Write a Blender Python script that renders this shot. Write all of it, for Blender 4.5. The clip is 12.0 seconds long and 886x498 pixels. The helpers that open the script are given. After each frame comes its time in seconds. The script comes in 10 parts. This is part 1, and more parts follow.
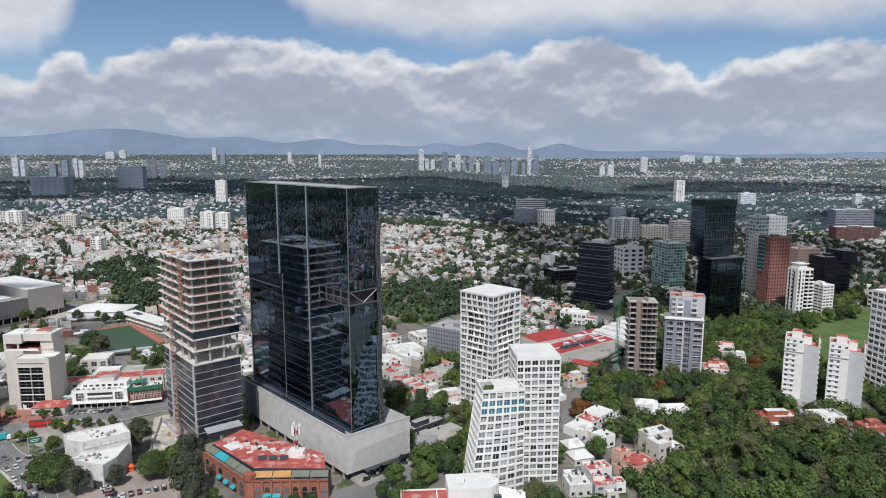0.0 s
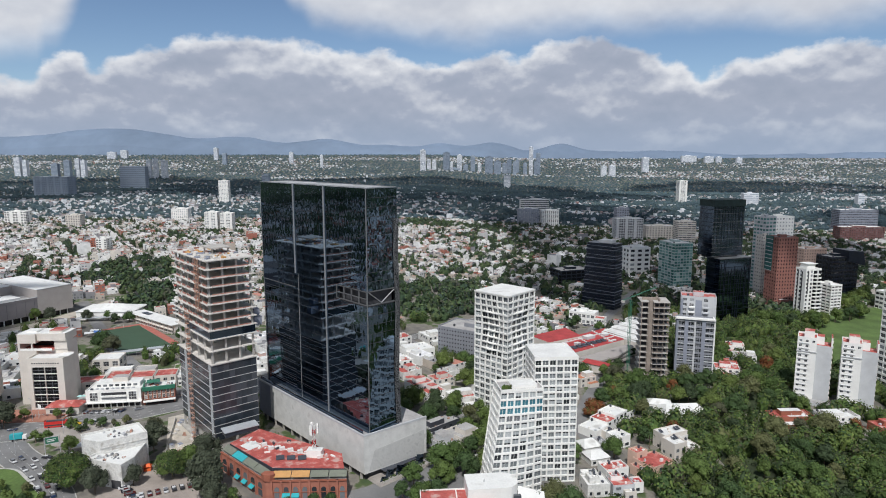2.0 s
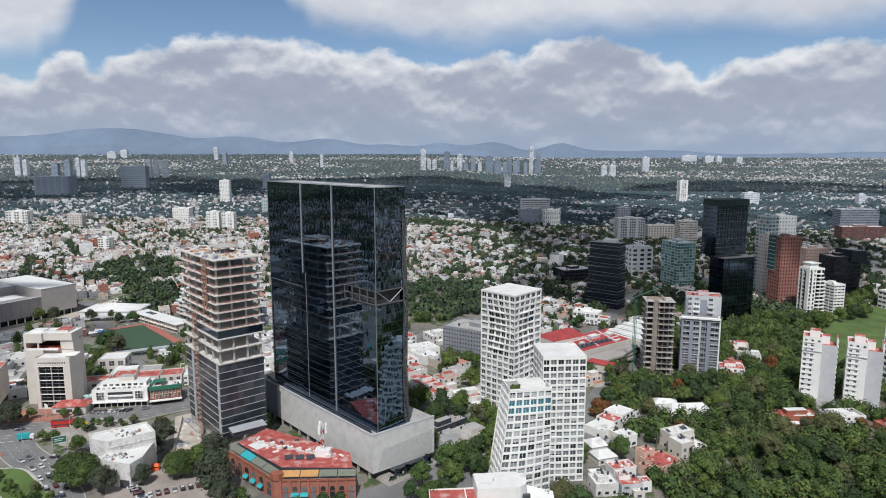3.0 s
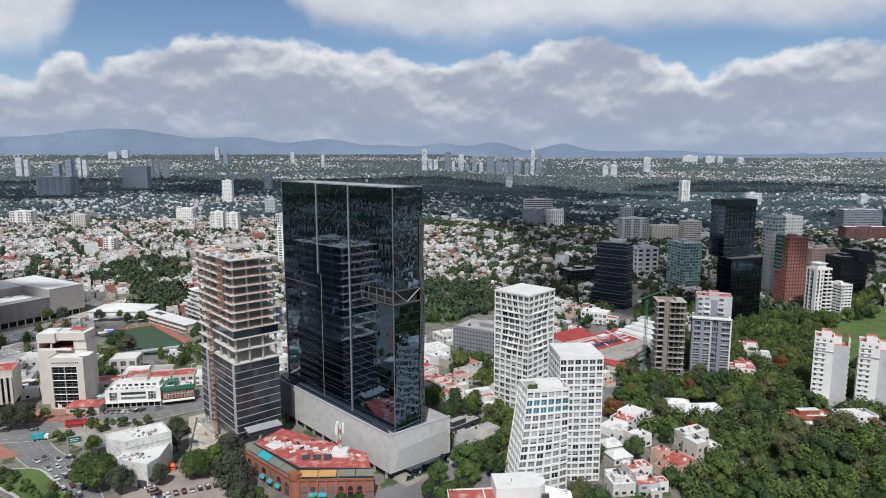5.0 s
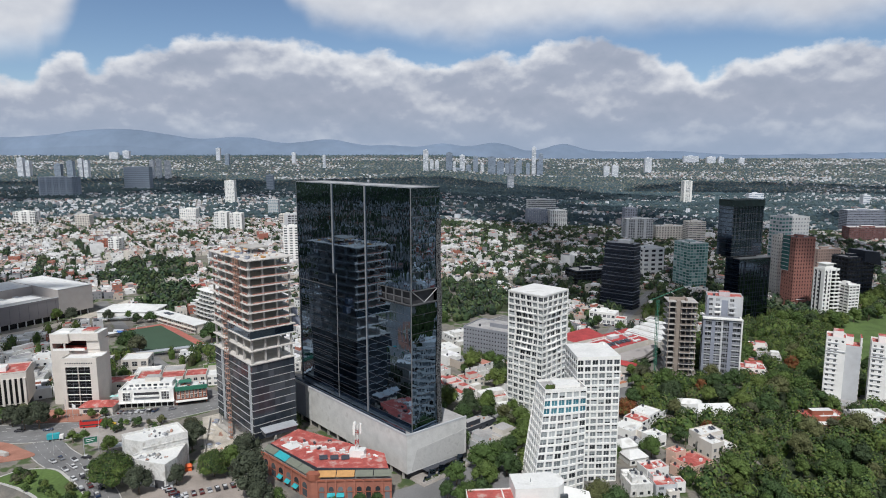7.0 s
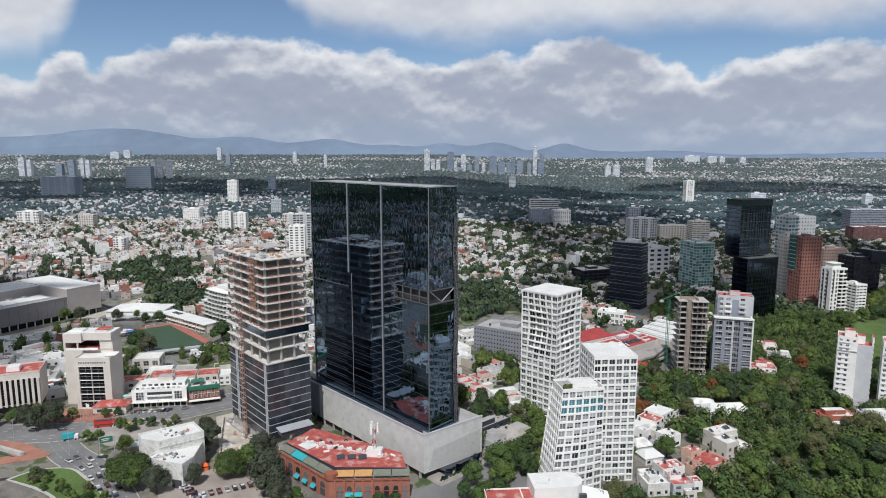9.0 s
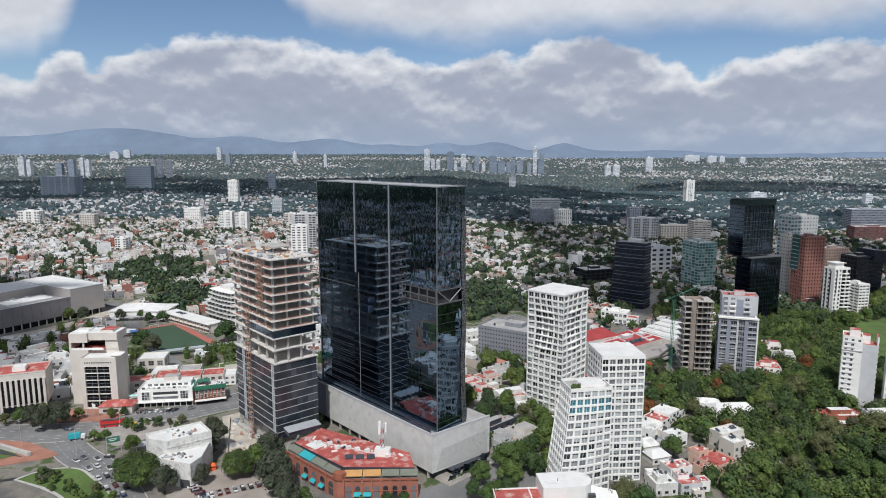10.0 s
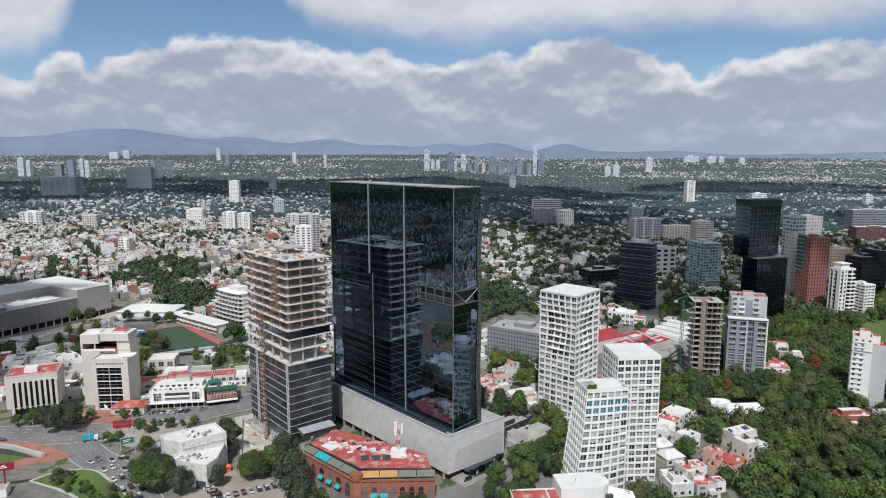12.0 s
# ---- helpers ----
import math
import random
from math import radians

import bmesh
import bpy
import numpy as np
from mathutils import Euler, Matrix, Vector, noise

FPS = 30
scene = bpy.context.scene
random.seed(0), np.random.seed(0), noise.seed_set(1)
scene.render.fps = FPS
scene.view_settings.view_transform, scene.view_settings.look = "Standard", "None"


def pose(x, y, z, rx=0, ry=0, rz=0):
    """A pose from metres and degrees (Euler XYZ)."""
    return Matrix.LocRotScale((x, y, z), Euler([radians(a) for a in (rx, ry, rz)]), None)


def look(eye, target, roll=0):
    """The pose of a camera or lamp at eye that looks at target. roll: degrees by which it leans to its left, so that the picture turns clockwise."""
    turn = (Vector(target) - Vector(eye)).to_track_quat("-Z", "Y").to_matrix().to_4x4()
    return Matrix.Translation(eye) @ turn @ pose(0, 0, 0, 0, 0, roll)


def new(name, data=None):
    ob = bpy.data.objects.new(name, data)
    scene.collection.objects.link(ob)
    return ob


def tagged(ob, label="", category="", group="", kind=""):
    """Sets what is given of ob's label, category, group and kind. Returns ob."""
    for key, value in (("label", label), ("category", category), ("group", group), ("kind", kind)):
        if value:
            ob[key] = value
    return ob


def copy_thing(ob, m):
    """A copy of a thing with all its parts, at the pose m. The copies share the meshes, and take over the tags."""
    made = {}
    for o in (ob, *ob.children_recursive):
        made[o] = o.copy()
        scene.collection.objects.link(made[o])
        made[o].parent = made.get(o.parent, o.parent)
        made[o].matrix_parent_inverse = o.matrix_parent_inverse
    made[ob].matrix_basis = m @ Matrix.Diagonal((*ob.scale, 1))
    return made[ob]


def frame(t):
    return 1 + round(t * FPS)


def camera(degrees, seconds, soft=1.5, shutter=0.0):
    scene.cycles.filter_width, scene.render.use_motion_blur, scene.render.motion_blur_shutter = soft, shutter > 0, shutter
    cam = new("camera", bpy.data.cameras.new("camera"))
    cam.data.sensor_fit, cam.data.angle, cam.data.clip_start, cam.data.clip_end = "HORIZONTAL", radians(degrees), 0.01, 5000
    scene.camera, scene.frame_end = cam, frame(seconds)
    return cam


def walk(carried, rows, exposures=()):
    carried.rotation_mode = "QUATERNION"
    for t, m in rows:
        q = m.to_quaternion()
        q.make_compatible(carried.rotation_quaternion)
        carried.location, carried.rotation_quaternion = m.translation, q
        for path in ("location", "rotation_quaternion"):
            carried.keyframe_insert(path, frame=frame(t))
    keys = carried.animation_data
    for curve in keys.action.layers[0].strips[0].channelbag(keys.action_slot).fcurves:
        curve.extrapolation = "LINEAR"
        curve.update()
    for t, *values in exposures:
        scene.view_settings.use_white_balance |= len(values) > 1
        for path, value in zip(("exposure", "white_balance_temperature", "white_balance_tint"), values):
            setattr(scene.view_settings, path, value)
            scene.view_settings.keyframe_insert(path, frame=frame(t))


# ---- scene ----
cam = camera(70.0, 12.0, soft=1.0)
PATH = [
    (0, (22.089, -0.098, 138.29), (22.088, 1.881, 137.997), 0.0),
    (0.5, (20.222, -0.113, 138.279), (20.22, 1.866, 137.987), 0.1),
    (1, (18.373, -0.077, 138.26), (18.371, 1.902, 137.968), 0.1),
    (1.5, (16.501, -0.035, 138.234), (16.5, 1.943, 137.941), 0.0),
    (2, (14.61, -0.049, 138.205), (14.608, 1.93, 137.912), 0.0),
    (2.5, (12.752, -0.081, 138.183), (12.751, 1.897, 137.89), 0.0),
    (3, (10.925, -0.125, 138.164), (10.924, 1.853, 137.87), 0.0),
    (5, (3.658, -0.126, 138.016), (3.657, 1.852, 137.723), 0.0),
    (5.5, (1.829, -0.138, 138.005), (1.829, 1.841, 137.712), 0.0),
    (6, (-0.011, -0.157, 138.001), (-0.012, 1.822, 137.708), 0.0),
    (6.5, (-1.835, -0.162, 137.995), (-1.836, 1.816, 137.702), 0.0),
    (7, (-3.681, -0.165, 137.984), (-3.682, 1.814, 137.692), 0.0),
    (9, (-10.948, -0.129, 137.871), (-10.949, 1.85, 137.578), -0.0),
    (9.5, (-12.797, -0.074, 137.883), (-12.797, 1.905, 137.589), -0.0),
    (10, (-14.615, -0.049, 137.91), (-14.614, 1.93, 137.616), -0.0),
    (10.5, (-16.418, -0.056, 137.948), (-16.416, 1.922, 137.655), -0.0),
    (11, (-18.218, -0.089, 137.993), (-18.216, 1.889, 137.7), -0.1),
    (11.5, (-20.039, -0.088, 138.026), (-20.035, 1.89, 137.734), -0.0),
    (12, (-21.897, -0.062, 138.041), (-21.892, 1.916, 137.749), -0.0),
]
walk(cam, [(t, look(eye, target, roll)) for t, eye, target, roll in PATH])

# ---- light ----
SUN_AZ, SUN_EL = -96.0, 54.0          # direction towards the sun: degrees from +x, degrees up
scene.view_settings.exposure = 0.0


def build_world():
    w = bpy.data.worlds.new("sky")
    scene.world = w
    w.use_nodes = True
    nt = w.node_tree
    nt.nodes.clear()
    N, L = nt.nodes.new, nt.links.new

    def m(op, a, b=None, c=None, clamp=False):
        n = N("ShaderNodeMath")
        n.operation, n.use_clamp = op, clamp
        for i, v in enumerate((a, b, c)):
            if v is None:
                continue
            if isinstance(v, (int, float)):
                n.inputs[i].default_value = v
            else:
                L(v, n.inputs[i])
        return n.outputs[0]

    sky = N("ShaderNodeTexSky")
    sky.sky_type, sky.sun_disc = "NISHITA", False
    sky.sun_elevation = radians(SUN_EL)
    sky.sun_rotation = radians(90 - SUN_AZ)
    sky.altitude, sky.air_density, sky.dust_density, sky.ozone_density = 1600, 1.0, 0.15, 3.0
    tc = N("ShaderNodeTexCoord")
    sep = N("ShaderNodeSeparateXYZ")
    L(tc.outputs["Generated"], sep.inputs[0])
    az = m("ARCTAN2", sep.outputs[0], sep.outputs[1])
    el = m("ARCSINE", sep.outputs[2])

    def profile(rows, lo, hi):
        """A height over azimuth, as a smooth ramp; rows of degrees."""
        u = m("MULTIPLY_ADD", az, 1.0 / radians(hi - lo), -lo / (hi - lo), clamp=True)
        cr = N("ShaderNodeValToRGB")
        cr.color_ramp.interpolation = "EASE"
        els = cr.color_ramp.elements
        for i, (a, h) in enumerate(rows):
            e = els[i] if i < 2 else els.new((a - lo) / (hi - lo))
            e.position, e.color = (a - lo) / (hi - lo), (h / 16.0, h / 16.0, h / 16.0, 1)
        L(u, cr.inputs[0])
        return m("MULTIPLY", cr.outputs[0], radians(16.0))

    def billow(lift, scale, detail, rough=0.55):
        comb = N("ShaderNodeCombineXYZ")
        L(m("MULTIPLY", az, scale), comb.inputs[0])
        L(m("MULTIPLY", m("ADD", el, lift), scale * 1.5), comb.inputs[1])
        comb.inputs[2].default_value = 3.7
        nz = N("ShaderNodeTexNoise")
        nz.inputs["Scale"].default_value, nz.inputs["Detail"].default_value, nz.inputs["Roughness"].default_value = 1.0, detail, rough
        L(comb.outputs[0], nz.inputs["Vector"])
        return nz.outputs[0]

    def soft(v, a, b):
        mr = N("ShaderNodeMapRange")
        mr.interpolation_type = "SMOOTHSTEP"
        mr.inputs["From Min"].default_value, mr.inputs["From Max"].default_value = a, b
        L(v, mr.inputs["Value"])
        return mr.outputs[0]

    top, deck = profile(BANK, -40, 40), profile(DECK, -40, 40)
    n_edge, n_wide = billow(0.0, 26.0, 8.0), billow(0.0, 5.0, 6.0)
    n_a, n_b = billow(0.0, 17.0, 5.0, 0.5), billow(0.010, 17.0, 4.0, 0.5)
    n_c, n_d = billow(0.0, 8.0, 3.0, 0.5), billow(0.030, 8.0, 3.0, 0.5)
    edge = m("MULTIPLY", m("SUBTRACT", n_edge, 0.5), radians(2.6))
    below = m("SUBTRACT", m("ADD", top, edge), el)                   # depth under the heap's outline
    bank = soft(below, radians(-0.15), radians(0.7))
    over = m("SUBTRACT", el, m("ADD", deck, m("MULTIPLY", m("SUBTRACT", n_wide, 0.5), radians(3.5))))
    upper = m("MULTIPLY", soft(over, radians(-1.0), radians(2.4)), m("SUBTRACT", 1.0, soft(el, radians(17), radians(26))))
    high = m("MULTIPLY", soft(n_wide, 0.46, 0.62), soft(el, radians(17), radians(26)))
    cover = m("MAXIMUM", m("MAXIMUM", bank, upper), high)
    # white crowns, grey flanks, haze at the foot
    crown = m("SUBTRACT", 1.0, soft(below, radians(0.1), radians(2.1)))
    rise = m("MULTIPLY_ADD", m("MULTIPLY", m("SUBTRACT", n_a, n_b), m("MULTIPLY_ADD", upper, -0.75, 1.0)), 1.4, 0.34)
    rise = m("MULTIPLY_ADD", m("MULTIPLY", m("SUBTRACT", n_c, n_d), m("MULTIPLY_ADD", upper, -0.6, 1.0)), 1.3, rise)
    rise = m("MULTIPLY_ADD", crown, 0.50, rise)
    rise = m("MULTIPLY_ADD", m("SUBTRACT", n_wide, 0.5), 0.8, rise)
    rise = m("ADD", rise, m("MULTIPLY", upper, -0.09), clamp=True)
    ramp = N("ShaderNodeValToRGB")
    ramp.color_ramp.elements[0].position, ramp.color_ramp.elements[0].color = 0.0, (0.335, 0.385, 0.485, 1)
    ramp.color_ramp.elements[1].position, ramp.color_ramp.elements[1].color = 1.0, (0.77, 0.79, 0.83, 1)
    mid = ramp.color_ramp.elements.new(0.35)
    mid.color = (0.38, 0.424, 0.525, 1)
    L(rise, ramp.inputs[0])
    haze = N("ShaderNodeMix")
    haze.data_type = "RGBA"
    L(m("MULTIPLY", m("SUBTRACT", 1.0, soft(el, radians(-0.5), radians(5.0))), 0.75), haze.inputs["Factor"])
    L(ramp.outputs[0], haze.inputs["A"])
    haze.inputs["B"].default_value = (0.315, 0.402, 0.545, 1)
    # blue of the gaps
    bg_sky, bg_cloud, mix, out = N("ShaderNodeBackground"), N("ShaderNodeBackground"), N("ShaderNodeMixShader"), N("ShaderNodeOutputWorld")
    L(sky.outputs[0], bg_sky.inputs[0])
    bg_sky.inputs[1].default_value = 0.09
    L(haze.outputs["Result"], bg_cloud.inputs[0])
    bg_cloud.inputs[1].default_value = 1.0
    L(cover, mix.inputs[0])
    L(bg_sky.outputs[0], mix.inputs[1])
    L(bg_cloud.outputs[0], mix.inputs[2])
    L(mix.outputs[0], out.inputs[0])


# skyline of the cumulus bank and lower edge of the cloud deck: azimuth, elevation in degrees
BANK = [(-37.4, 6.3), (-32.9, 5.5), (-31.0, 7.2), (-29.5, 7.8), (-28.2, 6.8), (-26.6, 7.9), (-25.1, 8.4), (-23.1, 8.8), (-21.8, 9.4), (-19.1, 10.1), (-16.0, 10.0), (-12.8, 9.7), (-10.9, 9.2), (-8.5, 9.1), (-5.1, 8.9), (-2.2, 8.3), (-0.2, 7.9), (2.3, 8.6), (4.7, 9.1), (6.7, 8.6), (9.6, 9.8), (12.4, 10.2), (15.2, 9.5), (17.5, 8.6), (19.8, 7.5), (21.6, 6.0), (22.6, 6.9), (24.4, 7.9), (29.1, 8.2), (31.6, 8.7), (34.0, 8.2), (38.3, 7.4)]
DECK = [(-37.4, 6.6), (-32.0, 7.2), (-31.0, 8.2), (-27.0, 14.0), (-15.0, 15.3), (-12.5, 12.1), (-10.9, 10.6), (-7.1, 10.2), (-1.2, 9.8), (3.7, 9.6), (9.6, 10.0), (15.2, 10.1), (18.8, 10.3), (23.9, 10.1), (29.8, 9.3), (33.9, 9.4), (38.1, 8.9)]
build_world()
sun = new("sun", bpy.data.lights.new("sun", "SUN"))
sun.data.energy, sun.data.angle, sun.data.color = 3.5, radians(0.6), (1.0, 0.99, 0.98)
sun.matrix_world = look((math.cos(radians(SUN_AZ)) * math.cos(radians(SUN_EL)) * 900, math.sin(radians(SUN_AZ)) * math.cos(radians(SUN_EL)) * 900, math.sin(radians(SUN_EL)) * 900), (0, 0, 0))


# ---- materials ----
def surface(name, color, rough=0.8, vary=0.12, scale=0.4, fine=3.0, bump=0.15, metal=0.0, spec=0.5, stain=None, ramp=None, by="object", ramp_var=0.0):
    """A node material: a base colour (or a ramp of them, picked for each object or island), mottled at two scales, with fine relief."""
    ma = bpy.data.materials.new(name)
    ma.use_nodes = True
    nt = ma.node_tree
    N, L = nt.nodes.new, nt.links.new
    b = nt.nodes["Principled BSDF"]
    b.inputs["Roughness"].default_value, b.inputs["Metallic"].default_value = rough, metal
    b.inputs["Specular IOR Level"].default_value = spec
    geo = N("ShaderNodeNewGeometry")
    big, small = N("ShaderNodeTexNoise"), N("ShaderNodeTexNoise")
    for n, s in ((big, scale), (small, fine)):
        n.inputs["Scale"].default_value, n.inputs["Detail"].default_value = s, 5.0
        L(geo.outputs["Position"], n.inputs["Vector"])
    if ramp:
        cr = N("ShaderNodeValToRGB")
        cr.color_ramp.interpolation = "CONSTANT"
        els = cr.color_ramp.elements
        for i, (pos, col) in enumerate(ramp):
            e = els[i] if i < 2 else els.new(pos)
            e.position, e.color = pos, (*col, 1)
        L(N("ShaderNodeObjectInfo").outputs["Random"] if by == "object" else geo.outputs["Random Per Island"], cr.inputs[0])
        base = cr.outputs[0]
    else:
        rgb = N("ShaderNodeRGB")
        rgb.outputs[0].default_value = (*color, 1)
        base = rgb.outputs[0]

    def mul(a, fac, amount):
        mr = N("ShaderNodeMapRange")
        mr.inputs["From Min"].default_value, mr.inputs["From Max"].default_value = 0.3, 0.7
        mr.inputs["To Min"].default_value, mr.inputs["To Max"].default_value = 1 - amount, 1 + amount
        L(fac, mr.inputs["Value"])
        mx = N("ShaderNodeVectorMath")
        mx.operation = "SCALE"
        L(a, mx.inputs[0])
        L(mr.outputs[0], mx.inputs["Scale"])
        return mx.outputs[0]

    base = mul(base, big.outputs[0], vary)
    base = mul(base, small.outputs[0], vary * 0.6)
    if stain:
        cov = N("ShaderNodeMapRange")
        cov.inputs["From Min"].default_value, cov.inputs["From Max"].default_value = stain[1], stain[1] + 0.12
        L(big.outputs[0], cov.inputs["Value"])
        mx = N("ShaderNodeMix")
        mx.data_type = "RGBA"
        L(cov.outputs[0], mx.inputs["Factor"])
        L(base, mx.inputs["A"])
        mx.inputs["B"].default_value = (*stain[0], 1)
        base = mx.outputs["Result"]
    L(base, b.inputs["Base Color"])
    if bump:
        bp = N("ShaderNodeBump")
        bp.inputs["Strength"].default_value, bp.inputs["Distance"].default_value = bump, 0.1
        L(small.outputs[0], bp.inputs["Height"])
        L(bp.outputs[0], b.inputs["Normal"])
    return ma


def mirror_glass(name, color, rough, wobble, scale):
    """Dark coated facade glass: a tinted mirror whose sheets are a little bowed."""
    ma = bpy.data.materials.new(name)
    ma.use_nodes = True
    nt = ma.node_tree
    N, L = nt.nodes.new, nt.links.new
    b = nt.nodes["Principled BSDF"]
    b.inputs["Base Color"].default_value = (*color, 1)
    b.inputs["Metallic"].default_value, b.inputs["Roughness"].default_value = 1.0, rough
    geo, nz, bp = N("ShaderNodeNewGeometry"), N("ShaderNodeTexNoise"), N("ShaderNodeBump")
    nz.inputs["Scale"].default_value, nz.inputs["Detail"].default_value = scale, 0.5
    bp.inputs["Strength"].default_value, bp.inputs["Distance"].default_value = wobble, 1.0
    squeeze = N("ShaderNodeVectorMath")                     # bows run taller than wide
    squeeze.operation = "MULTIPLY"
    squeeze.inputs[1].default_value = (1.0, 1.0, 0.35)
    L(geo.outputs["Position"], squeeze.inputs[0])
    L(squeeze.outputs[0], nz.inputs["Vector"])
    L(nz.outputs[0], bp.inputs["Height"])
    L(bp.outputs[0], b.inputs["Normal"])
    return ma


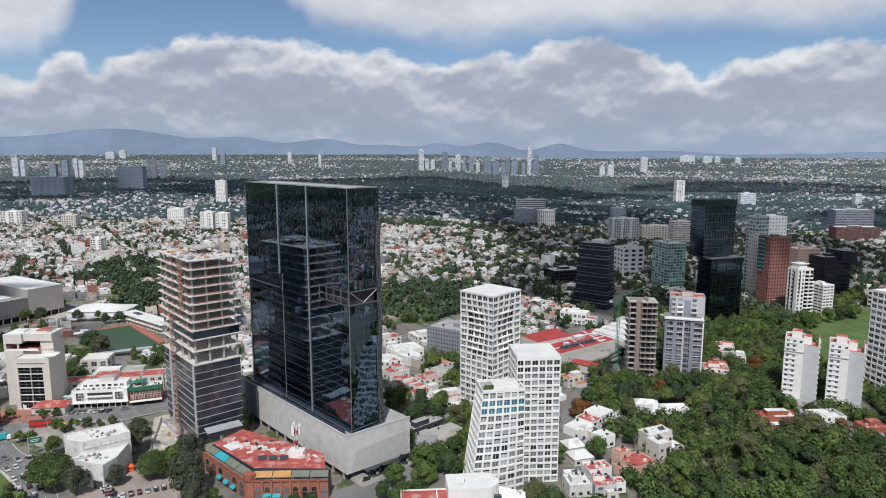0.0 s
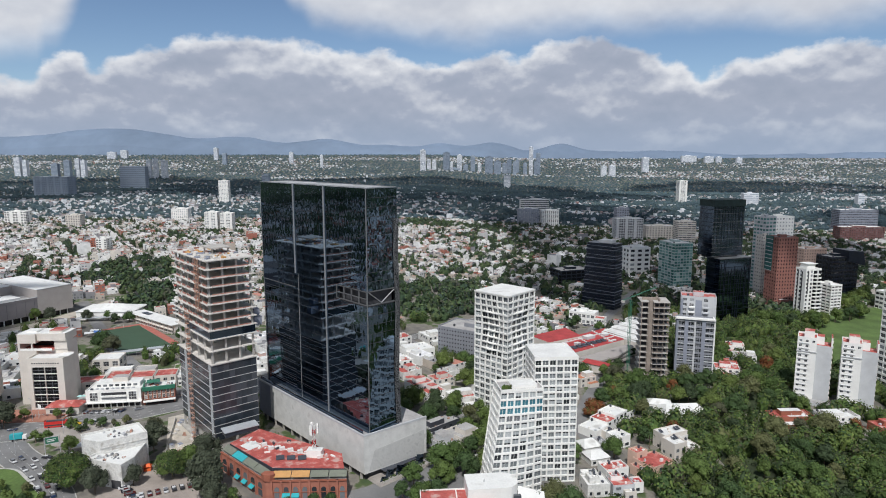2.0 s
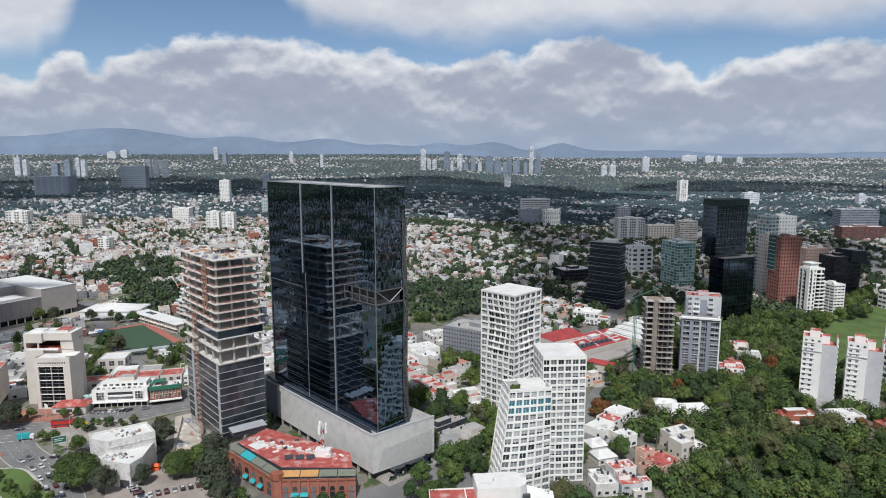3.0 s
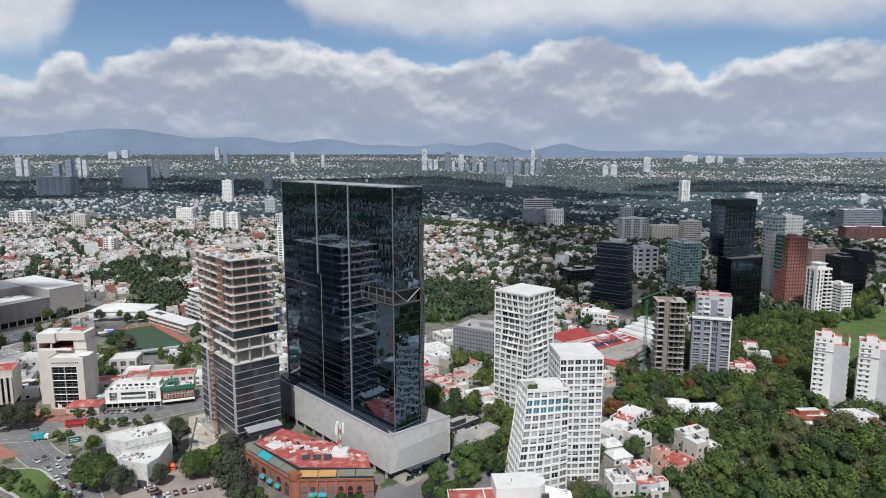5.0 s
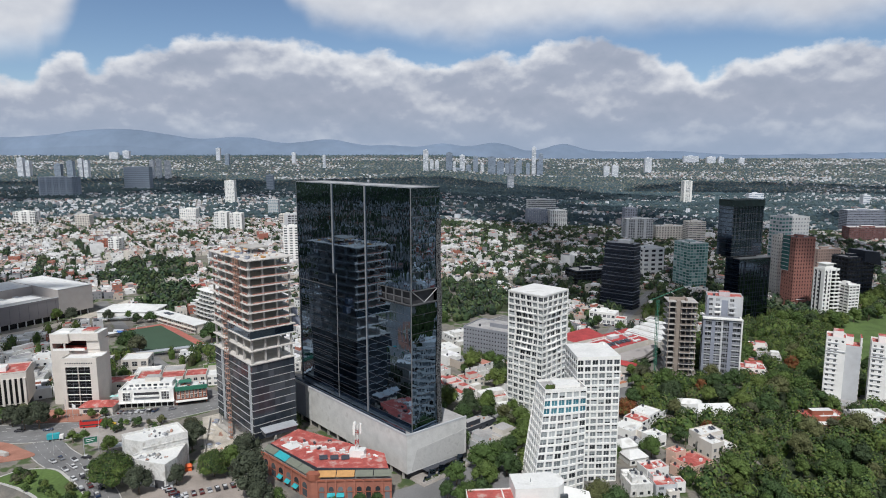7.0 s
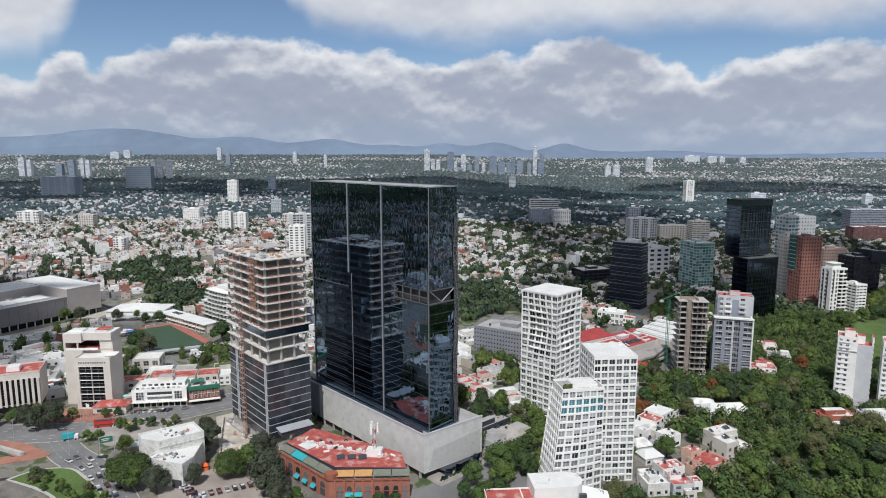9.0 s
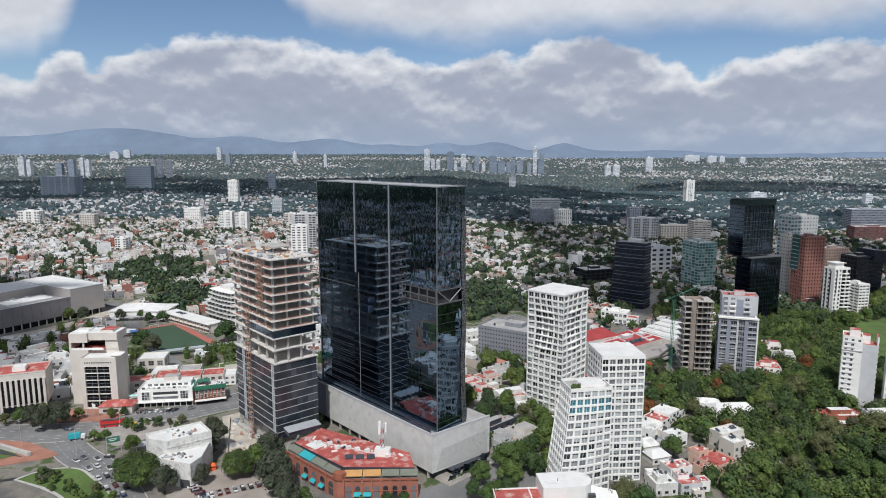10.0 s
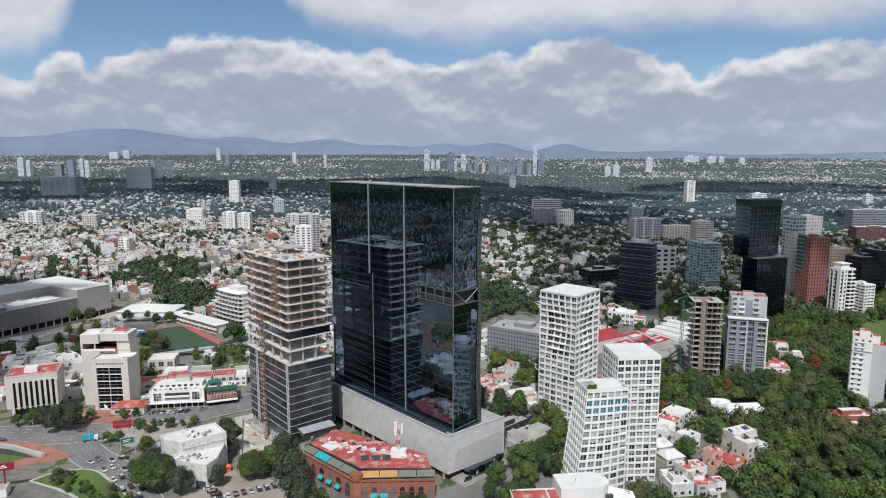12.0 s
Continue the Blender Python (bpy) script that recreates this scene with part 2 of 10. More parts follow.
M = {
    "white": surface("white_render", (0.81, 0.80, 0.765), 0.75, 0.05, 0.15, 1.5),
    "cream": surface("cream_render", (0.63, 0.585, 0.53), 0.8, 0.07, 0.15, 1.5),
    "grey_paint": surface("grey_paint", (0.25, 0.27, 0.32), 0.75, 0.08, 0.2, 1.5),
    "lightgrey": surface("light_grey_panel", (0.50, 0.51, 0.52), 0.7, 0.08, 0.2, 2.0),
    "concrete": surface("raw_concrete", (0.42, 0.40, 0.37), 0.9, 0.16, 0.25, 2.0, 0.3),
    "podium": surface("podium_concrete", (0.60, 0.595, 0.57), 0.85, 0.12, 0.22, 2.6, 0.4, stain=((0.50, 0.49, 0.465), 0.58)),
    "rough_coat": surface("rough_render_coat", (0.50, 0.495, 0.475), 0.95, 0.10, 0.5, 5.0, 0.6, stain=((0.42, 0.415, 0.40), 0.57)),
    "slab": surface("slab_edge", (0.58, 0.55, 0.51), 0.9, 0.14, 0.3, 2.0, 0.3),
    "slab_red": surface("slab_primer", (0.30, 0.14, 0.11), 0.9, 0.2, 0.3, 2.0, 0.3),
    "scaffold": surface("scaffold_rust", (0.40, 0.23, 0.17), 0.8, 0.25, 0.5, 3.0, 0.2),
    "brick": surface("brown_brick", (0.30, 0.10, 0.06), 0.85, 0.14, 0.3, 6.0, 0.4),
    "orange_brick": surface("orange_brick", (0.36, 0.14, 0.095), 0.85, 0.12, 0.3, 6.0, 0.4),
    "rose_brick": surface("rose_brick", (0.275, 0.122, 0.098), 0.85, 0.12, 0.3, 6.0, 0.4),
    "red_roof": surface("red_roof_coating", (0.42, 0.092, 0.076), 0.85, 0.28, 0.25, 1.4, 0.3, stain=((0.50, 0.34, 0.30), 0.53)),
    "worn_roof": surface("worn_roof_coating", (0.52, 0.30, 0.25), 0.9, 0.3, 0.5, 2.0, 0.3, stain=((0.44, 0.10, 0.085), 0.55)),
    "deep_red": surface("deep_red_roof", (0.38, 0.05, 0.05), 0.85, 0.2, 0.2, 1.4, 0.3),
    "white_roof": surface("white_roof_coating", (0.69, 0.69, 0.665), 0.85, 0.10, 0.12, 1.2, 0.3, stain=((0.50, 0.49, 0.46), 0.60)),
    "grey_roof": surface("grey_roof_screed", (0.36, 0.35, 0.34), 0.9, 0.18, 0.15, 1.2, 0.3),
    "metal_roof": surface("metal_roof", (0.50, 0.52, 0.54), 0.45, 0.1, 0.2, 1.5, 0.1, metal=0.3),
    # near-black fill: shade of interiors, voids and recesses is in the colour
    "dark": surface("near_black_fill", (0.05, 0.05, 0.055), 0.9, 0.2, 0.3, 2.0),
    "mid_grey": surface("mid_grey_panel", (0.23, 0.24, 0.265), 0.8, 0.08, 0.2, 2.0),
    "brown_concrete": surface("brown_concrete", (0.27, 0.225, 0.19), 0.9, 0.18, 0.25, 2.0, 0.3),
    "dark_panel": surface("dark_panel", (0.05, 0.055, 0.068), 0.35, 0.15, 0.3, 1.0, 0.05),
    "mall": surface("mall_cladding", (0.20, 0.185, 0.19), 0.7, 0.05, 0.2, 2.0),
    "mall_light": surface("mall_stone", (0.36, 0.33, 0.31), 0.8, 0.06, 0.2, 2.0),
    "steel": surface("steel_frame", (0.30, 0.31, 0.32), 0.4, 0.1, 0.5, 3.0, 0.05, metal=0.7),
    "dark_steel": surface("dark_steel", (0.13, 0.135, 0.14), 0.5, 0.1, 0.5, 3.0, 0.05, metal=0.2),
    "navy": surface("navy_panel", (0.018, 0.024, 0.036), 0.3, 0.25, 0.3, 1.5, 0.05, spec=0.25),
    "teal_render": surface("pale_teal_panel", (0.36, 0.45, 0.44), 0.6, 0.08, 0.2, 1.5),
    "net_green": surface("dark_green_net", (0.022, 0.040, 0.038), 0.9, 0.3, 0.3, 2.0),
    "fin_steel": surface("grey_steel_fin", (0.30, 0.31, 0.32), 0.5, 0.08, 0.5, 3.0, 0.05, metal=0.2),
    "pale_steel": surface("pale_steel_fin", (0.46, 0.46, 0.46), 0.45, 0.06, 0.5, 3.0, 0.05, metal=0.2),
    "asphalt": surface("asphalt", (0.19, 0.188, 0.185), 0.9, 0.2, 0.08, 2.0, 0.3),
    "paving": surface("paving", (0.34, 0.31, 0.28), 0.9, 0.18, 0.15, 2.0, 0.3),
    "brick_paving": surface("brick_paving", (0.36, 0.17, 0.12), 0.9, 0.18, 0.15, 2.0, 0.3),
    "dust": surface("site_dust", (0.47, 0.425, 0.36), 0.95, 0.22, 0.15, 2.0, 0.5, stain=((0.30, 0.27, 0.23), 0.60)),
    "yard": surface("brown_yard_paving", (0.33, 0.285, 0.25), 0.9, 0.16, 0.12, 1.8, 0.3),
    "kerb": surface("kerb_concrete", (0.45, 0.44, 0.41), 0.9, 0.15, 0.4, 3.0, 0.3),
    "lawn": surface("lawn", (0.088, 0.142, 0.036), 0.95, 0.3, 0.06, 0.9, 0.6),
    "forest_floor": surface("forest_floor", (0.035, 0.05, 0.02), 0.95, 0.35, 0.08, 0.9, 0.4),
    "turf": surface("artificial_turf", (0.045, 0.085, 0.05), 0.95, 0.12, 0.05, 0.9, 0.3),
    "track": surface("running_track", (0.40, 0.13, 0.10), 0.9, 0.12, 0.2, 2.0, 0.2),
    "line": surface("white_marking", (0.75, 0.75, 0.73), 0.8, 0.1, 0.5, 3.0),
    "worn_line": surface("worn_marking", (0.46, 0.455, 0.44), 0.85, 0.25, 0.8, 3.0),
    "bark": surface("bark", (0.12, 0.09, 0.065), 0.95, 0.25, 0.8, 5.0, 0.5),
    "maroon": surface("maroon_brick", (0.15, 0.07, 0.065), 0.9, 0.12, 0.1, 2.0, 0.0),
    "dirty_white": surface("stained_white_render", (0.66, 0.65, 0.62), 0.85, 0.16, 0.35, 1.4, 0.25, stain=((0.44, 0.42, 0.38), 0.56)),
    "pane_black": surface("black_pane", (0.012, 0.013, 0.015), 0.1, 0.1, 0.3, 1.0, 0.0, spec=0.35),
    "blue_canvas": surface("blue_canvas", (0.06, 0.16, 0.42), 0.8, 0.1, 0.6, 3.0),
    "pale_teal": surface("pale_turquoise_canvas", (0.36, 0.62, 0.58), 0.8, 0.1, 0.6, 3.0),
    "orange_canvas": surface("orange_canvas", (0.75, 0.13, 0.03), 0.7, 0.1, 0.6, 3.0),
    "teal": surface("teal_canvas", (0.03, 0.36, 0.40), 0.8, 0.08, 0.6, 3.0),
    "ochre": surface("ochre_canvas", (0.50, 0.27, 0.10), 0.8, 0.1, 0.6, 3.0),
    "olive": surface("olive_canvas", (0.17, 0.18, 0.14), 0.8, 0.1, 0.6, 3.0),
    "green_paint": surface("green_paint", (0.03, 0.16, 0.10), 0.6, 0.1, 0.3, 3.0),
    "red_paint": surface("red_paint", (0.55, 0.03, 0.025), 0.35, 0.05, 0.5, 3.0, 0.0),
    "crimson": surface("crimson_sign", (0.30, 0.02, 0.035), 0.4, 0.05, 0.5, 3.0, 0.0),
    "yellow_paint": surface("yellow_paint", (0.65, 0.42, 0.02), 0.35, 0.05, 0.5, 3.0, 0.0),
    "tile": surface("terracotta_tile", (0.42, 0.17, 0.09), 0.85, 0.2, 0.4, 2.0, 0.4),
    "pink": surface("pink_render", (0.62, 0.43, 0.34), 0.85, 0.08, 0.2, 2.0),
    "rubber": surface("rubber", (0.02, 0.02, 0.02), 0.9, 0.1, 1.0, 5.0),
    "car_paint": surface("car_paint", (0.5, 0.5, 0.5), 0.25, 0.02, 1.0, 5.0, 0.0, ramp=[(0, (0.62, 0.62, 0.62)), (0.35, (0.03, 0.03, 0.035)), (0.6, (0.22, 0.23, 0.25)), (0.78, (0.10, 0.02, 0.02)), (0.86, (0.03, 0.05, 0.10))]),
    "pane": surface("window_pane", (0.05, 0.06, 0.07), 0.12, 0.1, 0.3, 1.0, 0.0, ramp=[(0, (0.03, 0.035, 0.04)), (0.45, (0.07, 0.08, 0.09)), (0.75, (0.16, 0.17, 0.18))]),
    "pane_pale": surface("curtained_pane", (0.3, 0.3, 0.3), 0.2, 0.08, 0.3, 1.0, 0.0, ramp=[(0, (0.50, 0.525, 0.535)), (0.38, (0.40, 0.42, 0.43)), (0.66, (0.29, 0.31, 0.32)), (0.90, (0.12, 0.13, 0.135))]),
    "pane_dark": surface("dark_pane", (0.03, 0.03, 0.035), 0.12, 0.1, 0.3, 1.0, 0.0, ramp=[(0, (0.06, 0.06, 0.065)), (0.45, (0.12, 0.12, 0.125)), (0.75, (0.30, 0.31, 0.32))]),
    "blind": surface("pale_blind", (0.3, 0.3, 0.3), 0.3, 0.08, 0.3, 1.0, 0.0, ramp=[(0, (0.42, 0.445, 0.45)), (0.35, (0.33, 0.355, 0.36)), (0.65, (0.25, 0.275, 0.28)), (0.88, (0.16, 0.18, 0.185))]),
    # far panes: low contrast to the far grey wall, haze in the colour
    "pane_hazed": surface("hazed_grey_pane", (0.17, 0.205, 0.255), 0.3, 0.1, 0.05, 0.5, 0.0),
    "pane_teal": surface("teal_pane", (0.05, 0.16, 0.20), 0.12, 0.08, 0.3, 1.0, 0.0, ramp=[(0, (0.05, 0.17, 0.22)), (0.5, (0.08, 0.22, 0.27))]),
    "green_glass": surface("green_glass", (0.06, 0.20, 0.17), 0.15, 0.1, 0.2, 1.0, 0.0, ramp=[(0, (0.045, 0.12, 0.115)), (0.5, (0.075, 0.18, 0.17)), (0.8, (0.11, 0.23, 0.22))]),
    "black_glass": mirror_glass("black_mirror_glass", (0.152, 0.214, 0.290), 0.02, 0.028, 0.55),
    "dark_glass": mirror_glass("smoked_glass", (0.105, 0.145, 0.20), 0.08, 0.02, 0.4),
    "site_glass": surface("grey_site_glass", (0.055, 0.065, 0.08), 0.14, 0.15, 0.2, 1.0, 0.0, spec=0.6, ramp=[(0, (0.028, 0.036, 0.046)), (0.5, (0.038, 0.047, 0.060)), (0.8, (0.06, 0.068, 0.082))]),
    # far towers: base colours shifted to blue-grey to paint in air haze
    "far_white": surface("pale_tower_hazed", (0.66, 0.68, 0.71), 0.8, 0.06, 0.01, 0.1, 0.0),
    "far_grey": surface("grey_tower_hazed", (0.27, 0.32, 0.385), 0.7, 0.08, 0.01, 0.1, 0.0),
    "far_dark": surface("dark_tower_hazed", (0.14, 0.18, 0.235), 0.6, 0.08, 0.01, 0.1, 0.0),
    # mountain's pale blue base colour stands in for air haze
    "mountain": surface("haze_tinted_mountain", (0.172, 0.222, 0.292), 1.0, 0.10, 0.002, 0.01, 0.0, spec=0.0),
}
GREENS = [(0, (0.066, 0.108, 0.029)), (0.22, (0.046, 0.080, 0.027)), (0.42, (0.088, 0.130, 0.034)), (0.6, (0.105, 0.142, 0.037)), (0.74, (0.043, 0.066, 0.029)), (0.86, (0.11, 0.118, 0.050)), (0.95, (0.075, 0.080, 0.044))]
M["leaf"] = surface("foliage", None, 0.7, 0.35, 0.25, 1.5, 0.0, spec=0.25, ramp=GREENS, by="object")
M["leaf_grey"] = surface("grey_green_foliage", (0.062, 0.074, 0.048), 0.8, 0.4, 0.3, 1.5, 0.0, spec=0.2)
M["leaf_red"] = surface("flame_tree_bloom", (0.20, 0.075, 0.03), 0.7, 0.5, 0.35, 1.5, 0.0, spec=0.25, stain=((0.08, 0.11, 0.03), 0.52))
# greens dimmed and shifted to blue, painting in air haze
M["leaf_mid"] = surface("foliage_wood_hazed", None, 0.8, 0.55, 0.06, 0.4, 0.0, spec=0.2, ramp=[(p, tuple(v * k for v, k in zip(c, (0.76, 0.76, 1.28)))) for p, c in GREENS], by="island")
M["leaf_near"] = surface("foliage_street", None, 0.8, 0.45, 0.10, 0.6, 0.0, spec=0.2, ramp=GREENS, by="island")
# blue-grey leaf tones: air haze painted into the colour
M["leaf_far"] = surface("foliage_far_hazed", None, 0.9, 0.3, 0.01, 0.1, 0.0, spec=0.1, ramp=[(0, (0.064, 0.096, 0.108)), (0.4, (0.057, 0.088, 0.102)), (0.7, (0.074, 0.104, 0.106))], by="island")
WALLS = [(0, (0.72, 0.715, 0.70)), (0.30, (0.60, 0.56, 0.50)), (0.40, (0.50, 0.50, 0.50)), (0.48, (0.46, 0.40, 0.34)), (0.58, (0.25, 0.25, 0.265)), (0.70, (0.52, 0.48, 0.43)), (0.75, (0.36, 0.14, 0.10)), (0.80, (0.55, 0.40, 0.35)), (0.84, (0.76, 0.755, 0.74))]
ROOFS = [(0, (0.70, 0.70, 0.69)), (0.20, (0.40, 0.39, 0.38)), (0.34, (0.36, 0.085, 0.065)), (0.46, (0.44, 0.20, 0.15)), (0.58, (0.52, 0.35, 0.30)), (0.70, (0.50, 0.46, 0.41)), (0.80, (0.22, 0.22, 0.225)), (0.90, (0.74, 0.74, 0.74))]
M["city_wall"] = surface("house_walls", None, 0.85, 0.12, 0.2, 1.5, 0.0, ramp=WALLS, by="island")
M["city_roof"] = surface("house_roofs", None, 0.85, 0.22, 0.15, 1.0, 0.0, ramp=ROOFS, by="island")
for key in ("pane", "pane_pale", "pane_dark", "green_glass", "pane_teal"):
    ramp_of = {"pane": [(0, (0.03, 0.035, 0.04)), (0.45, (0.07, 0.08, 0.09)), (0.75, (0.16, 0.17, 0.18))],
               "pane_pale": [(0, (0.50, 0.525, 0.535)), (0.38, (0.40, 0.42, 0.43)), (0.66, (0.29, 0.31, 0.32)), (0.86, (0.10, 0.11, 0.12))],
               "pane_dark": [(0, (0.04, 0.04, 0.045)), (0.50, (0.10, 0.10, 0.105)), (0.80, (0.28, 0.29, 0.30))],
               "green_glass": [(0, (0.055, 0.15, 0.14)), (0.40, (0.11, 0.25, 0.235)), (0.70, (0.20, 0.35, 0.33)), (0.90, (0.38, 0.46, 0.45))],
               "pane_teal": [(0, (0.05, 0.17, 0.22)), (0.5, (0.08, 0.22, 0.27))]}[key]
    M[key + "_each"] = surface(key + "_each", None, 0.14, 0.08, 0.3, 1.0, 0.0, ramp=ramp_of, by="island")
# far houses: half greyed and slightly blued, haze put into the colours
HAZE_FADE = lambda c: tuple((0.5 * v + 0.5 * sum(c) / 3) * k for v, k in zip(c, (0.95, 0.98, 1.03)))
FARW = [(p, HAZE_FADE(c)) for p, c in WALLS]
M["far_wall"] = surface("hazed_house_walls", None, 0.9, 0.15, 0.03, 0.3, 0.0, ramp=FARW, by="island")
M["far_roof"] = surface("hazed_house_roofs", None, 0.9, 0.2, 0.03, 0.3, 0.0, ramp=[(p, HAZE_FADE(c)) for p, c in ROOFS], by="island")
M["house_roof"] = surface("house_roof_coat", None, 0.85, 0.2, 0.15, 1.2, 0.2, ramp=ROOFS, by="object")
M["house_wall"] = surface("house_render", None, 0.85, 0.08, 0.2, 1.5, 0.2, ramp=WALLS, by="object")


def ground_material():
    ma = bpy.data.materials.new("city_ground")
    ma.use_nodes = True
    nt = ma.node_tree
    N, L = nt.nodes.new, nt.links.new
    b = nt.nodes["Principled BSDF"]
    b.inputs["Roughness"].default_value = 0.95
    geo = N("ShaderNodeNewGeometry")
    n1, n2, n3 = N("ShaderNodeTexNoise"), N("ShaderNodeTexNoise"), N("ShaderNodeTexNoise")
    for n, s in ((n1, 0.018), (n2, 0.12), (n3, 1.2)):
        n.inputs["Scale"].default_value, n.inputs["Detail"].default_value = s, 6.0
        L(geo.outputs["Position"], n.inputs["Vector"])
    cr = N("ShaderNodeValToRGB")
    els = cr.color_ramp.elements
    els[0].position, els[0].color = 0.36, (0.10, 0.10, 0.10, 1)
    els[1].position, els[1].color = 0.44, (0.16, 0.15, 0.13, 1)
    for pos, col in ((0.52, (0.22, 0.20, 0.17, 1)), (0.56, (0.07, 0.10, 0.035, 1)), (0.66, (0.05, 0.08, 0.03, 1))):
        els.new(pos).color = col
    ad = N("ShaderNodeMath")
    ad.operation = "MULTIPLY_ADD"
    ad.inputs[1].default_value = 0.5
    L(n2.outputs[0], ad.inputs[0])
    hl = N("ShaderNodeMath")
    hl.operation = "MULTIPLY"
    hl.inputs[1].default_value = 0.5
    L(n1.outputs[0], hl.inputs[0])
    L(hl.outputs[0], ad.inputs[2])
    L(ad.outputs[0], cr.inputs[0])
    sc = N("ShaderNodeMapRange")
    sc.inputs["To Min"].default_value, sc.inputs["To Max"].default_value = 0.7, 1.3
    L(n3.outputs[0], sc.inputs["Value"])
    mx = N("ShaderNodeVectorMath")
    mx.operation = "SCALE"
    L(cr.outputs[0], mx.inputs[0])
    L(sc.outputs[0], mx.inputs["Scale"])
    L(mx.outputs[0], b.inputs["Base Color"])
    return ma


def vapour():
    """Cloud: white and matt; noise in its alpha makes the cast shade partial and uneven."""
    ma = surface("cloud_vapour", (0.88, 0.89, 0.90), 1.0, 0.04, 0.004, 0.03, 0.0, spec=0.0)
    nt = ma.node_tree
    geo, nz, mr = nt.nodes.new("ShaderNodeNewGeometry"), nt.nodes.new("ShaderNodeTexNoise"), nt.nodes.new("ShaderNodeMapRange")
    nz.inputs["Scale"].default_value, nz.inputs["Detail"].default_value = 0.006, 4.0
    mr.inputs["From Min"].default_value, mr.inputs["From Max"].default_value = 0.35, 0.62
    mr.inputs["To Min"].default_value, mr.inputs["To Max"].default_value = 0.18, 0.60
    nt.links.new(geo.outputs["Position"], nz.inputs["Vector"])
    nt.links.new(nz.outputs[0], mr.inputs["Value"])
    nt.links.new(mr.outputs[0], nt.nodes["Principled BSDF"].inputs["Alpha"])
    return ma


M["ground"] = ground_material()
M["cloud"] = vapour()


# ---- building kit ----
def ground_z(x, y):
    """The land falls towards the river park on the +x side; past 2800 m it is raised to fit the camera's view."""
    z = -27.0 * math.tanh(max(0.0, x) / 400.0)
    if y > 2800:
        z += 146.0 * ((y - 2800) / 2000.0) ** 1.5 * min(1.0, 1.0)
    return z


class Mesh:
    """Collects boxes, prisms and quads for one mesh, in metres."""

    def __init__(self):
        self.v, self.f, self.m = [], [], []

    def poly(self, pts, mat=0):
        k = len(self.v)
        self.v += [tuple(p) for p in pts]
        self.f.append(tuple(range(k, k + len(pts))))
        self.m.append(mat)
        return self

    def hexa(self, p, mat=0, top=None):
        """Eight corners: four below, four above, both counterclockwise."""
        k = len(self.v)
        self.v += [tuple(q) for q in p]
        for i, q in enumerate(((3, 2, 1, 0), (4, 5, 6, 7), (0, 1, 5, 4), (1, 2, 6, 5), (2, 3, 7, 6), (3, 0, 4, 7))):
            self.f.append(tuple(k + j for j in q))
            self.m.append(top if (i == 1 and top is not None) else mat)
        return self

    def box(self, x0, y0, z0, x1, y1, z1, mat=0, top=None):
        return self.hexa([(x0, y0, z0), (x1, y0, z0), (x1, y1, z0), (x0, y1, z0), (x0, y0, z1), (x1, y0, z1), (x1, y1, z1), (x0, y1, z1)], mat, top)

    def prism(self, poly, z0, z1, mat=0, top=None):
        n, k = len(poly), len(self.v)
        self.v += [(x, y, z0) for x, y in poly] + [(x, y, z1) for x, y in poly]
        self.f += [tuple(k + i for i in range(n))[::-1], tuple(k + n + i for i in range(n))]
        self.m += [mat, mat if top is None else top]
        for i in range(n):
            j = (i + 1) % n
            self.f.append((k + i, k + j, k + n + j, k + n + i))
            self.m.append(mat)
        return self

    def tube(self, a, b, r0, r1=None, n=6, mat=0):
        a, b = Vector(a), Vector(b)
        q = (b - a).to_track_quat("Z", "Y").to_matrix()
        r1 = r0 if r1 is None else r1
        k = len(self.v)
        for c, r in ((a, r0), (b, r1)):
            for i in range(n):
                w = 2 * math.pi * i / n
                self.v.append(tuple(c + q @ Vector((r * math.cos(w), r * math.sin(w), 0))))
        for i in range(n):
            j = (i + 1) % n
            self.f.append((k + i, k + j, k + n + j, k + n + i))
            self.m.append(mat)
        self.f += [tuple(k + i for i in range(n))[::-1], tuple(k + n + i for i in range(n))]
        self.m += [mat, mat]
        return self

    def mesh(self, name, mats):
        me = bpy.data.meshes.new(name)
        me.from_pydata(self.v, [], self.f)
        for ma in mats if isinstance(mats, (list, tuple)) else [mats]:
            me.materials.append(ma)
        me.polygons.foreach_set("material_index", self.m)
        me.update()
        return me


def part(name, mb, mats, parent, label="", m=None):
    me = mb if isinstance(mb, bpy.types.Mesh) else mb.mesh(name, mats)
    ob = new(name, me)
    ob.parent = parent
    if m is not None:
        ob.matrix_basis = m
    return tagged(ob, label)


def thing(name, x, y, z=None, rz=0.0, label="", category="", group="", kind=""):
    ob = new(name)
    ob.matrix_basis = pose(x, y, ground_z(x, y) if z is None else z, 0, 0, rz)
    ob.empty_display_size = 0.5
    return tagged(ob, label, category, group, kind)


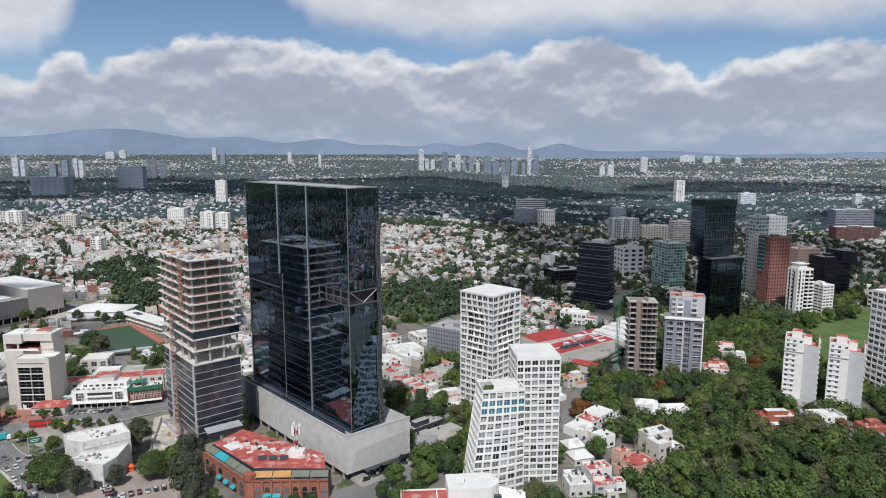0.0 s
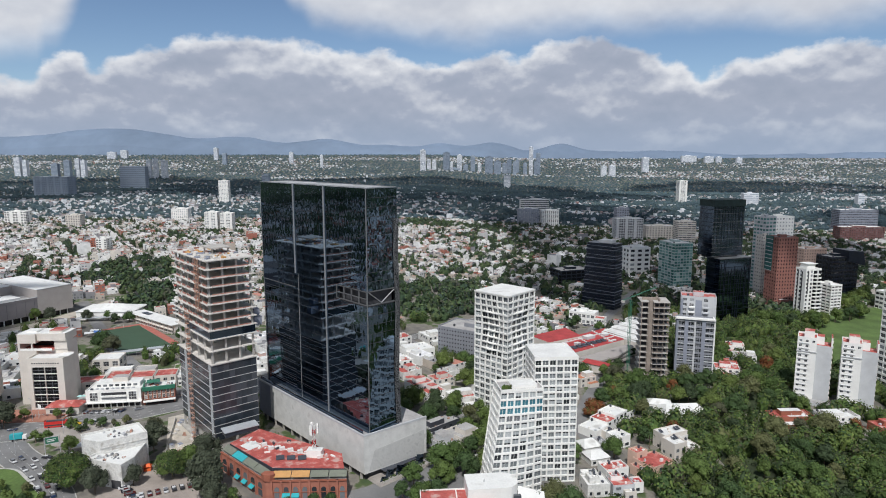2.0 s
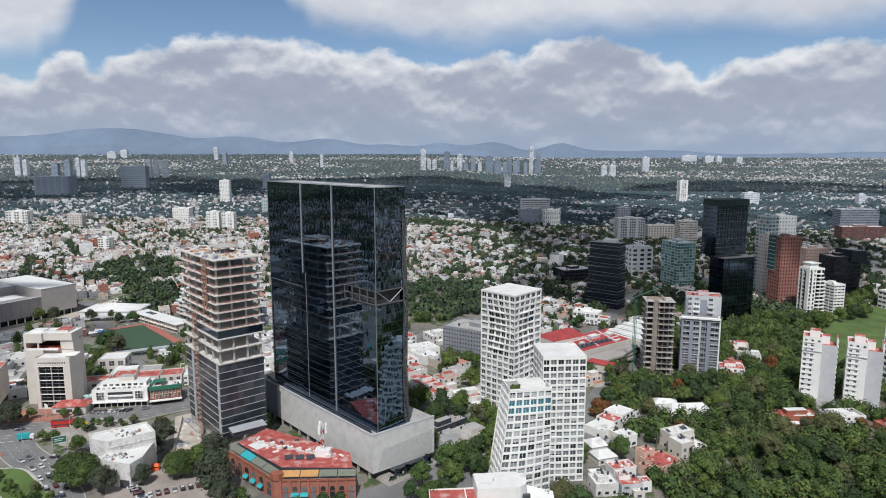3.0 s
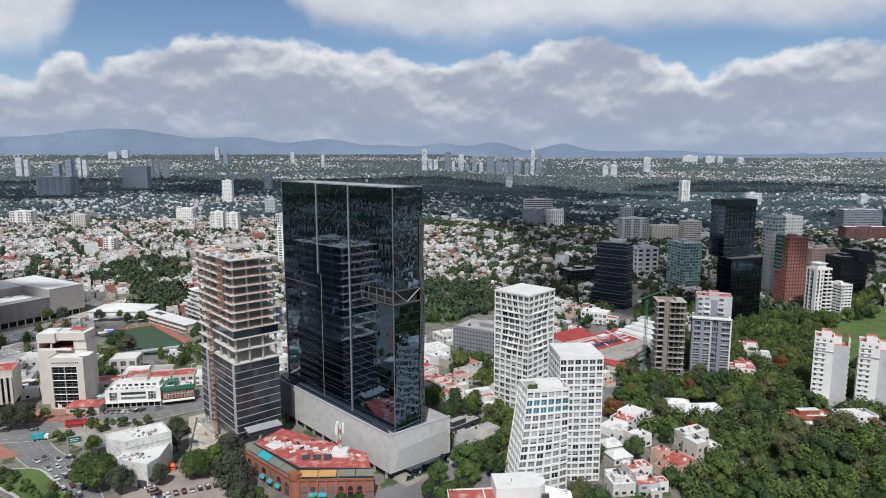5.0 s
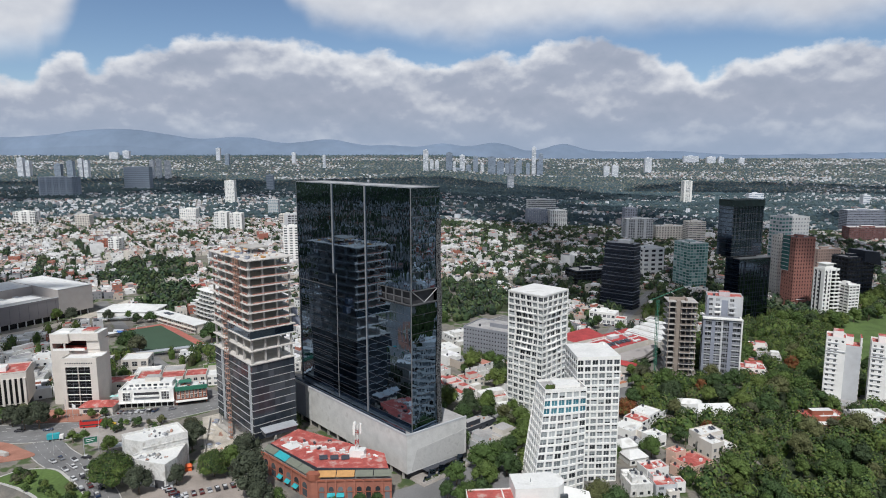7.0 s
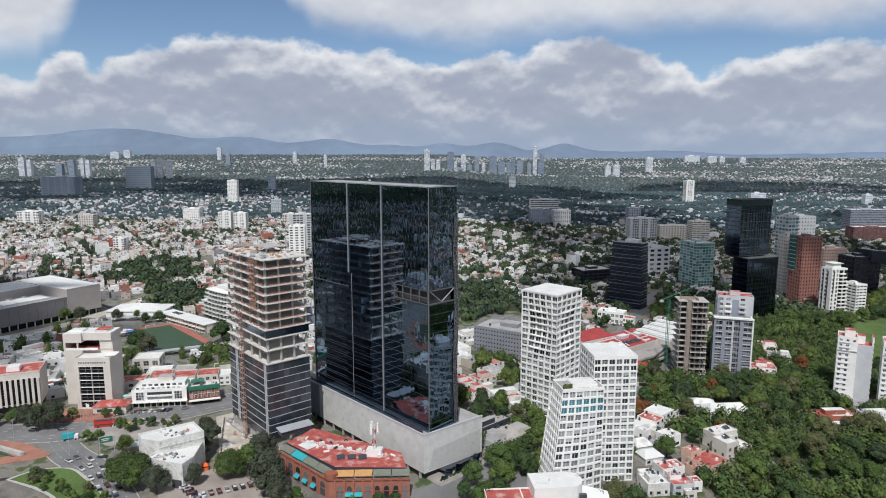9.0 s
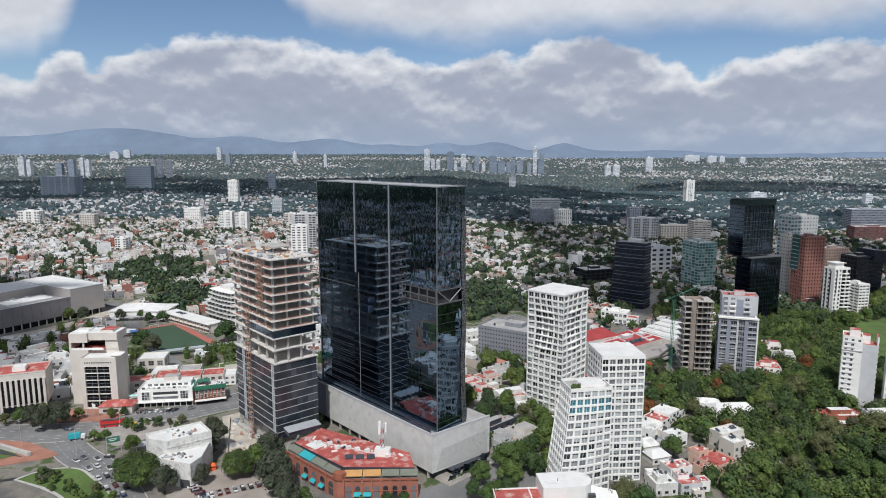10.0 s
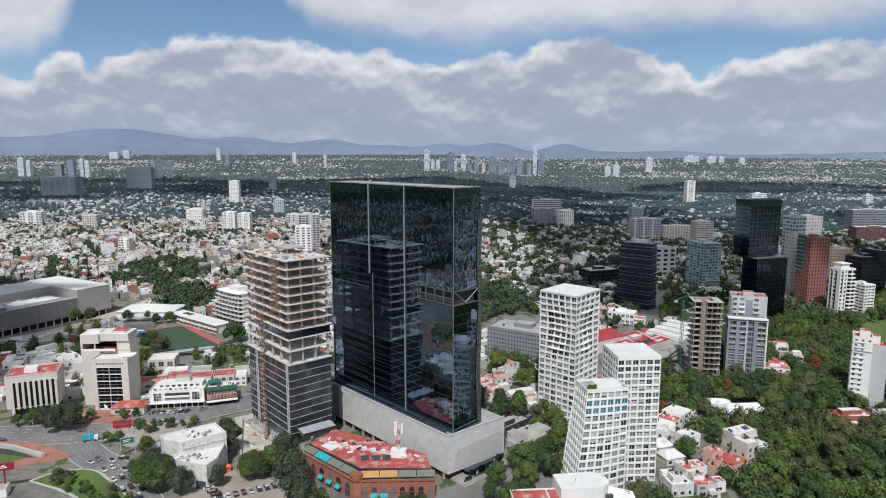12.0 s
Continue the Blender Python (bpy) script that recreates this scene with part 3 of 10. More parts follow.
def facade(owner, wall, P, cols, rows, fx, fz, depth, panes, mat=0, skip=None, name="window", rim=None, joined=None, fancy=None):
    """Cuts a grid of openings into the surface P(s, t) and sets a pane into each. fx, fz: share of a cell that is opening.
    panes: a material, or a function of (column, row). Openings share one pane where the cells are alike."""
    shared = {}
    for j in range(rows):
        for i in range(cols):
            a, b, c, d = (Vector(P(s, t)) for s, t in ((i / cols, j / rows), ((i + 1) / cols, j / rows), ((i + 1) / cols, (j + 1) / rows), (i / cols, (j + 1) / rows)))
            if skip and skip(i, j):
                wall.poly((a, b, c, d), mat)
                continue
            n = (b - a).cross(d - a).normalized()
            f0, f1 = (1 - fx) / 2, (1 + fx) / 2
            g0, g1 = (1 - fz) / 2, (1 + fz) / 2

            def at(s, t):
                return (a * (1 - s) + b * s) * (1 - t) + (d * (1 - s) + c * s) * t
            o = [at(f0, g0), at(f1, g0), at(f1, g1), at(f0, g1)]
            q = [p - n * depth for p in o]
            outer = (a, b, c, d)
            for k in range(4):
                l = (k + 1) % 4
                wall.poly((outer[k], outer[l], o[l], o[k]), mat)
                wall.poly((o[k], o[l], q[l], q[k]), mat)
            ma = panes(i, j) if callable(panes) else panes
            w, h = (q[1] - q[0]).length, (q[3] - q[0]).length
            if joined is not None:
                joined.hexa([p - n * 0.1 for p in q] + [p + n * 0.02 for p in q])
                continue
            if fancy:
                # a sliding window: glass, a white mullion, and a blind, curtain or balustrade over a part of it
                v = fancy(i, j)
                ctr = (q[0] + q[1] + q[2] + q[3]) / 4
                pm = Mesh()

                def sheet(s0, s1, t0, t1, lo, hi, mat_i):
                    r = [(q[0] * (1 - a) + q[1] * a) * (1 - b) + (q[3] * (1 - a) + q[2] * a) * b - ctr for a, b in ((s0, t0), (s1, t0), (s1, t1), (s0, t1))]
                    pm.hexa([p + n * lo for p in r] + [p + n * hi for p in r], mat_i)
                sheet(0, 1, 0, 1, -0.1, 0.02, 0)
                sheet(0.482, 0.518, 0, 1, 0.02, 0.10, 1)
                if v == 0:
                    # blind stops short; the dark head stands in for the reveal's shadow
                    sheet(0, 1, 0, 0.66, 0.03, 0.08, 2)
                elif v == 1:
                    sheet(0, 0.47, 0, 1, 0.03, 0.07, 2)
                elif v == 2:
                    sheet(0, 1, 0.30, 1, 0.03, 0.07, 2)
                elif v == 3:
                    sheet(0.53, 1, 0, 1, 0.03, 0.07, 2)
                elif v == 4:
                    sheet(0, 1, 0, 1, 0.03, 0.06, 2)
                part(name, pm, [ma, M["white"], M["blind"]], owner, m=Matrix.Translation(ctr))
                continue
            skew = abs((q[1] - q[0]).dot(q[3] - q[0])) + (q[2] - q[1] - q[3] + q[0]).length
            if skew < 0.05:
                key = (round(w, 2), round(h, 2), ma.name)
                if key not in shared:
                    pm = Mesh().box(-w / 2, -0.06, -h / 2, w / 2, 0.06, h / 2, 0)
                    pm.box(-w / 2, -0.12, -h * 0.02, w / 2, -0.06, h * 0.02, 1).box(-0.05, -0.12, -h / 2, 0.05, -0.06, h / 2, 1)
                    shared[key] = pm.mesh(name, [ma, rim or M["lightgrey"]])
                x = (q[1] - q[0]).normalized()
                z = (q[3] - q[0]).normalized()
                y = z.cross(x)
                mt = Matrix((x, y, z)).transposed().to_4x4()
                mt.translation = (q[0] + q[2]) / 2 + n * 0.02
                part(name, shared[key], None, owner, m=mt)
            else:
                ctr = (q[0] + q[1] + q[2] + q[3]) / 4
                pm = Mesh().hexa([p - ctr - n * 0.1 for p in q] + [p - ctr + n * 0.02 for p in q])
                part(name, pm, ma, owner, m=Matrix.Translation(ctr))


def flat(p, u, w, h):
    """A plane for facade(): from the foot p along u, w wide and h high. The outside is on the right of u."""
    p, u = Vector(p), Vector((u[0], u[1], 0)).normalized()
    return lambda s, t: p + u * (w * s) + Vector((0, 0, h * t))


def sides(w, d, z0, z1, which="front left right back"):
    """Facade planes of a box with its near corner at 0, 0 (x to the right along the front, y to the back)."""
    h = z1 - z0
    table = {"front": flat((0, 0, z0), (1, 0), w, h), "right": flat((w, 0, z0), (0, 1), d, h), "back": flat((w, d, z0), (-1, 0), w, h), "left": flat((0, d, z0), (0, -1), d, h)}
    return [(k, table[k]) for k in which.split()]


def roof_with_parapet(wall, x0, y0, x1, y1, z, hp, tp=0.25, mat=0, top=1):
    """A roof floor inside a parapet, one shell whose foot is the wall's head."""
    rings = [[(x0 + q, y0 + q, zz), (x1 - q, y0 + q, zz), (x1 - q, y1 - q, zz), (x0 + q, y1 - q, zz)] for q, zz in ((0, z), (0, z + hp), (tp, z + hp), (tp, z + 0.03))]
    k = len(wall.v)
    for r in rings:
        wall.v += r
    for a in range(3):
        for i in range(4):
            j = (i + 1) % 4
            wall.f.append((k + a * 4 + i, k + a * 4 + j, k + a * 4 + 4 + j, k + a * 4 + 4 + i))
            wall.m.append(mat)
    wall.f.append((k + 12, k + 13, k + 14, k + 15))
    wall.m.append(top)


# ---- ground, roads, distance ----
def build_ground():
    mb = Mesh()
    xs = [-6500, -3000, 0] + [20 * i for i in range(1, 61)] + [2500, 6500]
    ys = [-3000, 0, 1500, 2800] + [2800 + 100 * i for i in range(1, 22)]
    me = bpy.data.meshes.new("ground")
    verts = [(x, y, ground_z(x, y)) for y in ys for x in xs]
    nx = len(xs)
    faces = [(j * nx + i, j * nx + i + 1, (j + 1) * nx + i + 1, (j + 1) * nx + i) for j in range(len(ys) - 1) for i in range(nx - 1)]
    me.from_pydata(verts, [], faces)
    me.materials.append(M["ground"])
    tagged(new("ground", me), "city ground of asphalt, paving, dry soil and grass", "ground", kind="structure")


def ridge(name, y, x0, x1, height, seed, rough, label):
    n = 240
    mb = Mesh()
    rows = []
    for j, (dy, k) in enumerate(((0, 0.0), (60, 0.45), (140, 0.8), (230, 1.0), (300, 0.9))):
        row = []
        for i in range(n + 1):
            x = x0 + (x1 - x0) * i / n
            h = height(x) + rough * (noise.fractal((x * 0.004, seed + j * 0.15, 0.3), 0.9, 2.1, 5))
            row.append((x, y + dy, ground_z(x, min(y, 4750)) - 30 + max(0, h + 30) * k))
        rows.append(row)
    for j in range(len(rows) - 1):
        for i in range(n):
            mb.poly((rows[j][i], rows[j][i + 1], rows[j + 1][i + 1], rows[j + 1][i]))
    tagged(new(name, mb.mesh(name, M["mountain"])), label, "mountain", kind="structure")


def bell(x, c, w, h):
    return h * math.exp(-((x - c) / w) ** 2)


build_ground()
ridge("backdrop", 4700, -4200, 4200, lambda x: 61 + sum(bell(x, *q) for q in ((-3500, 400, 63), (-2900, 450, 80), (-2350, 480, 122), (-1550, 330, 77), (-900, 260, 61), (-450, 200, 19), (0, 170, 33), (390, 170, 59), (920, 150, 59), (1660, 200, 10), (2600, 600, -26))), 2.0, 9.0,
      "mountain range on the horizon, haze painted on as blue")


def strip(name, pts, width, mat, lift, label, category, kind="structure", parent=None):
    """A road or path along points, laid just above the ground, with a little thickness."""
    mb = Mesh()
    left, right = [], []
    for i, p in enumerate(pts):
        a, b = Vector(pts[max(0, i - 1)]), Vector(pts[min(len(pts) - 1, i + 1)])
        d = (b - a).normalized()
        nrm = Vector((-d.y, d.x)) * width / 2
        left.append(Vector(p) + nrm)
        right.append(Vector(p) - nrm)
    for i in range(len(pts) - 1):
        q = (right[i], right[i + 1], left[i + 1], left[i])
        lo = [(v.x, v.y, ground_z(v.x, v.y) - 0.3) for v in q]
        hi = [(v.x, v.y, ground_z(v.x, v.y) + lift) for v in q]
        mb.hexa(lo + hi)
    ob = new(name, mb.mesh(name, mat))
    return tagged(ob, label, category, kind=kind)


def slab(name, poly, z0, z1, mat, label, category, kind="structure"):
    c = [sum(p[k] for p in poly) / len(poly) for k in (0, 1)]
    g = ground_z(*c)
    mb = Mesh().prism([(x - c[0], y - c[1]) for x, y in poly], z0, z1)
    ob = new(name, mb.mesh(name, mat))
    ob.location = (c[0], c[1], g)
    return tagged(ob, label, category, kind=kind)


def curve_points(pts, n=10):
    """A smooth line through points (Catmull-Rom)."""
    out = []
    for i in range(len(pts) - 1):
        p0, p1, p2, p3 = (Vector(pts[k]) for k in (max(0, i - 1), i, i + 1, min(len(pts) - 1, i + 2)))
        for k in range(n):
            t = k / n
            out.append(0.5 * (2 * p1 + (p2 - p0) * t + (2 * p0 - 5 * p1 + 4 * p2 - p3) * t * t + (3 * p1 - p0 - 3 * p2 + p3) * t ** 3))
    out.append(Vector(pts[-1]))
    return [(v.x, v.y) for v in out]


# avenue past the shops, and the street that comes down from the junction
AVENUE = curve_points([(-340, 292), (-270, 298), (-225, 299), (-190, 305), (-155, 326), (-115, 356), (-60, 405), (0, 470), (60, 545)])
STREET = curve_points([(-200, 292), (-186, 278), (-169, 265), (-155, 251), (-143, 238), (-128, 215), (-100, 170)])
BACKST = curve_points([(-330, 590), (-250, 478), (-205, 420), (-160, 372), (-128, 345)])
SIDEST = curve_points([(-10, 190), (8, 240), (22, 275), (14, 305), (60, 380), (98, 425), (118, 470), (150, 540), (230, 700)])
MALLRD = curve_points([(-420, 418), (-378, 440), (-340, 476), (-318, 515), (-308, 560), (-300, 610)])
LANE = curve_points([(96, 230), (92, 280), (88, 320), (100, 360), (118, 400), (128, 430)])
strip("road", AVENUE, 22, M["asphalt"], 0.05, "grey asphalt avenue past the shops", "road")
strip("road", STREET, 15, M["asphalt"], 0.07, "grey asphalt street with queuing cars", "road")
strip("road", BACKST, 9, M["asphalt"], 0.10, "asphalt side street behind the school", "road")
strip("road", SIDEST, 9, M["asphalt"], 0.08, "asphalt side street between towers and trees", "road")
strip("road", MALLRD, 13, M["dust"], 0.09, "pale concrete service road past the mall", "road")
strip("road", LANE, 7, M["asphalt"], 0.12, "narrow asphalt lane among houses", "road")


def markings(line, offsets, dash, gap, label):
    """Dashed white lane lines beside a road's axis, as thin painted strips."""
    mb = Mesh()
    for off in offsets:
        run = 0.0
        for i in range(len(line) - 1):
            a, b = Vector(line[i]), Vector(line[i + 1])
            d = (b - a).normalized()
            n = Vector((-d.y, d.x))
            at = 0.0
            while at < (b - a).length:
                if run <= 0.0:
                    p = a + d * at + n * off
                    q = p + d * dash
                    c = [p - n * 0.08, q - n * 0.08, q + n * 0.08, p + n * 0.08]
                    mb.hexa([(v.x, v.y, ground_z(v.x, v.y) + 0.03) for v in c] + [(v.x, v.y, ground_z(v.x, v.y) + 0.135) for v in c])
                    run = dash + gap
                at += 0.5
                run -= 0.5
    tagged(new("trim", mb.mesh("trim", M["worn_line"])), label, "road marking", kind="structure")


def kerb_line(line, off, name, label):
    mb = Mesh()
    for i in range(len(line) - 1):
        a, b = Vector(line[i]), Vector(line[i + 1])
        n = Vector((-(b - a).y, (b - a).x)).normalized()
        c = [a + n * (off - 0.2), b + n * (off - 0.2), b + n * (off + 0.2), a + n * (off + 0.2)]
        mb.hexa([(v.x, v.y, ground_z(v.x, v.y) - 0.1) for v in c] + [(v.x, v.y, ground_z(v.x, v.y) + 0.2) for v in c])
    tagged(new(name, mb.mesh(name, M["kerb"])), label, "kerb", kind="structure")


markings(AVENUE, (-7.2, -3.6, 3.6, 7.2), 2.5, 4.5, "dashed white lane lines on the avenue")
markings(STREET, (-3.6, 0.0, 3.6), 2.0, 3.5, "dashed white lane lines on the street")
markings(SIDEST, (0.0,), 2.0, 4.0, "dashed white centre line of the side street")
for ln, off, lb in ((AVENUE, 11.2, "avenue"), (AVENUE, -11.2, "avenue"), (STREET, 7.7, "street"), (STREET, -7.7, "street")):
    kerb_line(ln[6:], off, "kerb", "raised concrete kerb along the " + lb)


# ---- the black glass tower and its podium ----
def rot(deg, p):
    c, s = math.cos(radians(deg)), math.sin(radians(deg))
    return (c * p[0] - s * p[1], s * p[0] + c * p[1])


def black_tower():
    rz = 43.0
    t = thing("office_tower", -19.07, 252.8, 0, rz, "slab-shaped black mirror-glass office tower on a pale concrete podium", "office tower")
    # podium (its short side stands a little askew)
    sk = rot(38.5 - 43, (33, 0))
    L = 94.0
    poly = [(0, 0), sk, (sk[0], sk[1] + L), (0, L)]
    pd = part("podium", Mesh().prism(poly, 3.4, 20.3, 0, 1), [M["podium"], M["grey_roof"]], t, "pale board-marked concrete podium wall")
    inner = [(1.5, 1.6), (sk[0] - 1.5, sk[1] + 1.6), (sk[0] - 1.5, sk[1] + L - 1.5), (1.5, L - 1.5)]
    # the recess's shade is painted in by the near-black base
    bs = part("base", Mesh().prism(inner, -2, 3.4), M["dark"], t, "recessed ground floor, its shade put in as near-black")
    for k in range(11):
        y = 3 + k * 8.4
        part("column", Mesh().box(0.4, y, -2, 1.2, y + 0.9, 3.4), M["concrete"], bs)
    rim = Mesh()
    rim.box(-0.15, -0.15, 20.3, 0.45, L, 21.1).box(0.45, -0.15 + sk[1] * 0.0, 20.3, 0.46, 0.4, 21.0)
    rim.hexa([(0.45, -0.15, 20.3), (sk[0], sk[1] - 0.15, 20.3), (sk[0], sk[1] + 0.45, 20.3), (0.45, 0.45, 20.3), (0.45, -0.15, 21.1), (sk[0], sk[1] - 0.15, 21.1), (sk[0], sk[1] + 0.45, 21.1), (0.45, 0.45, 21.1)])
    part("parapet", rim, M["lightgrey"], pd, "pale parapet round the podium roof")
    # cast shadow of the unfinished tower, painted on as a dark grey sheet
    part("dark_cladding", Mesh().box(-0.08, 82, 3.4, 0.0, 94, 20.3), M["grey_paint"], pd, "dark grey sheet painting the unfinished tower's shadow on the podium wall")
    part("plaster_patch", Mesh().hexa([(1.0, -0.07, 4.0), (sk[0] - 1.5, sk[1] - 0.05, 4.0), (sk[0] - 1.5, sk[1], 4.0), (1.0, 0.0, 4.0), (1.0, -0.05, 12.5), (sk[0] - 1.5, sk[1] - 0.06, 15.0), (sk[0] - 1.5, sk[1], 15.0), (1.0, 0.0, 12.5)]), M["rough_coat"], pd, "second coat of rough render, unfinished")
    # glazed balustrade
    sheet = Mesh().box(0, 0, 0, 0.08, 1.9, 1.6).mesh("balustrade_pane", M["dark_glass"])
    for k in range(46):
        part("balustrade_pane", sheet, None, pd, m=Matrix.Translation((0.9, 2 + k * 2.0, 21.0)))
    # tower volume: near corner 3.5 m in from the podium's, 16 m by 90 m
    ox, oy, W, D = 3.7, 0.9, 16.0, 90.0
    zt = 125.2
    core = Mesh()
    core.box(ox + 0.9, oy + 0.4, 20.3, ox + W - 0.3, oy + D - 0.3, 75.8).box(ox + 1.8, oy + 1.8, 75.8, ox + W - 1.8, oy + D - 1.8, 82.6).box(ox + 0.3, oy + 0.3, 82.6, ox + W - 0.3, oy + D - 0.3, zt - 3.2)
    part("core", core, M["dark"], t, "dark floors behind the glass")
    rf = part("roof", Mesh().box(ox + 0.3, oy + 0.3, zt - 3.2, ox + W - 0.3, oy + D - 0.3, zt - 2.4), M["grey_roof"], t, "grey screed roof sunk behind the parapet")
    for x0, y0, x1, y1 in ((ox + 0.1, oy + 0.1, ox + 0.45, oy + D), (ox + W - 0.4, oy + 0.1, ox + W, oy + D), (ox + 0.45, oy + 0.1, ox + W - 0.4, oy + 0.45), (ox + 0.45, oy + D - 0.4, ox + W - 0.4, oy + D)):
        part("parapet", Mesh().box(x0, y0, zt - 3.2, x1, y1, zt - 0.05), M["lightgrey"], rf, "pale inner face of the parapet")
        part("coping", Mesh().box(x0 - 0.06, y0 - 0.06, zt - 0.05, x1 + 0.06, y1 + 0.06, zt + 0.10), M["steel"], rf)
    for k in range(5):
        part("roof_unit", Mesh().box(ox + 5, oy + 8 + k * 15, zt - 2.4, ox + 11, oy + 15 + k * 15, zt - 0.4 + 0.5 * (k % 2)), M["lightgrey"], rf)
    for k in range(12):
        part("roof_unit", SHARED.setdefault("fan", Mesh().box(-0.8, -0.8, 0, 0.8, 0.8, 1.4).tube((0, 0, 1.4), (0, 0, 1.8), 0.6, n=8).mesh("roof_unit", M["metal_roof"])), None, rf, m=pose(ox + 12.8, oy + 6 + k * 6.8, zt - 2.4))
    # glass sheets: storeys of 3.9 m, each sheet leaning a hair its own way
    rnd = random.Random(7)
    zs = [20.4 + 3.95 * k for k in range(14)] + [75.7] + [82.4 + 3.87 * k for k in range(11)]
    cnt = 0
    mul = Mesh()
    for z in zs:
        h = 3.95 if z < 78 else 3.87
        transfer = z == 75.7
        if transfer:
            h = 6.6
        sheets = [("l", k) for k in range(14 if transfer else 18)] + [("f", k) for k in range(0 if transfer else 6)]
        for face, k in sheets:
            cnt += 1
            ax, ay = rnd.gauss(0, 0.005), rnd.gauss(0, 0.005)
            if face == "l":
                w = D / 18
                y = oy + D - (k + 0.5) * w
                m = Matrix.Translation((ox, y, z + h / 2)) @ Euler((0, ax, ay + radians(-90))).to_matrix().to_4x4()
                recess = z < 75 and k < 6
                if recess:
                    m = Matrix.Translation((0.45, 0, 0)) @ m
            else:
                w = W / 6
                m = Matrix.Translation((ox + (k + 0.5) * w, oy, z + h / 2)) @ Euler((ax, 0, ay)).to_matrix().to_4x4()
            key = ("glass", round(w, 2), round(h, 2))
            if key not in SHARED:
                SHARED[key] = Mesh().box(-w / 2 + 0.02, -0.05, -h / 2 + 0.02, w / 2 - 0.02, 0.05, h / 2 - 0.02).mesh("glass_sheet", M["black_glass"])
            part("glass_sheet", SHARED[key], None, t, m=m)
    # transoms: two slim rails to a storey on the recessed bays, one elsewhere
    rail = {}
    for z in zs:
        if z == 75.7:
            continue
        for name, y0, y1, dx, hh in () if z > 75 else (("far", D * 12 / 18, D, 0.45 if z < 75 else 0.0, 0.10), ("near", 0.2, D * 12 / 18, 0.0, 0.07)):
            key = (name, dx)
            if key not in rail:
                rail[key] = Mesh().box(-0.07, y0, -hh, 0.02, y1, hh).mesh("transom", M["dark_panel"])
            part("transom", rail[key], None, t, m=Matrix.Translation((ox - 0.05 + dx, oy, z)))
            if z < 75 and name == "far":
                part("transom", rail[key], None, t, m=Matrix.Translation((ox - 0.05 + dx, oy, z + 1.1)))
        part("transom", SHARED.setdefault("front_rail", Mesh().box(0.1, -0.12, -0.07, W, 0.0, 0.07).mesh("transom", M["dark"])), None, t, m=Matrix.Translation((ox, oy, z)))
    # hidden faces
    hid = Mesh().box(ox + W - 0.25, oy + 0.3, 20.4, ox + W, oy + D, zt - 1.2).box(ox + 0.3, oy + D - 0.2, 20.4, ox + W - 0.3, oy + D, zt - 1.2)
    part("rear_glass", hid, M["dark_glass"], t, "smoked glass rear wall")
    # steel fins on the long side: two tall ones, one stepping back at the transfer storey
    for y, zsp in ((57.4, ((82.5, zt), (21, 82.5))), (31.2, ((21, zt),))):
        for a, b in zsp:
            dx = 0.45 if (a < 50 and y > 50) else 0
            part("fin", Mesh().box(ox - 0.6 + dx, oy + y - 0.15 - (2.2 if dx else 0), a, ox + 0.15 + dx, oy + y + 0.15 - (2.2 if dx else 0), b), M["fin_steel"], t, "tall pale steel fin")
    part("corner_trim", Mesh().box(ox - 0.12, oy - 0.12, 20.4, ox + 0.18, oy + 0.18, zt), M["steel"], t)
    part("corner_trim", Mesh().box(ox - 0.12, oy + D - 0.18, 20.4, ox + 0.18, oy + D + 0.1, zt), M["steel"], t)
    # transfer storey with trusses
    tr = Mesh()
    for z in (76.2, 78.9, 81.9):
        tr.box(ox - 0.2, oy, z, ox + 0.3, oy + 22.5, z + 0.3)
        tr.box(ox, oy - 0.2, z, ox + W, oy + 0.3, z + 0.45) if z != 78.9 else None
    for k in range(5):
        tr.box(ox - 0.2, oy + 0.2 + k * 5.5, 76.2, ox + 0.25, oy + 0.7 + k * 5.5, 82.3)
    tr.box(ox + W - 0.5, oy - 0.2, 76.2, ox + W, oy + 0.3, 82.3)
    tp = part("truss", tr, M["dark_steel"], t, "exposed grey steel transfer truss")
    for a, b in (((ox + 0.8, 76.8), (ox + 7.2, 81.8)), ((ox + 7.2, 76.8), (ox + 14.5, 82.0))):
        x0, x1 = (a[0], b[0]) if a[0] < 10 else (a[0], b[0])
        za, zb = (81.8, 76.8) if a[0] < ox + 3 else (76.8, 81.8)
        part("brace", Mesh().tube((x0, oy - 0.05, za), (x1, oy - 0.05, zb), 0.22, n=4), M["fin_steel"], tp)
    part("ledge", Mesh().box(ox - 0.3, oy + 58, 75.4, ox + 0.3, oy + D, 75.75), M["dark_steel"], t)
    # zigzag louvres on the back end of the short side
    for k in range(6):
        lv = Mesh()
        pts = [(ox + W - 2.3 + k * 0.46 + 0.9 * abs(((z - 21) / 25.5) % 2 - 1), z) for z in (21, 46.5, 72, 97.5, 112)]
        for (xa, za), (xb, zb) in zip(pts, pts[1:]):
            y0, y1 = oy - 0.42, oy - 0.36
            lv.hexa([(xa, y0, za), (xa + 0.08, y0, za), (xa + 0.08, y1, za), (xa, y1, za), (xb, y0, zb), (xb + 0.08, y0, zb), (xb + 0.08, y1, zb), (xb, y1, zb)])
        part("louvre", lv, M["fin_steel"], t, "folded grey metal louvre")
    back = Mesh()
    pts = [(ox + W - 2.4 + 0.9 * abs(((z - 21) / 25.5) % 2 - 1), z) for z in (21, 46.5, 72, 97.5, 112)]
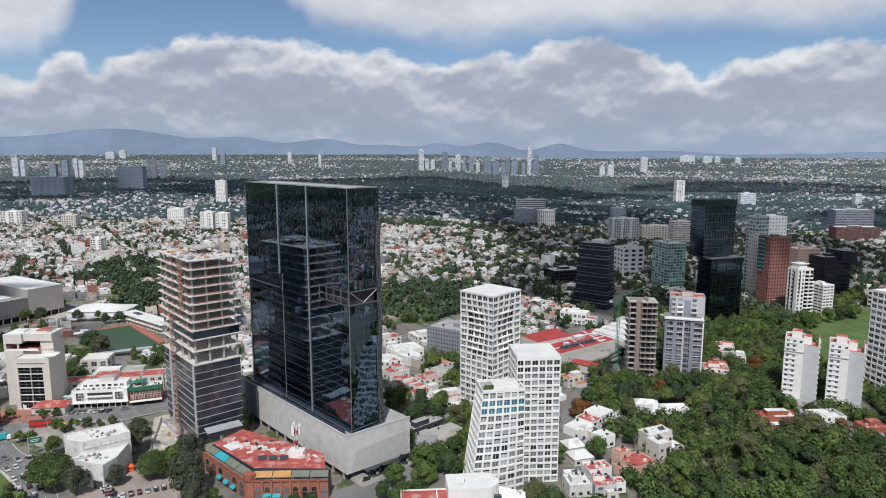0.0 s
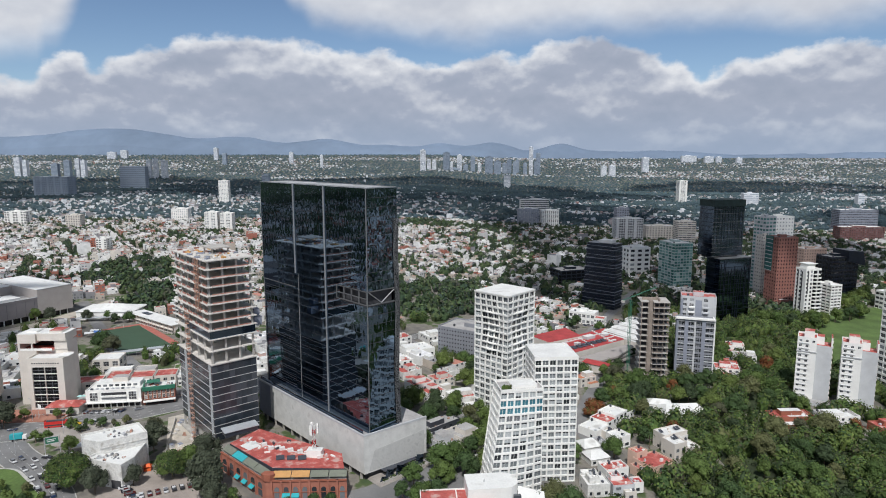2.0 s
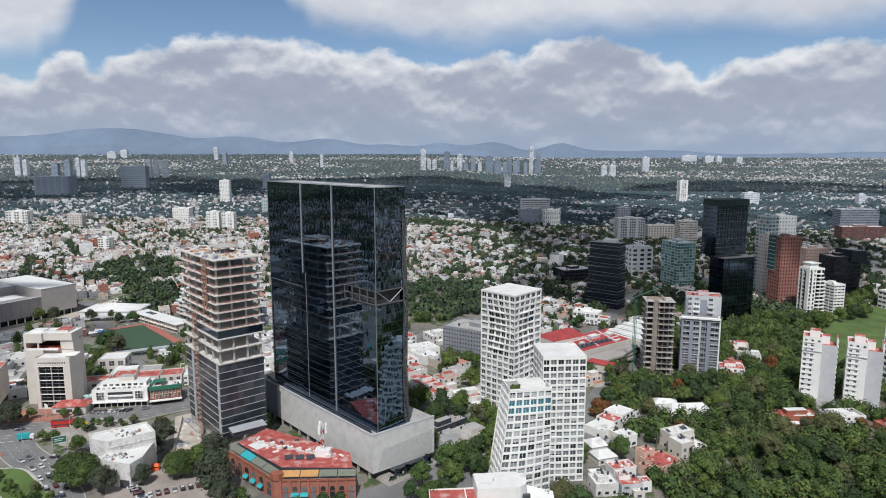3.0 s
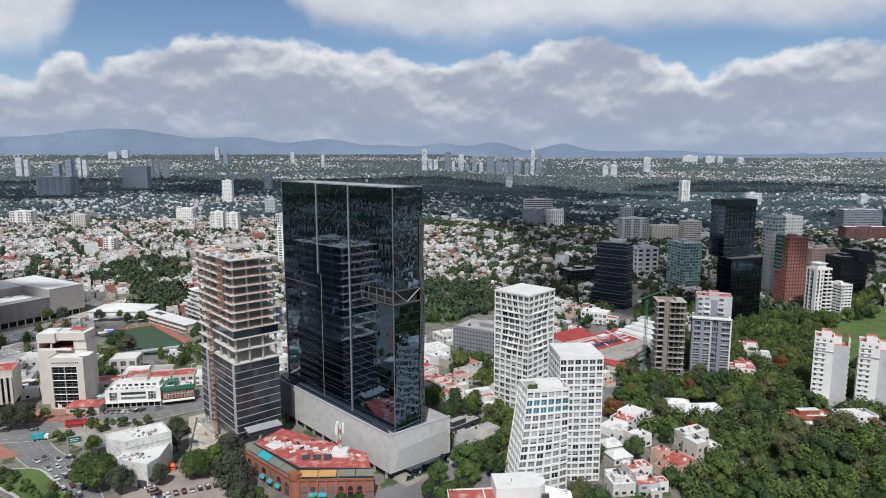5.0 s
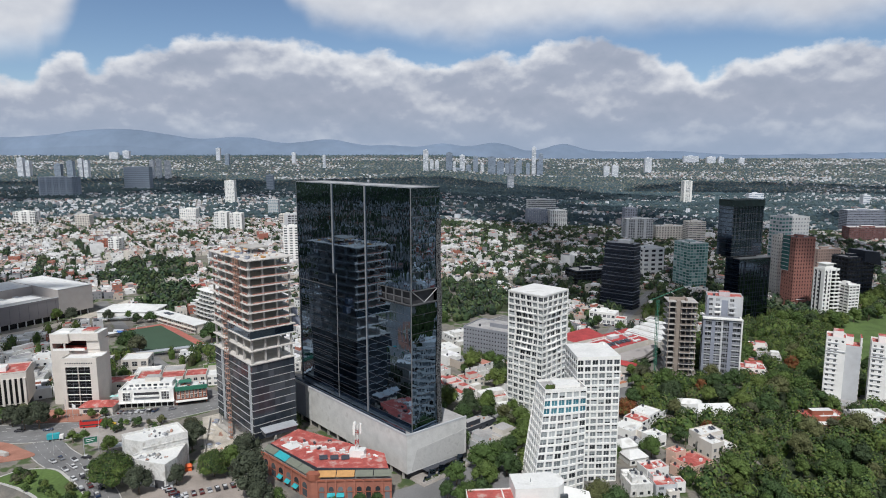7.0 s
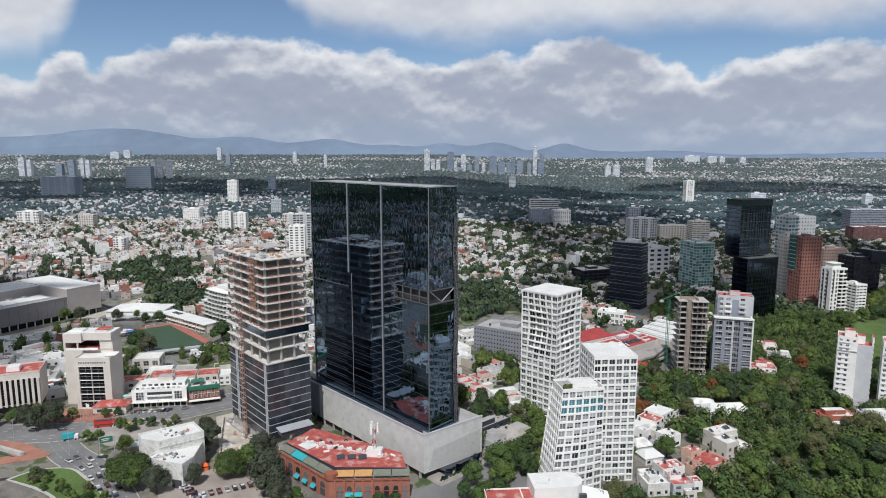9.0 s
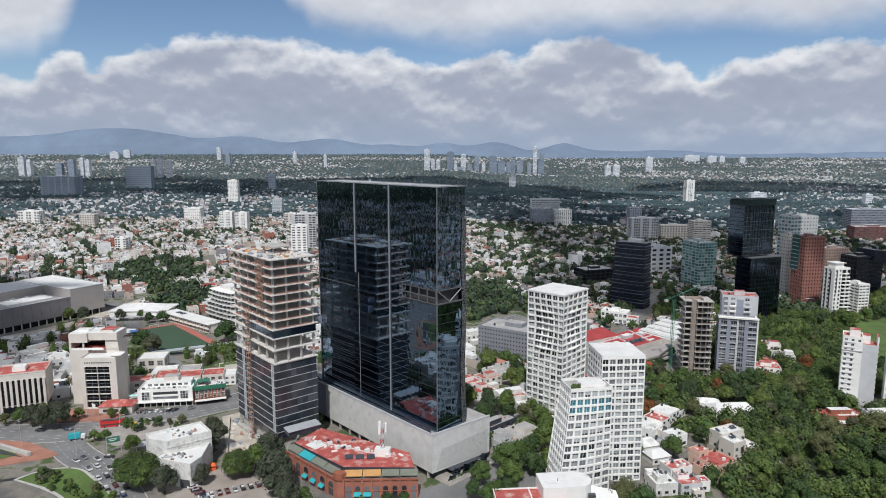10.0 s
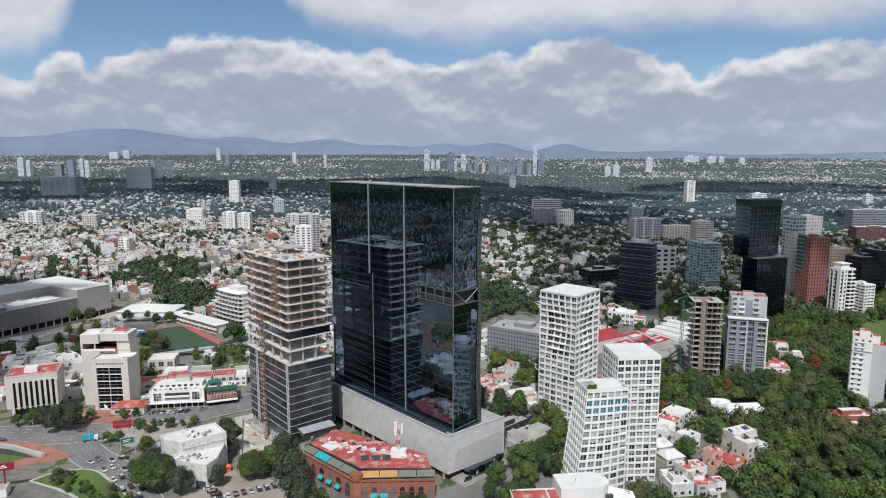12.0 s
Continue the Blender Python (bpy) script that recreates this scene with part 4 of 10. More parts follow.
    for (xa, za), (xb, zb) in zip(pts, pts[1:]):
        back.hexa([(xa, oy - 0.3, za), (xa + 2.7, oy - 0.3, za), (xa + 2.7, oy + 0.4, za), (xa, oy + 0.4, za), (xb, oy - 0.3, zb), (xb + 2.7, oy - 0.3, zb), (xb + 2.7, oy + 0.4, zb), (xb, oy + 0.4, zb)])
    part("louvre_backing", back, M["pane_black"], t, "dark screen behind the louvres")



def podium_terrace():
    """Steps, dark glass screens and planters at the foot of the podium."""
    t = thing("entrance_terrace", -19.07, 252.8, 0, 43.0, "paved entrance terrace with dark glass screens and planters", "terrace")
    for k in range(3):
        part("step", Mesh().box(3 - k * 0.4, -7.6 - k * 0.4, -1.0, 30 + k * 0.4, 1.0, 0.75 - k * 0.17), M["paving"], t)
    for k in range(6):
        x0, y0, hs = 4 + k * 4.2, -5.6 + (k % 2) * 1.6, 2.6 + 1.2 * (k % 3)
        part("glass_screen", Mesh().hexa([(x0, y0, 0.75), (x0 + 3.4, y0 - 1.2, 0.75), (x0 + 3.4, y0 - 1.05, 0.75), (x0, y0 + 0.15, 0.75), (x0 + 0.4, y0 - 0.8, 0.75 + hs), (x0 + 3.0, y0 - 1.9, 0.4 + hs), (x0 + 3.0, y0 - 1.75, 0.4 + hs), (x0 + 0.4, y0 - 0.65, 0.75 + hs)]), M["dark_glass"], t, "leaning dark glass screen")
        pl = part("planter", Mesh().box(4.4 + k * 4.2, -7.4, 0.75, 7.4 + k * 4.2, -6.4, 1.4), M["concrete"], t)
        rv = random.Random(40 + k)
        bush = Mesh()
        for q in range(60):
            px, py, pz = 4.5 + k * 4.2 + 2.8 * rv.random(), -7.3 + 0.8 * rv.random(), 1.35 + 0.9 * rv.random()
            a = rv.random() * 3.14
            cx, sx = 0.22 * math.cos(a), 0.22 * math.sin(a)
            bush.poly([(px - cx, py - sx, pz), (px + cx, py + sx, pz), (px + cx * 0.6, py + sx * 0.6, pz + 0.3), (px - cx * 0.6, py - sx * 0.6, pz + 0.3)])
        part("shrub", bush, M["leaf_near"], pl)
    part("canopy", Mesh().box(8, -4.0, 3.2, 26, 0.6, 3.4), M["dark_panel"], t, "dark entrance canopy")


SHARED = {}
black_tower()
podium_terrace()


# ---- concrete tower under construction ----
def unfinished_tower():
    rz = 41.0
    t = thing("unfinished_tower", -91, 277, 0, rz, "concrete office tower under construction, glazed on its lower half", "building site tower")
    W, D = 21.5, 43.0
    # lower glazed half
    part("plinth", Mesh().box(-1, -1, 0, W + 1, D + 1, 1.2).box(1.5, 1.5, 1.2, W - 1.5, D - 1.5, 7.0), M["concrete"], t)
    for x, y in ((0.2, 0.2), (W - 1.2, 0.2), (0.2, 14), (0.2, 28), (0.2, D - 1.2), (10, 0.2)):
        part("column", Mesh().box(x, y, 1.2, x + 1.0, y + 1.0, 7.2), M["concrete"], t)
    part("core", Mesh().box(0.5, 0.5, 7.0, W - 0.5, D - 0.5, 43.2), M["dark"], t, "dark interior behind the glazing")
    rnd = random.Random(3)
    fl = 3.62
    for k in range(10):
        z = 7.0 + fl * k
        for face, n, run in (("f", 8, W), ("l", 14, D)):
            w = run / n
            key = ("site", face)
            if key not in SHARED:
                SHARED[key] = Mesh().box(-w / 2 + 0.04, -0.05, 0, w / 2 - 0.04, 0.05, fl - 0.12).mesh("glass_sheet", M["site_glass"])
            for i in range(n):
                e = rnd.gauss(0, 0.008)
                if face == "f":
                    m = Matrix.Translation(((i + 0.5) * w, 0.1, z)) @ Euler((rnd.gauss(0, 0.006), 0, e)).to_matrix().to_4x4()
                else:
                    m = Matrix.Translation((0.1, (i + 0.5) * w, z)) @ Euler((0, rnd.gauss(0, 0.006), e - math.pi / 2)).to_matrix().to_4x4()
                part("glass_sheet", SHARED[key], None, t, m=m)
        band = Mesh().box(-0.18, -0.18, z + fl - 0.16, W + 0.1, 0.1, z + fl + 0.08).box(-0.18, 0.1, z + fl - 0.16, 0.1, D + 0.1, z + fl + 0.08)
        band.box(W - 0.1, 0.1, z + fl - 0.16, W + 0.18, D + 0.1, z + fl + 0.08).box(0.1, D - 0.1, z + fl - 0.16, W - 0.1, D + 0.18, z + fl + 0.08)
        part("spandrel", band, M["pale_steel"], t)
        part("rear_glazing", Mesh().box(W - 0.15, 0.2, z, W, D - 0.2, z + fl - 0.2).box(0.2, D - 0.15, z, W - 0.2, D, z + fl - 0.2), M["site_glass"], t)
    for p in ((-0.25, 1.6), (-0.25, 3.0), (-0.25, 33.0), (-0.25, 34.5)):
        part("pilaster", Mesh().box(p[0], p[1], 7.0, p[0] + 0.4, p[1] + 0.5, 43.2), M["lightgrey"], t)
    # upper bare frame
    zs = [43.4, 49.6, 55.2, 59.4, 63.4, 67.4, 71.4, 75.4, 79.4, 83.4, 87.4, 91.4]
    for k, z in enumerate(zs):
        o = 0.9 if k not in (0, 1) else 0.5
        fs = part("floor_slab", Mesh().box(-o, -o, z, W + o, D + o, z + 0.42, 0), M["slab"], t)
        if k < len(zs) - 1:
            z1 = zs[k + 1]
            for x in (0.5, 7.0, 13.6, W - 1.3):
                for y in (0.5, 9.0, 17.6, 26.0, 34.4, D - 1.3):
                    if 5 < x < 15 and 5 < y < 36:
                        continue
                    part("column", SHARED.setdefault(("col", round(z1 - z, 1)), Mesh().box(0, 0, 0, 0.8, 0.8, z1 - z - 0.42).mesh("column", M["concrete"])), None, fs, m=Matrix.Translation((x, y, z + 0.42)))
            part("lift_core", Mesh().box(8, 14, z + 0.42, 14.5, 30, z1), M["concrete"], t, "raw concrete lift core")
            if k not in (0, 1, 2):
                for j in range(6):
                    w = 2 + 4 * rnd.random()
                    y = 1.5 + j * 6.8
                    part("edge_net", Mesh().box(0.0, y, z + 0.42, 0.1, y + w, z + 0.42 + 0.9), M["slab_red"], fs)
                part("edge_net", Mesh().box(2, 0.0, z + 0.42, W - 2, 0.1, z + 0.42 + 0.5), M["slab_red"], fs)
    part("glazing_band", Mesh().box(-0.1, -0.1, 55.6, W, 0.1, 59.0).box(-0.1, 0.1, 55.6, 0.1, 30, 59.0), M["dark_glass"], t, "finished strip of smoked glazing")
    # hoist mast with its cages up the long side
    mast = Mesh()
    for y in (23.2, 25.2):
        mast.box(-2.3, y, 0.5, -2.18, y + 0.12, 66).box(-1.2, y, 0.5, -1.08, y + 0.12, 66)
    for k in range(26):
        mast.box(-2.3, 23.2, 1 + k * 2.5, -1.0, 25.4, 1.14 + k * 2.5)
    part("hoist_mast", mast, M["scaffold"], t, "rust-red hoist mast")
    sc = Mesh()
    for k in range(9):
        z = 72 + k * 2.1
        sc.box(-1.6, 7.5, z, -0.9, 12.0, z + 0.18)
    for y in (7.5, 9.7, 11.8):
        sc.box(-1.6, y, 67, -1.45, y + 0.15, 92).box(-1.05, y, 67, -0.9, y + 0.15, 92)
    part("scaffold", sc, M["scaffold"], t, "rust-red scaffold tower")
    part("site_cabin", Mesh().box(W + 0.8, 2, 58, W + 4.5, 6, 62).box(W + 0.8, 2, 63, W + 3.5, 5, 66), M["grey_paint"], t, "grey platform hung off the edge")
    # roof clutter
    sh = part("stair_head", Mesh().box(9, 16, 91.8, 17, 26, 92.2).box(8, 15, 94.6, 18, 28, 95.1, 0).box(9, 16, 92.2, 9.6, 16.6, 94.6).box(16.5, 16, 92.2, 17.1, 16.6, 94.6).box(9, 26, 92.2, 9.6, 26.6, 94.6).box(16.5, 26, 92.2, 17.1, 26.6, 94.6), M["concrete"], t, "unfinished stair head")
    for k in range(84):
        x, y = 1 + rnd.random() * (W - 3), 1 + rnd.random() * (D - 3)
        s, h = 0.8 + rnd.random() * 2.6, 0.4 + rnd.random() * 2.2
        part("rubble", SHARED.setdefault(("rub", k % 7), Mesh().box(0, 0, 0, s, s * 0.5, h * 0.4).mesh("rubble", M[("slab", "scaffold", "lightgrey", "grey_paint", "ochre", "concrete", "slab_red")[k % 7]])), None, t, m=pose(x, y, 91.82, 0, 0, rnd.random() * 180))



def site_yard():
    """Stacks of boards, pipes, sand heaps and cabins on the dusty yard at the foot of the unfinished tower."""
    rnd = random.Random(52)
    edge = [Vector((-112, 270)), Vector((-118, 287)), Vector((-126, 312)), Vector((-120, 322))]
    for k in range(34):
        q = rnd.random() * 2.999
        p = edge[int(q)].lerp(edge[int(q) + 1], q % 1) + Vector((rnd.random() * 12, rnd.random() * 6 - 3))
        kind = k % 4
        rz = rnd.random() * 180
        if kind == 0:
            t = thing("board_stack", p.x, p.y, 0.16, rz, "stack of pale formwork boards on site dust", "building material", "site stores")
            for i in range(4):
                part("board", Mesh().box(-1.6, -0.6, i * 0.14, 1.6 - 0.2 * (i % 2), 0.6, i * 0.14 + 0.12), M["slab"], t)
        elif kind == 1:
            t = thing("pipe_stack", p.x, p.y, 0.16, rz, "bundle of rusty scaffold tubes on site dust", "building material", "site stores")
            for i in range(5):
                part("tube", Mesh().tube((-2.2, -0.4 + i * 0.2, 0.1), (2.2, -0.4 + i * 0.2, 0.1), 0.1), M["scaffold"], t)
        elif kind == 2:
            t = thing("sand_heap", p.x, p.y, 0.1, rz, "heap of pale sand and rubble", "sand heap", "site stores")
            mb = Mesh()
            ring = [(math.cos(a * 0.785) * (1.6 + rnd.random()), math.sin(a * 0.785) * (1.3 + rnd.random())) for a in range(8)]
            for i in range(8):
                a, b = ring[i], ring[(i + 1) % 8]
                mb.poly([(*a, 0), (*b, 0), (b[0] * 0.45, b[1] * 0.45, 0.8), (a[0] * 0.45, a[1] * 0.45, 0.8)])
                mb.poly([(a[0] * 0.45, a[1] * 0.45, 0.8), (b[0] * 0.45, b[1] * 0.45, 0.8), (0.1, 0.1, 1.1)])
            part("mound", mb, M["dust"], t)
        else:
            t = thing("site_box", p.x, p.y, 0.16, rz, "small grey site store box", "site box", "site stores")
            part("body", Mesh().box(-1.2, -0.8, 0, 1.2, 0.8, 1.5), M["lightgrey" if k % 8 == 3 else "white"], t)
            part("lid", Mesh().box(-1.3, -0.9, 1.5, 1.3, 0.9, 1.62), M["grey_paint"], t)
    t = thing("site_hoarding", -112, 268, 0, 0, "low pale hoarding boards round the building site", "hoarding")
    for k in range(22):
        p = Vector((0, 0)).lerp(Vector((-15, 50)), k / 22)
        part("hoarding_board", SHARED.setdefault("hoard", Mesh().box(0, -0.05, 0, 2.2, 0.05, 2.0).mesh("hoarding_board", M["dirty_white"])), None, t, m=pose(p.x, p.y, 0, 0, 0, 106.7))


unfinished_tower()
site_yard()


# ---- white residential towers ----
def white_towers():
    rnd = random.Random(11)
    # tall one, scooped near the top
    x, y, rz = 47.8, 317.6, 47.5
    g = -3.5
    t = thing("apartment_tower", x, y, g, rz, "tall white gridded apartment tower with a scooped upper facade", "apartment tower", "white towers")
    W, D, H = 24.2, 22.4, 69.5
    wall = Mesh()

    def scoop(base, n, c0):
        n = Vector((n[0], n[1], 0))

        def P(s, tt):
            z = tt * H
            k = math.exp(-((z - 52) / 9.0) ** 2) * max(0.0, 1 - ((s - c0) / 0.44) ** 2)
            side = (0.0 if c0 == 0.5 else 0.05) * math.sin(math.pi * max(0, min(1, (z - 34) / 32))) * math.sin(math.pi * s)
            return Vector(base(min(1, max(0, s + side * (1 if c0 < 0.5 else -1))), tt)) - n * (1.9 * k) - Vector((0, 0, 0.4 * k))
        return P
    front, left = flat((0, 0, 0), (1, 0), W, H), flat((0, D, 0), (0, -1), D, H)

    def pane(i, j):
        return M["pane"]

    def dress(i, j):
        hollow = 12 <= j <= 18 and 1 <= i <= 3
        return 5 if j == 20 or (hollow and rnd.random() < 0.8) else rnd.choice((0, 0, 0, 0, 2, 4, 4, 4, 5, 5))
    facade(t, wall, scoop(front, (0, -1), 0.5), 5, 21, 0.79, 0.72, 0.6, pane, fancy=dress)
    facade(t, wall, scoop(left, (-1, 0), 0.42), 6, 21, 0.79, 0.72, 0.6, pane, fancy=dress)
    for j in range(12, 19):
        for base, c0, ax in ((front, 0.5, 0), (left, 0.42, 1)):
            z = j * H / 21
            run = [(0.20 + 0.52 * q / 8, 1.5 * math.sin(math.pi * q / 8)) for q in range(9)]
            fw, bk = [], []
            for sv, out in run:
                p = Vector(base(sv, 0))
                nrm = Vector((0, -1, 0)) if ax == 0 else Vector((-1, 0, 0))
                dip = 1.9 * math.exp(-((z - 52) / 9.0) ** 2) * max(0.0, 1 - ((sv - c0) / 0.44) ** 2)
                fw.append(p + nrm * (0.62 * out - dip + 0.05))
                bk.append(p - nrm * (dip + 0.6))
            ring = [(p.x, p.y) for p in fw] + [(p.x, p.y) for p in reversed(bk)]
            part("balcony", Mesh().prism(ring, z - 0.35, z + 0.10), M["white"], t, "curved white balcony edge")
    facade(t, wall, flat((W, 0, 0), (0, 1), D, H), 6, 21, 0.70, 0.66, 0.3, pane, skip=lambda i, j: j % 3 == 1)
    wall.poly([(W, D, 0), (0, D, 0), (0, D, H), (W, D, H)])
    wall.poly([(0, 0, H), (W, 0, H), (W, D, H), (0, D, H)], 1)
    wall.box(-0.15, -0.15, H, W + 0.15, D + 0.15, H + 0.7, 0, 1)
    part("wall", wall, [M["white"], M["white_roof"]], t, "white rendered grid wall")
    # straight one
    x, y, rz = 53.6, 260.4, 4.5
    t = thing("apartment_tower", x, y, -4.5, rz, "straight white gridded apartment tower with a flat roof", "apartment tower", "white towers")
    W, D, H = 19.1, 19.5, 57.4
    wall = Mesh()

    def pane2(i, j):
        return M["pane"]

    def dress2(i, j):
        return 5 if j >= 17 else rnd.choice((5, 5, 0, 2)) if j in (13, 4, 3) else rnd.choice((0, 0, 0, 0, 2, 4, 4, 4, 5, 5))
    hh = H - 1.2
    facade(t, wall, flat((0, 0, 0), (1, 0), W, hh), 6, 19, 0.78, 0.72, 0.5, pane2, fancy=dress2)
    facade(t, wall, flat((0, D, 0), (0, -1), D, hh), 6, 19, 0.78, 0.72, 0.5, pane2, fancy=dress2)
    facade(t, wall, flat((W, 0, 0), (0, 1), D, hh), 6, 19, 0.78, 0.72, 0.5, pane2, skip=lambda i, j: j % 2)
    wall.poly([(W, D, 0), (0, D, 0), (0, D, hh), (W, D, hh)])
    wall.box(0, 0, hh, W, D, H, 0, 1)
    wall.box(W - 2.5, D - 3, H, W - 1.5, D - 2, H + 0.6)
    part("wall", wall, [M["white"], M["white_roof"]], t, "white rendered grid wall")
    # leaning one
    x, y, rz = 38.3, 249.7, 9.0
    t = thing("apartment_tower", x, y, -3.5, rz, "leaning white gridded apartment tower with a roof terrace", "apartment tower", "white towers")
    W, D, H = 18.3, 12.6, 45.8
    wall = Mesh()

    def lean(z):
        k = 1 - z / H
        return -6.2 * k ** 1.15, -3.4 * math.sin(math.pi * 0.5 * k)

    def PF(s, tt):
        z = tt * (H - 1.0)
        dx, dy = lean(z)
        return Vector((dx * (1 - s) + W * s, dy * (1 - s) - 0.9 * math.sin(math.pi * s) * (1 - tt), z - 0.5 * math.sin(math.pi * s) * (1 - tt)))

    def PL(s, tt):
        z = tt * (H - 1.0)
        dx, dy = lean(z)
        return Vector((dx, D * (1 - s) + dy * s, z))

    facade(t, wall, PF, 6, 14, 0.79, 0.73, 0.5, lambda i, j: M["pane_teal"] if j in (11, 12) else M["pane"], fancy=lambda i, j: 5 if j in (11, 12) else rnd.choice((0, 0, 0, 2, 4, 4, 5, 5)))
    facade(t, wall, PL, 6, 14, 0.76, 0.66, 0.5, lambda i, j: M["pane"], fancy=lambda i, j: rnd.choice((0, 0, 2, 4, 4, 5)))
    wall.poly([PF(1, 0), (W, D, 0), (W, D, H - 1), PF(1, 1)])
    b0, b1 = PL(0, 0), PL(0, 1)
    wall.poly([(W, D, 0), b0, b1, (W, D, H - 1)])
    zr = H - 1.0
    wall.poly([(0, 0, zr), (W, 0, zr), (W, D, zr), (0, D, zr)], 1)
    roof_with_parapet(wall, 0, 0, W, D, zr + 0.02, 1.0, 0.35)
    part("wall", wall, [M["white"], M["grey_roof"]], t, "white rendered grid wall leaning outwards at its foot")
    part("penthouse", Mesh().box(5.5, 3.2, zr, 16.5, 9.8, zr + 1.5, 0, 1), [M["white"], M["white_roof"]], t)
    for k in range(9):
        tuft = Mesh()
        for q in range(26):
            a, h = rnd.random() * 6.28, rnd.random()
            px, py, pz = 1.3 + k * 0.42 + math.cos(a) * 0.5, 1.3 + (k % 3) * 0.7 + math.sin(a) * 0.5, zr + 0.2 + h * 1.6
            tuft.poly([(px - 0.25, py, pz), (px + 0.25, py + 0.1, pz), (px + 0.2, py + 0.2, pz + 0.4), (px - 0.2, py + 0.1, pz + 0.4)])
        part("planter_shrub", tuft, M["leaf"], t)


white_towers()


# ---- other tall buildings ----
def block(name, x, y, rz, W, D, zt, label, category, wall="white", pane="pane", cols=(5, 5), rows=8, fx=0.6, fz=0.5, depth=0.35, roof="white_roof", zb=None, parapet=0.9, group="",
          faces="front left right", extras=True, skip=None, join=None):
    """A plain slab block with windows cut into the faces that the camera sees. zt: height of the roof over the datum."""
    g = ground_z(x, y) - 0.5 if zb is None else zb
    t = thing(name, x, y, g, rz, label, category, group)
    H = zt - g
    join = y > 480 if join is None else join
    mb, jm = Mesh(), (Mesh() if join else None)
    for k, P in sides(W, D, 0, H, faces):
        facade(t, mb, P, cols[0] if k in ("front", "back") else cols[1], rows, fx, fz, depth, M[pane], skip=skip, joined=jm)
    if join:
        tagged(part("glazing", jm, M.get(pane + "_each", M[pane]), t), kind="stuff")
    gone = [k for k in ("front", "left", "right", "back") if k not in faces.split()]
    for k, P in sides(W, D, 0, H, " ".join(gone)):
        mb.poly([P(0, 0), P(1, 0), P(1, 1), P(0, 1)])
    pp = Mesh()
    roof_with_parapet(pp, 0, 0, W, D, H, parapet)
    part("wall", mb, [M[wall], M[roof]], t)
    top = part("roof", pp, [M[wall], M[roof]], t)
    if extras:
        part("lift_house", Mesh().box(W * 0.35, D * 0.4, H, W * 0.65, D * 0.75, H + 2.8, 0, 1), [M[wall], M[roof]], top)
        part("water_tank", Mesh().tube((W * 0.2, D * 0.3, H), (W * 0.2, D * 0.3, H + 1.6), 0.8, n=10), M["dark_panel"], top)
    return t


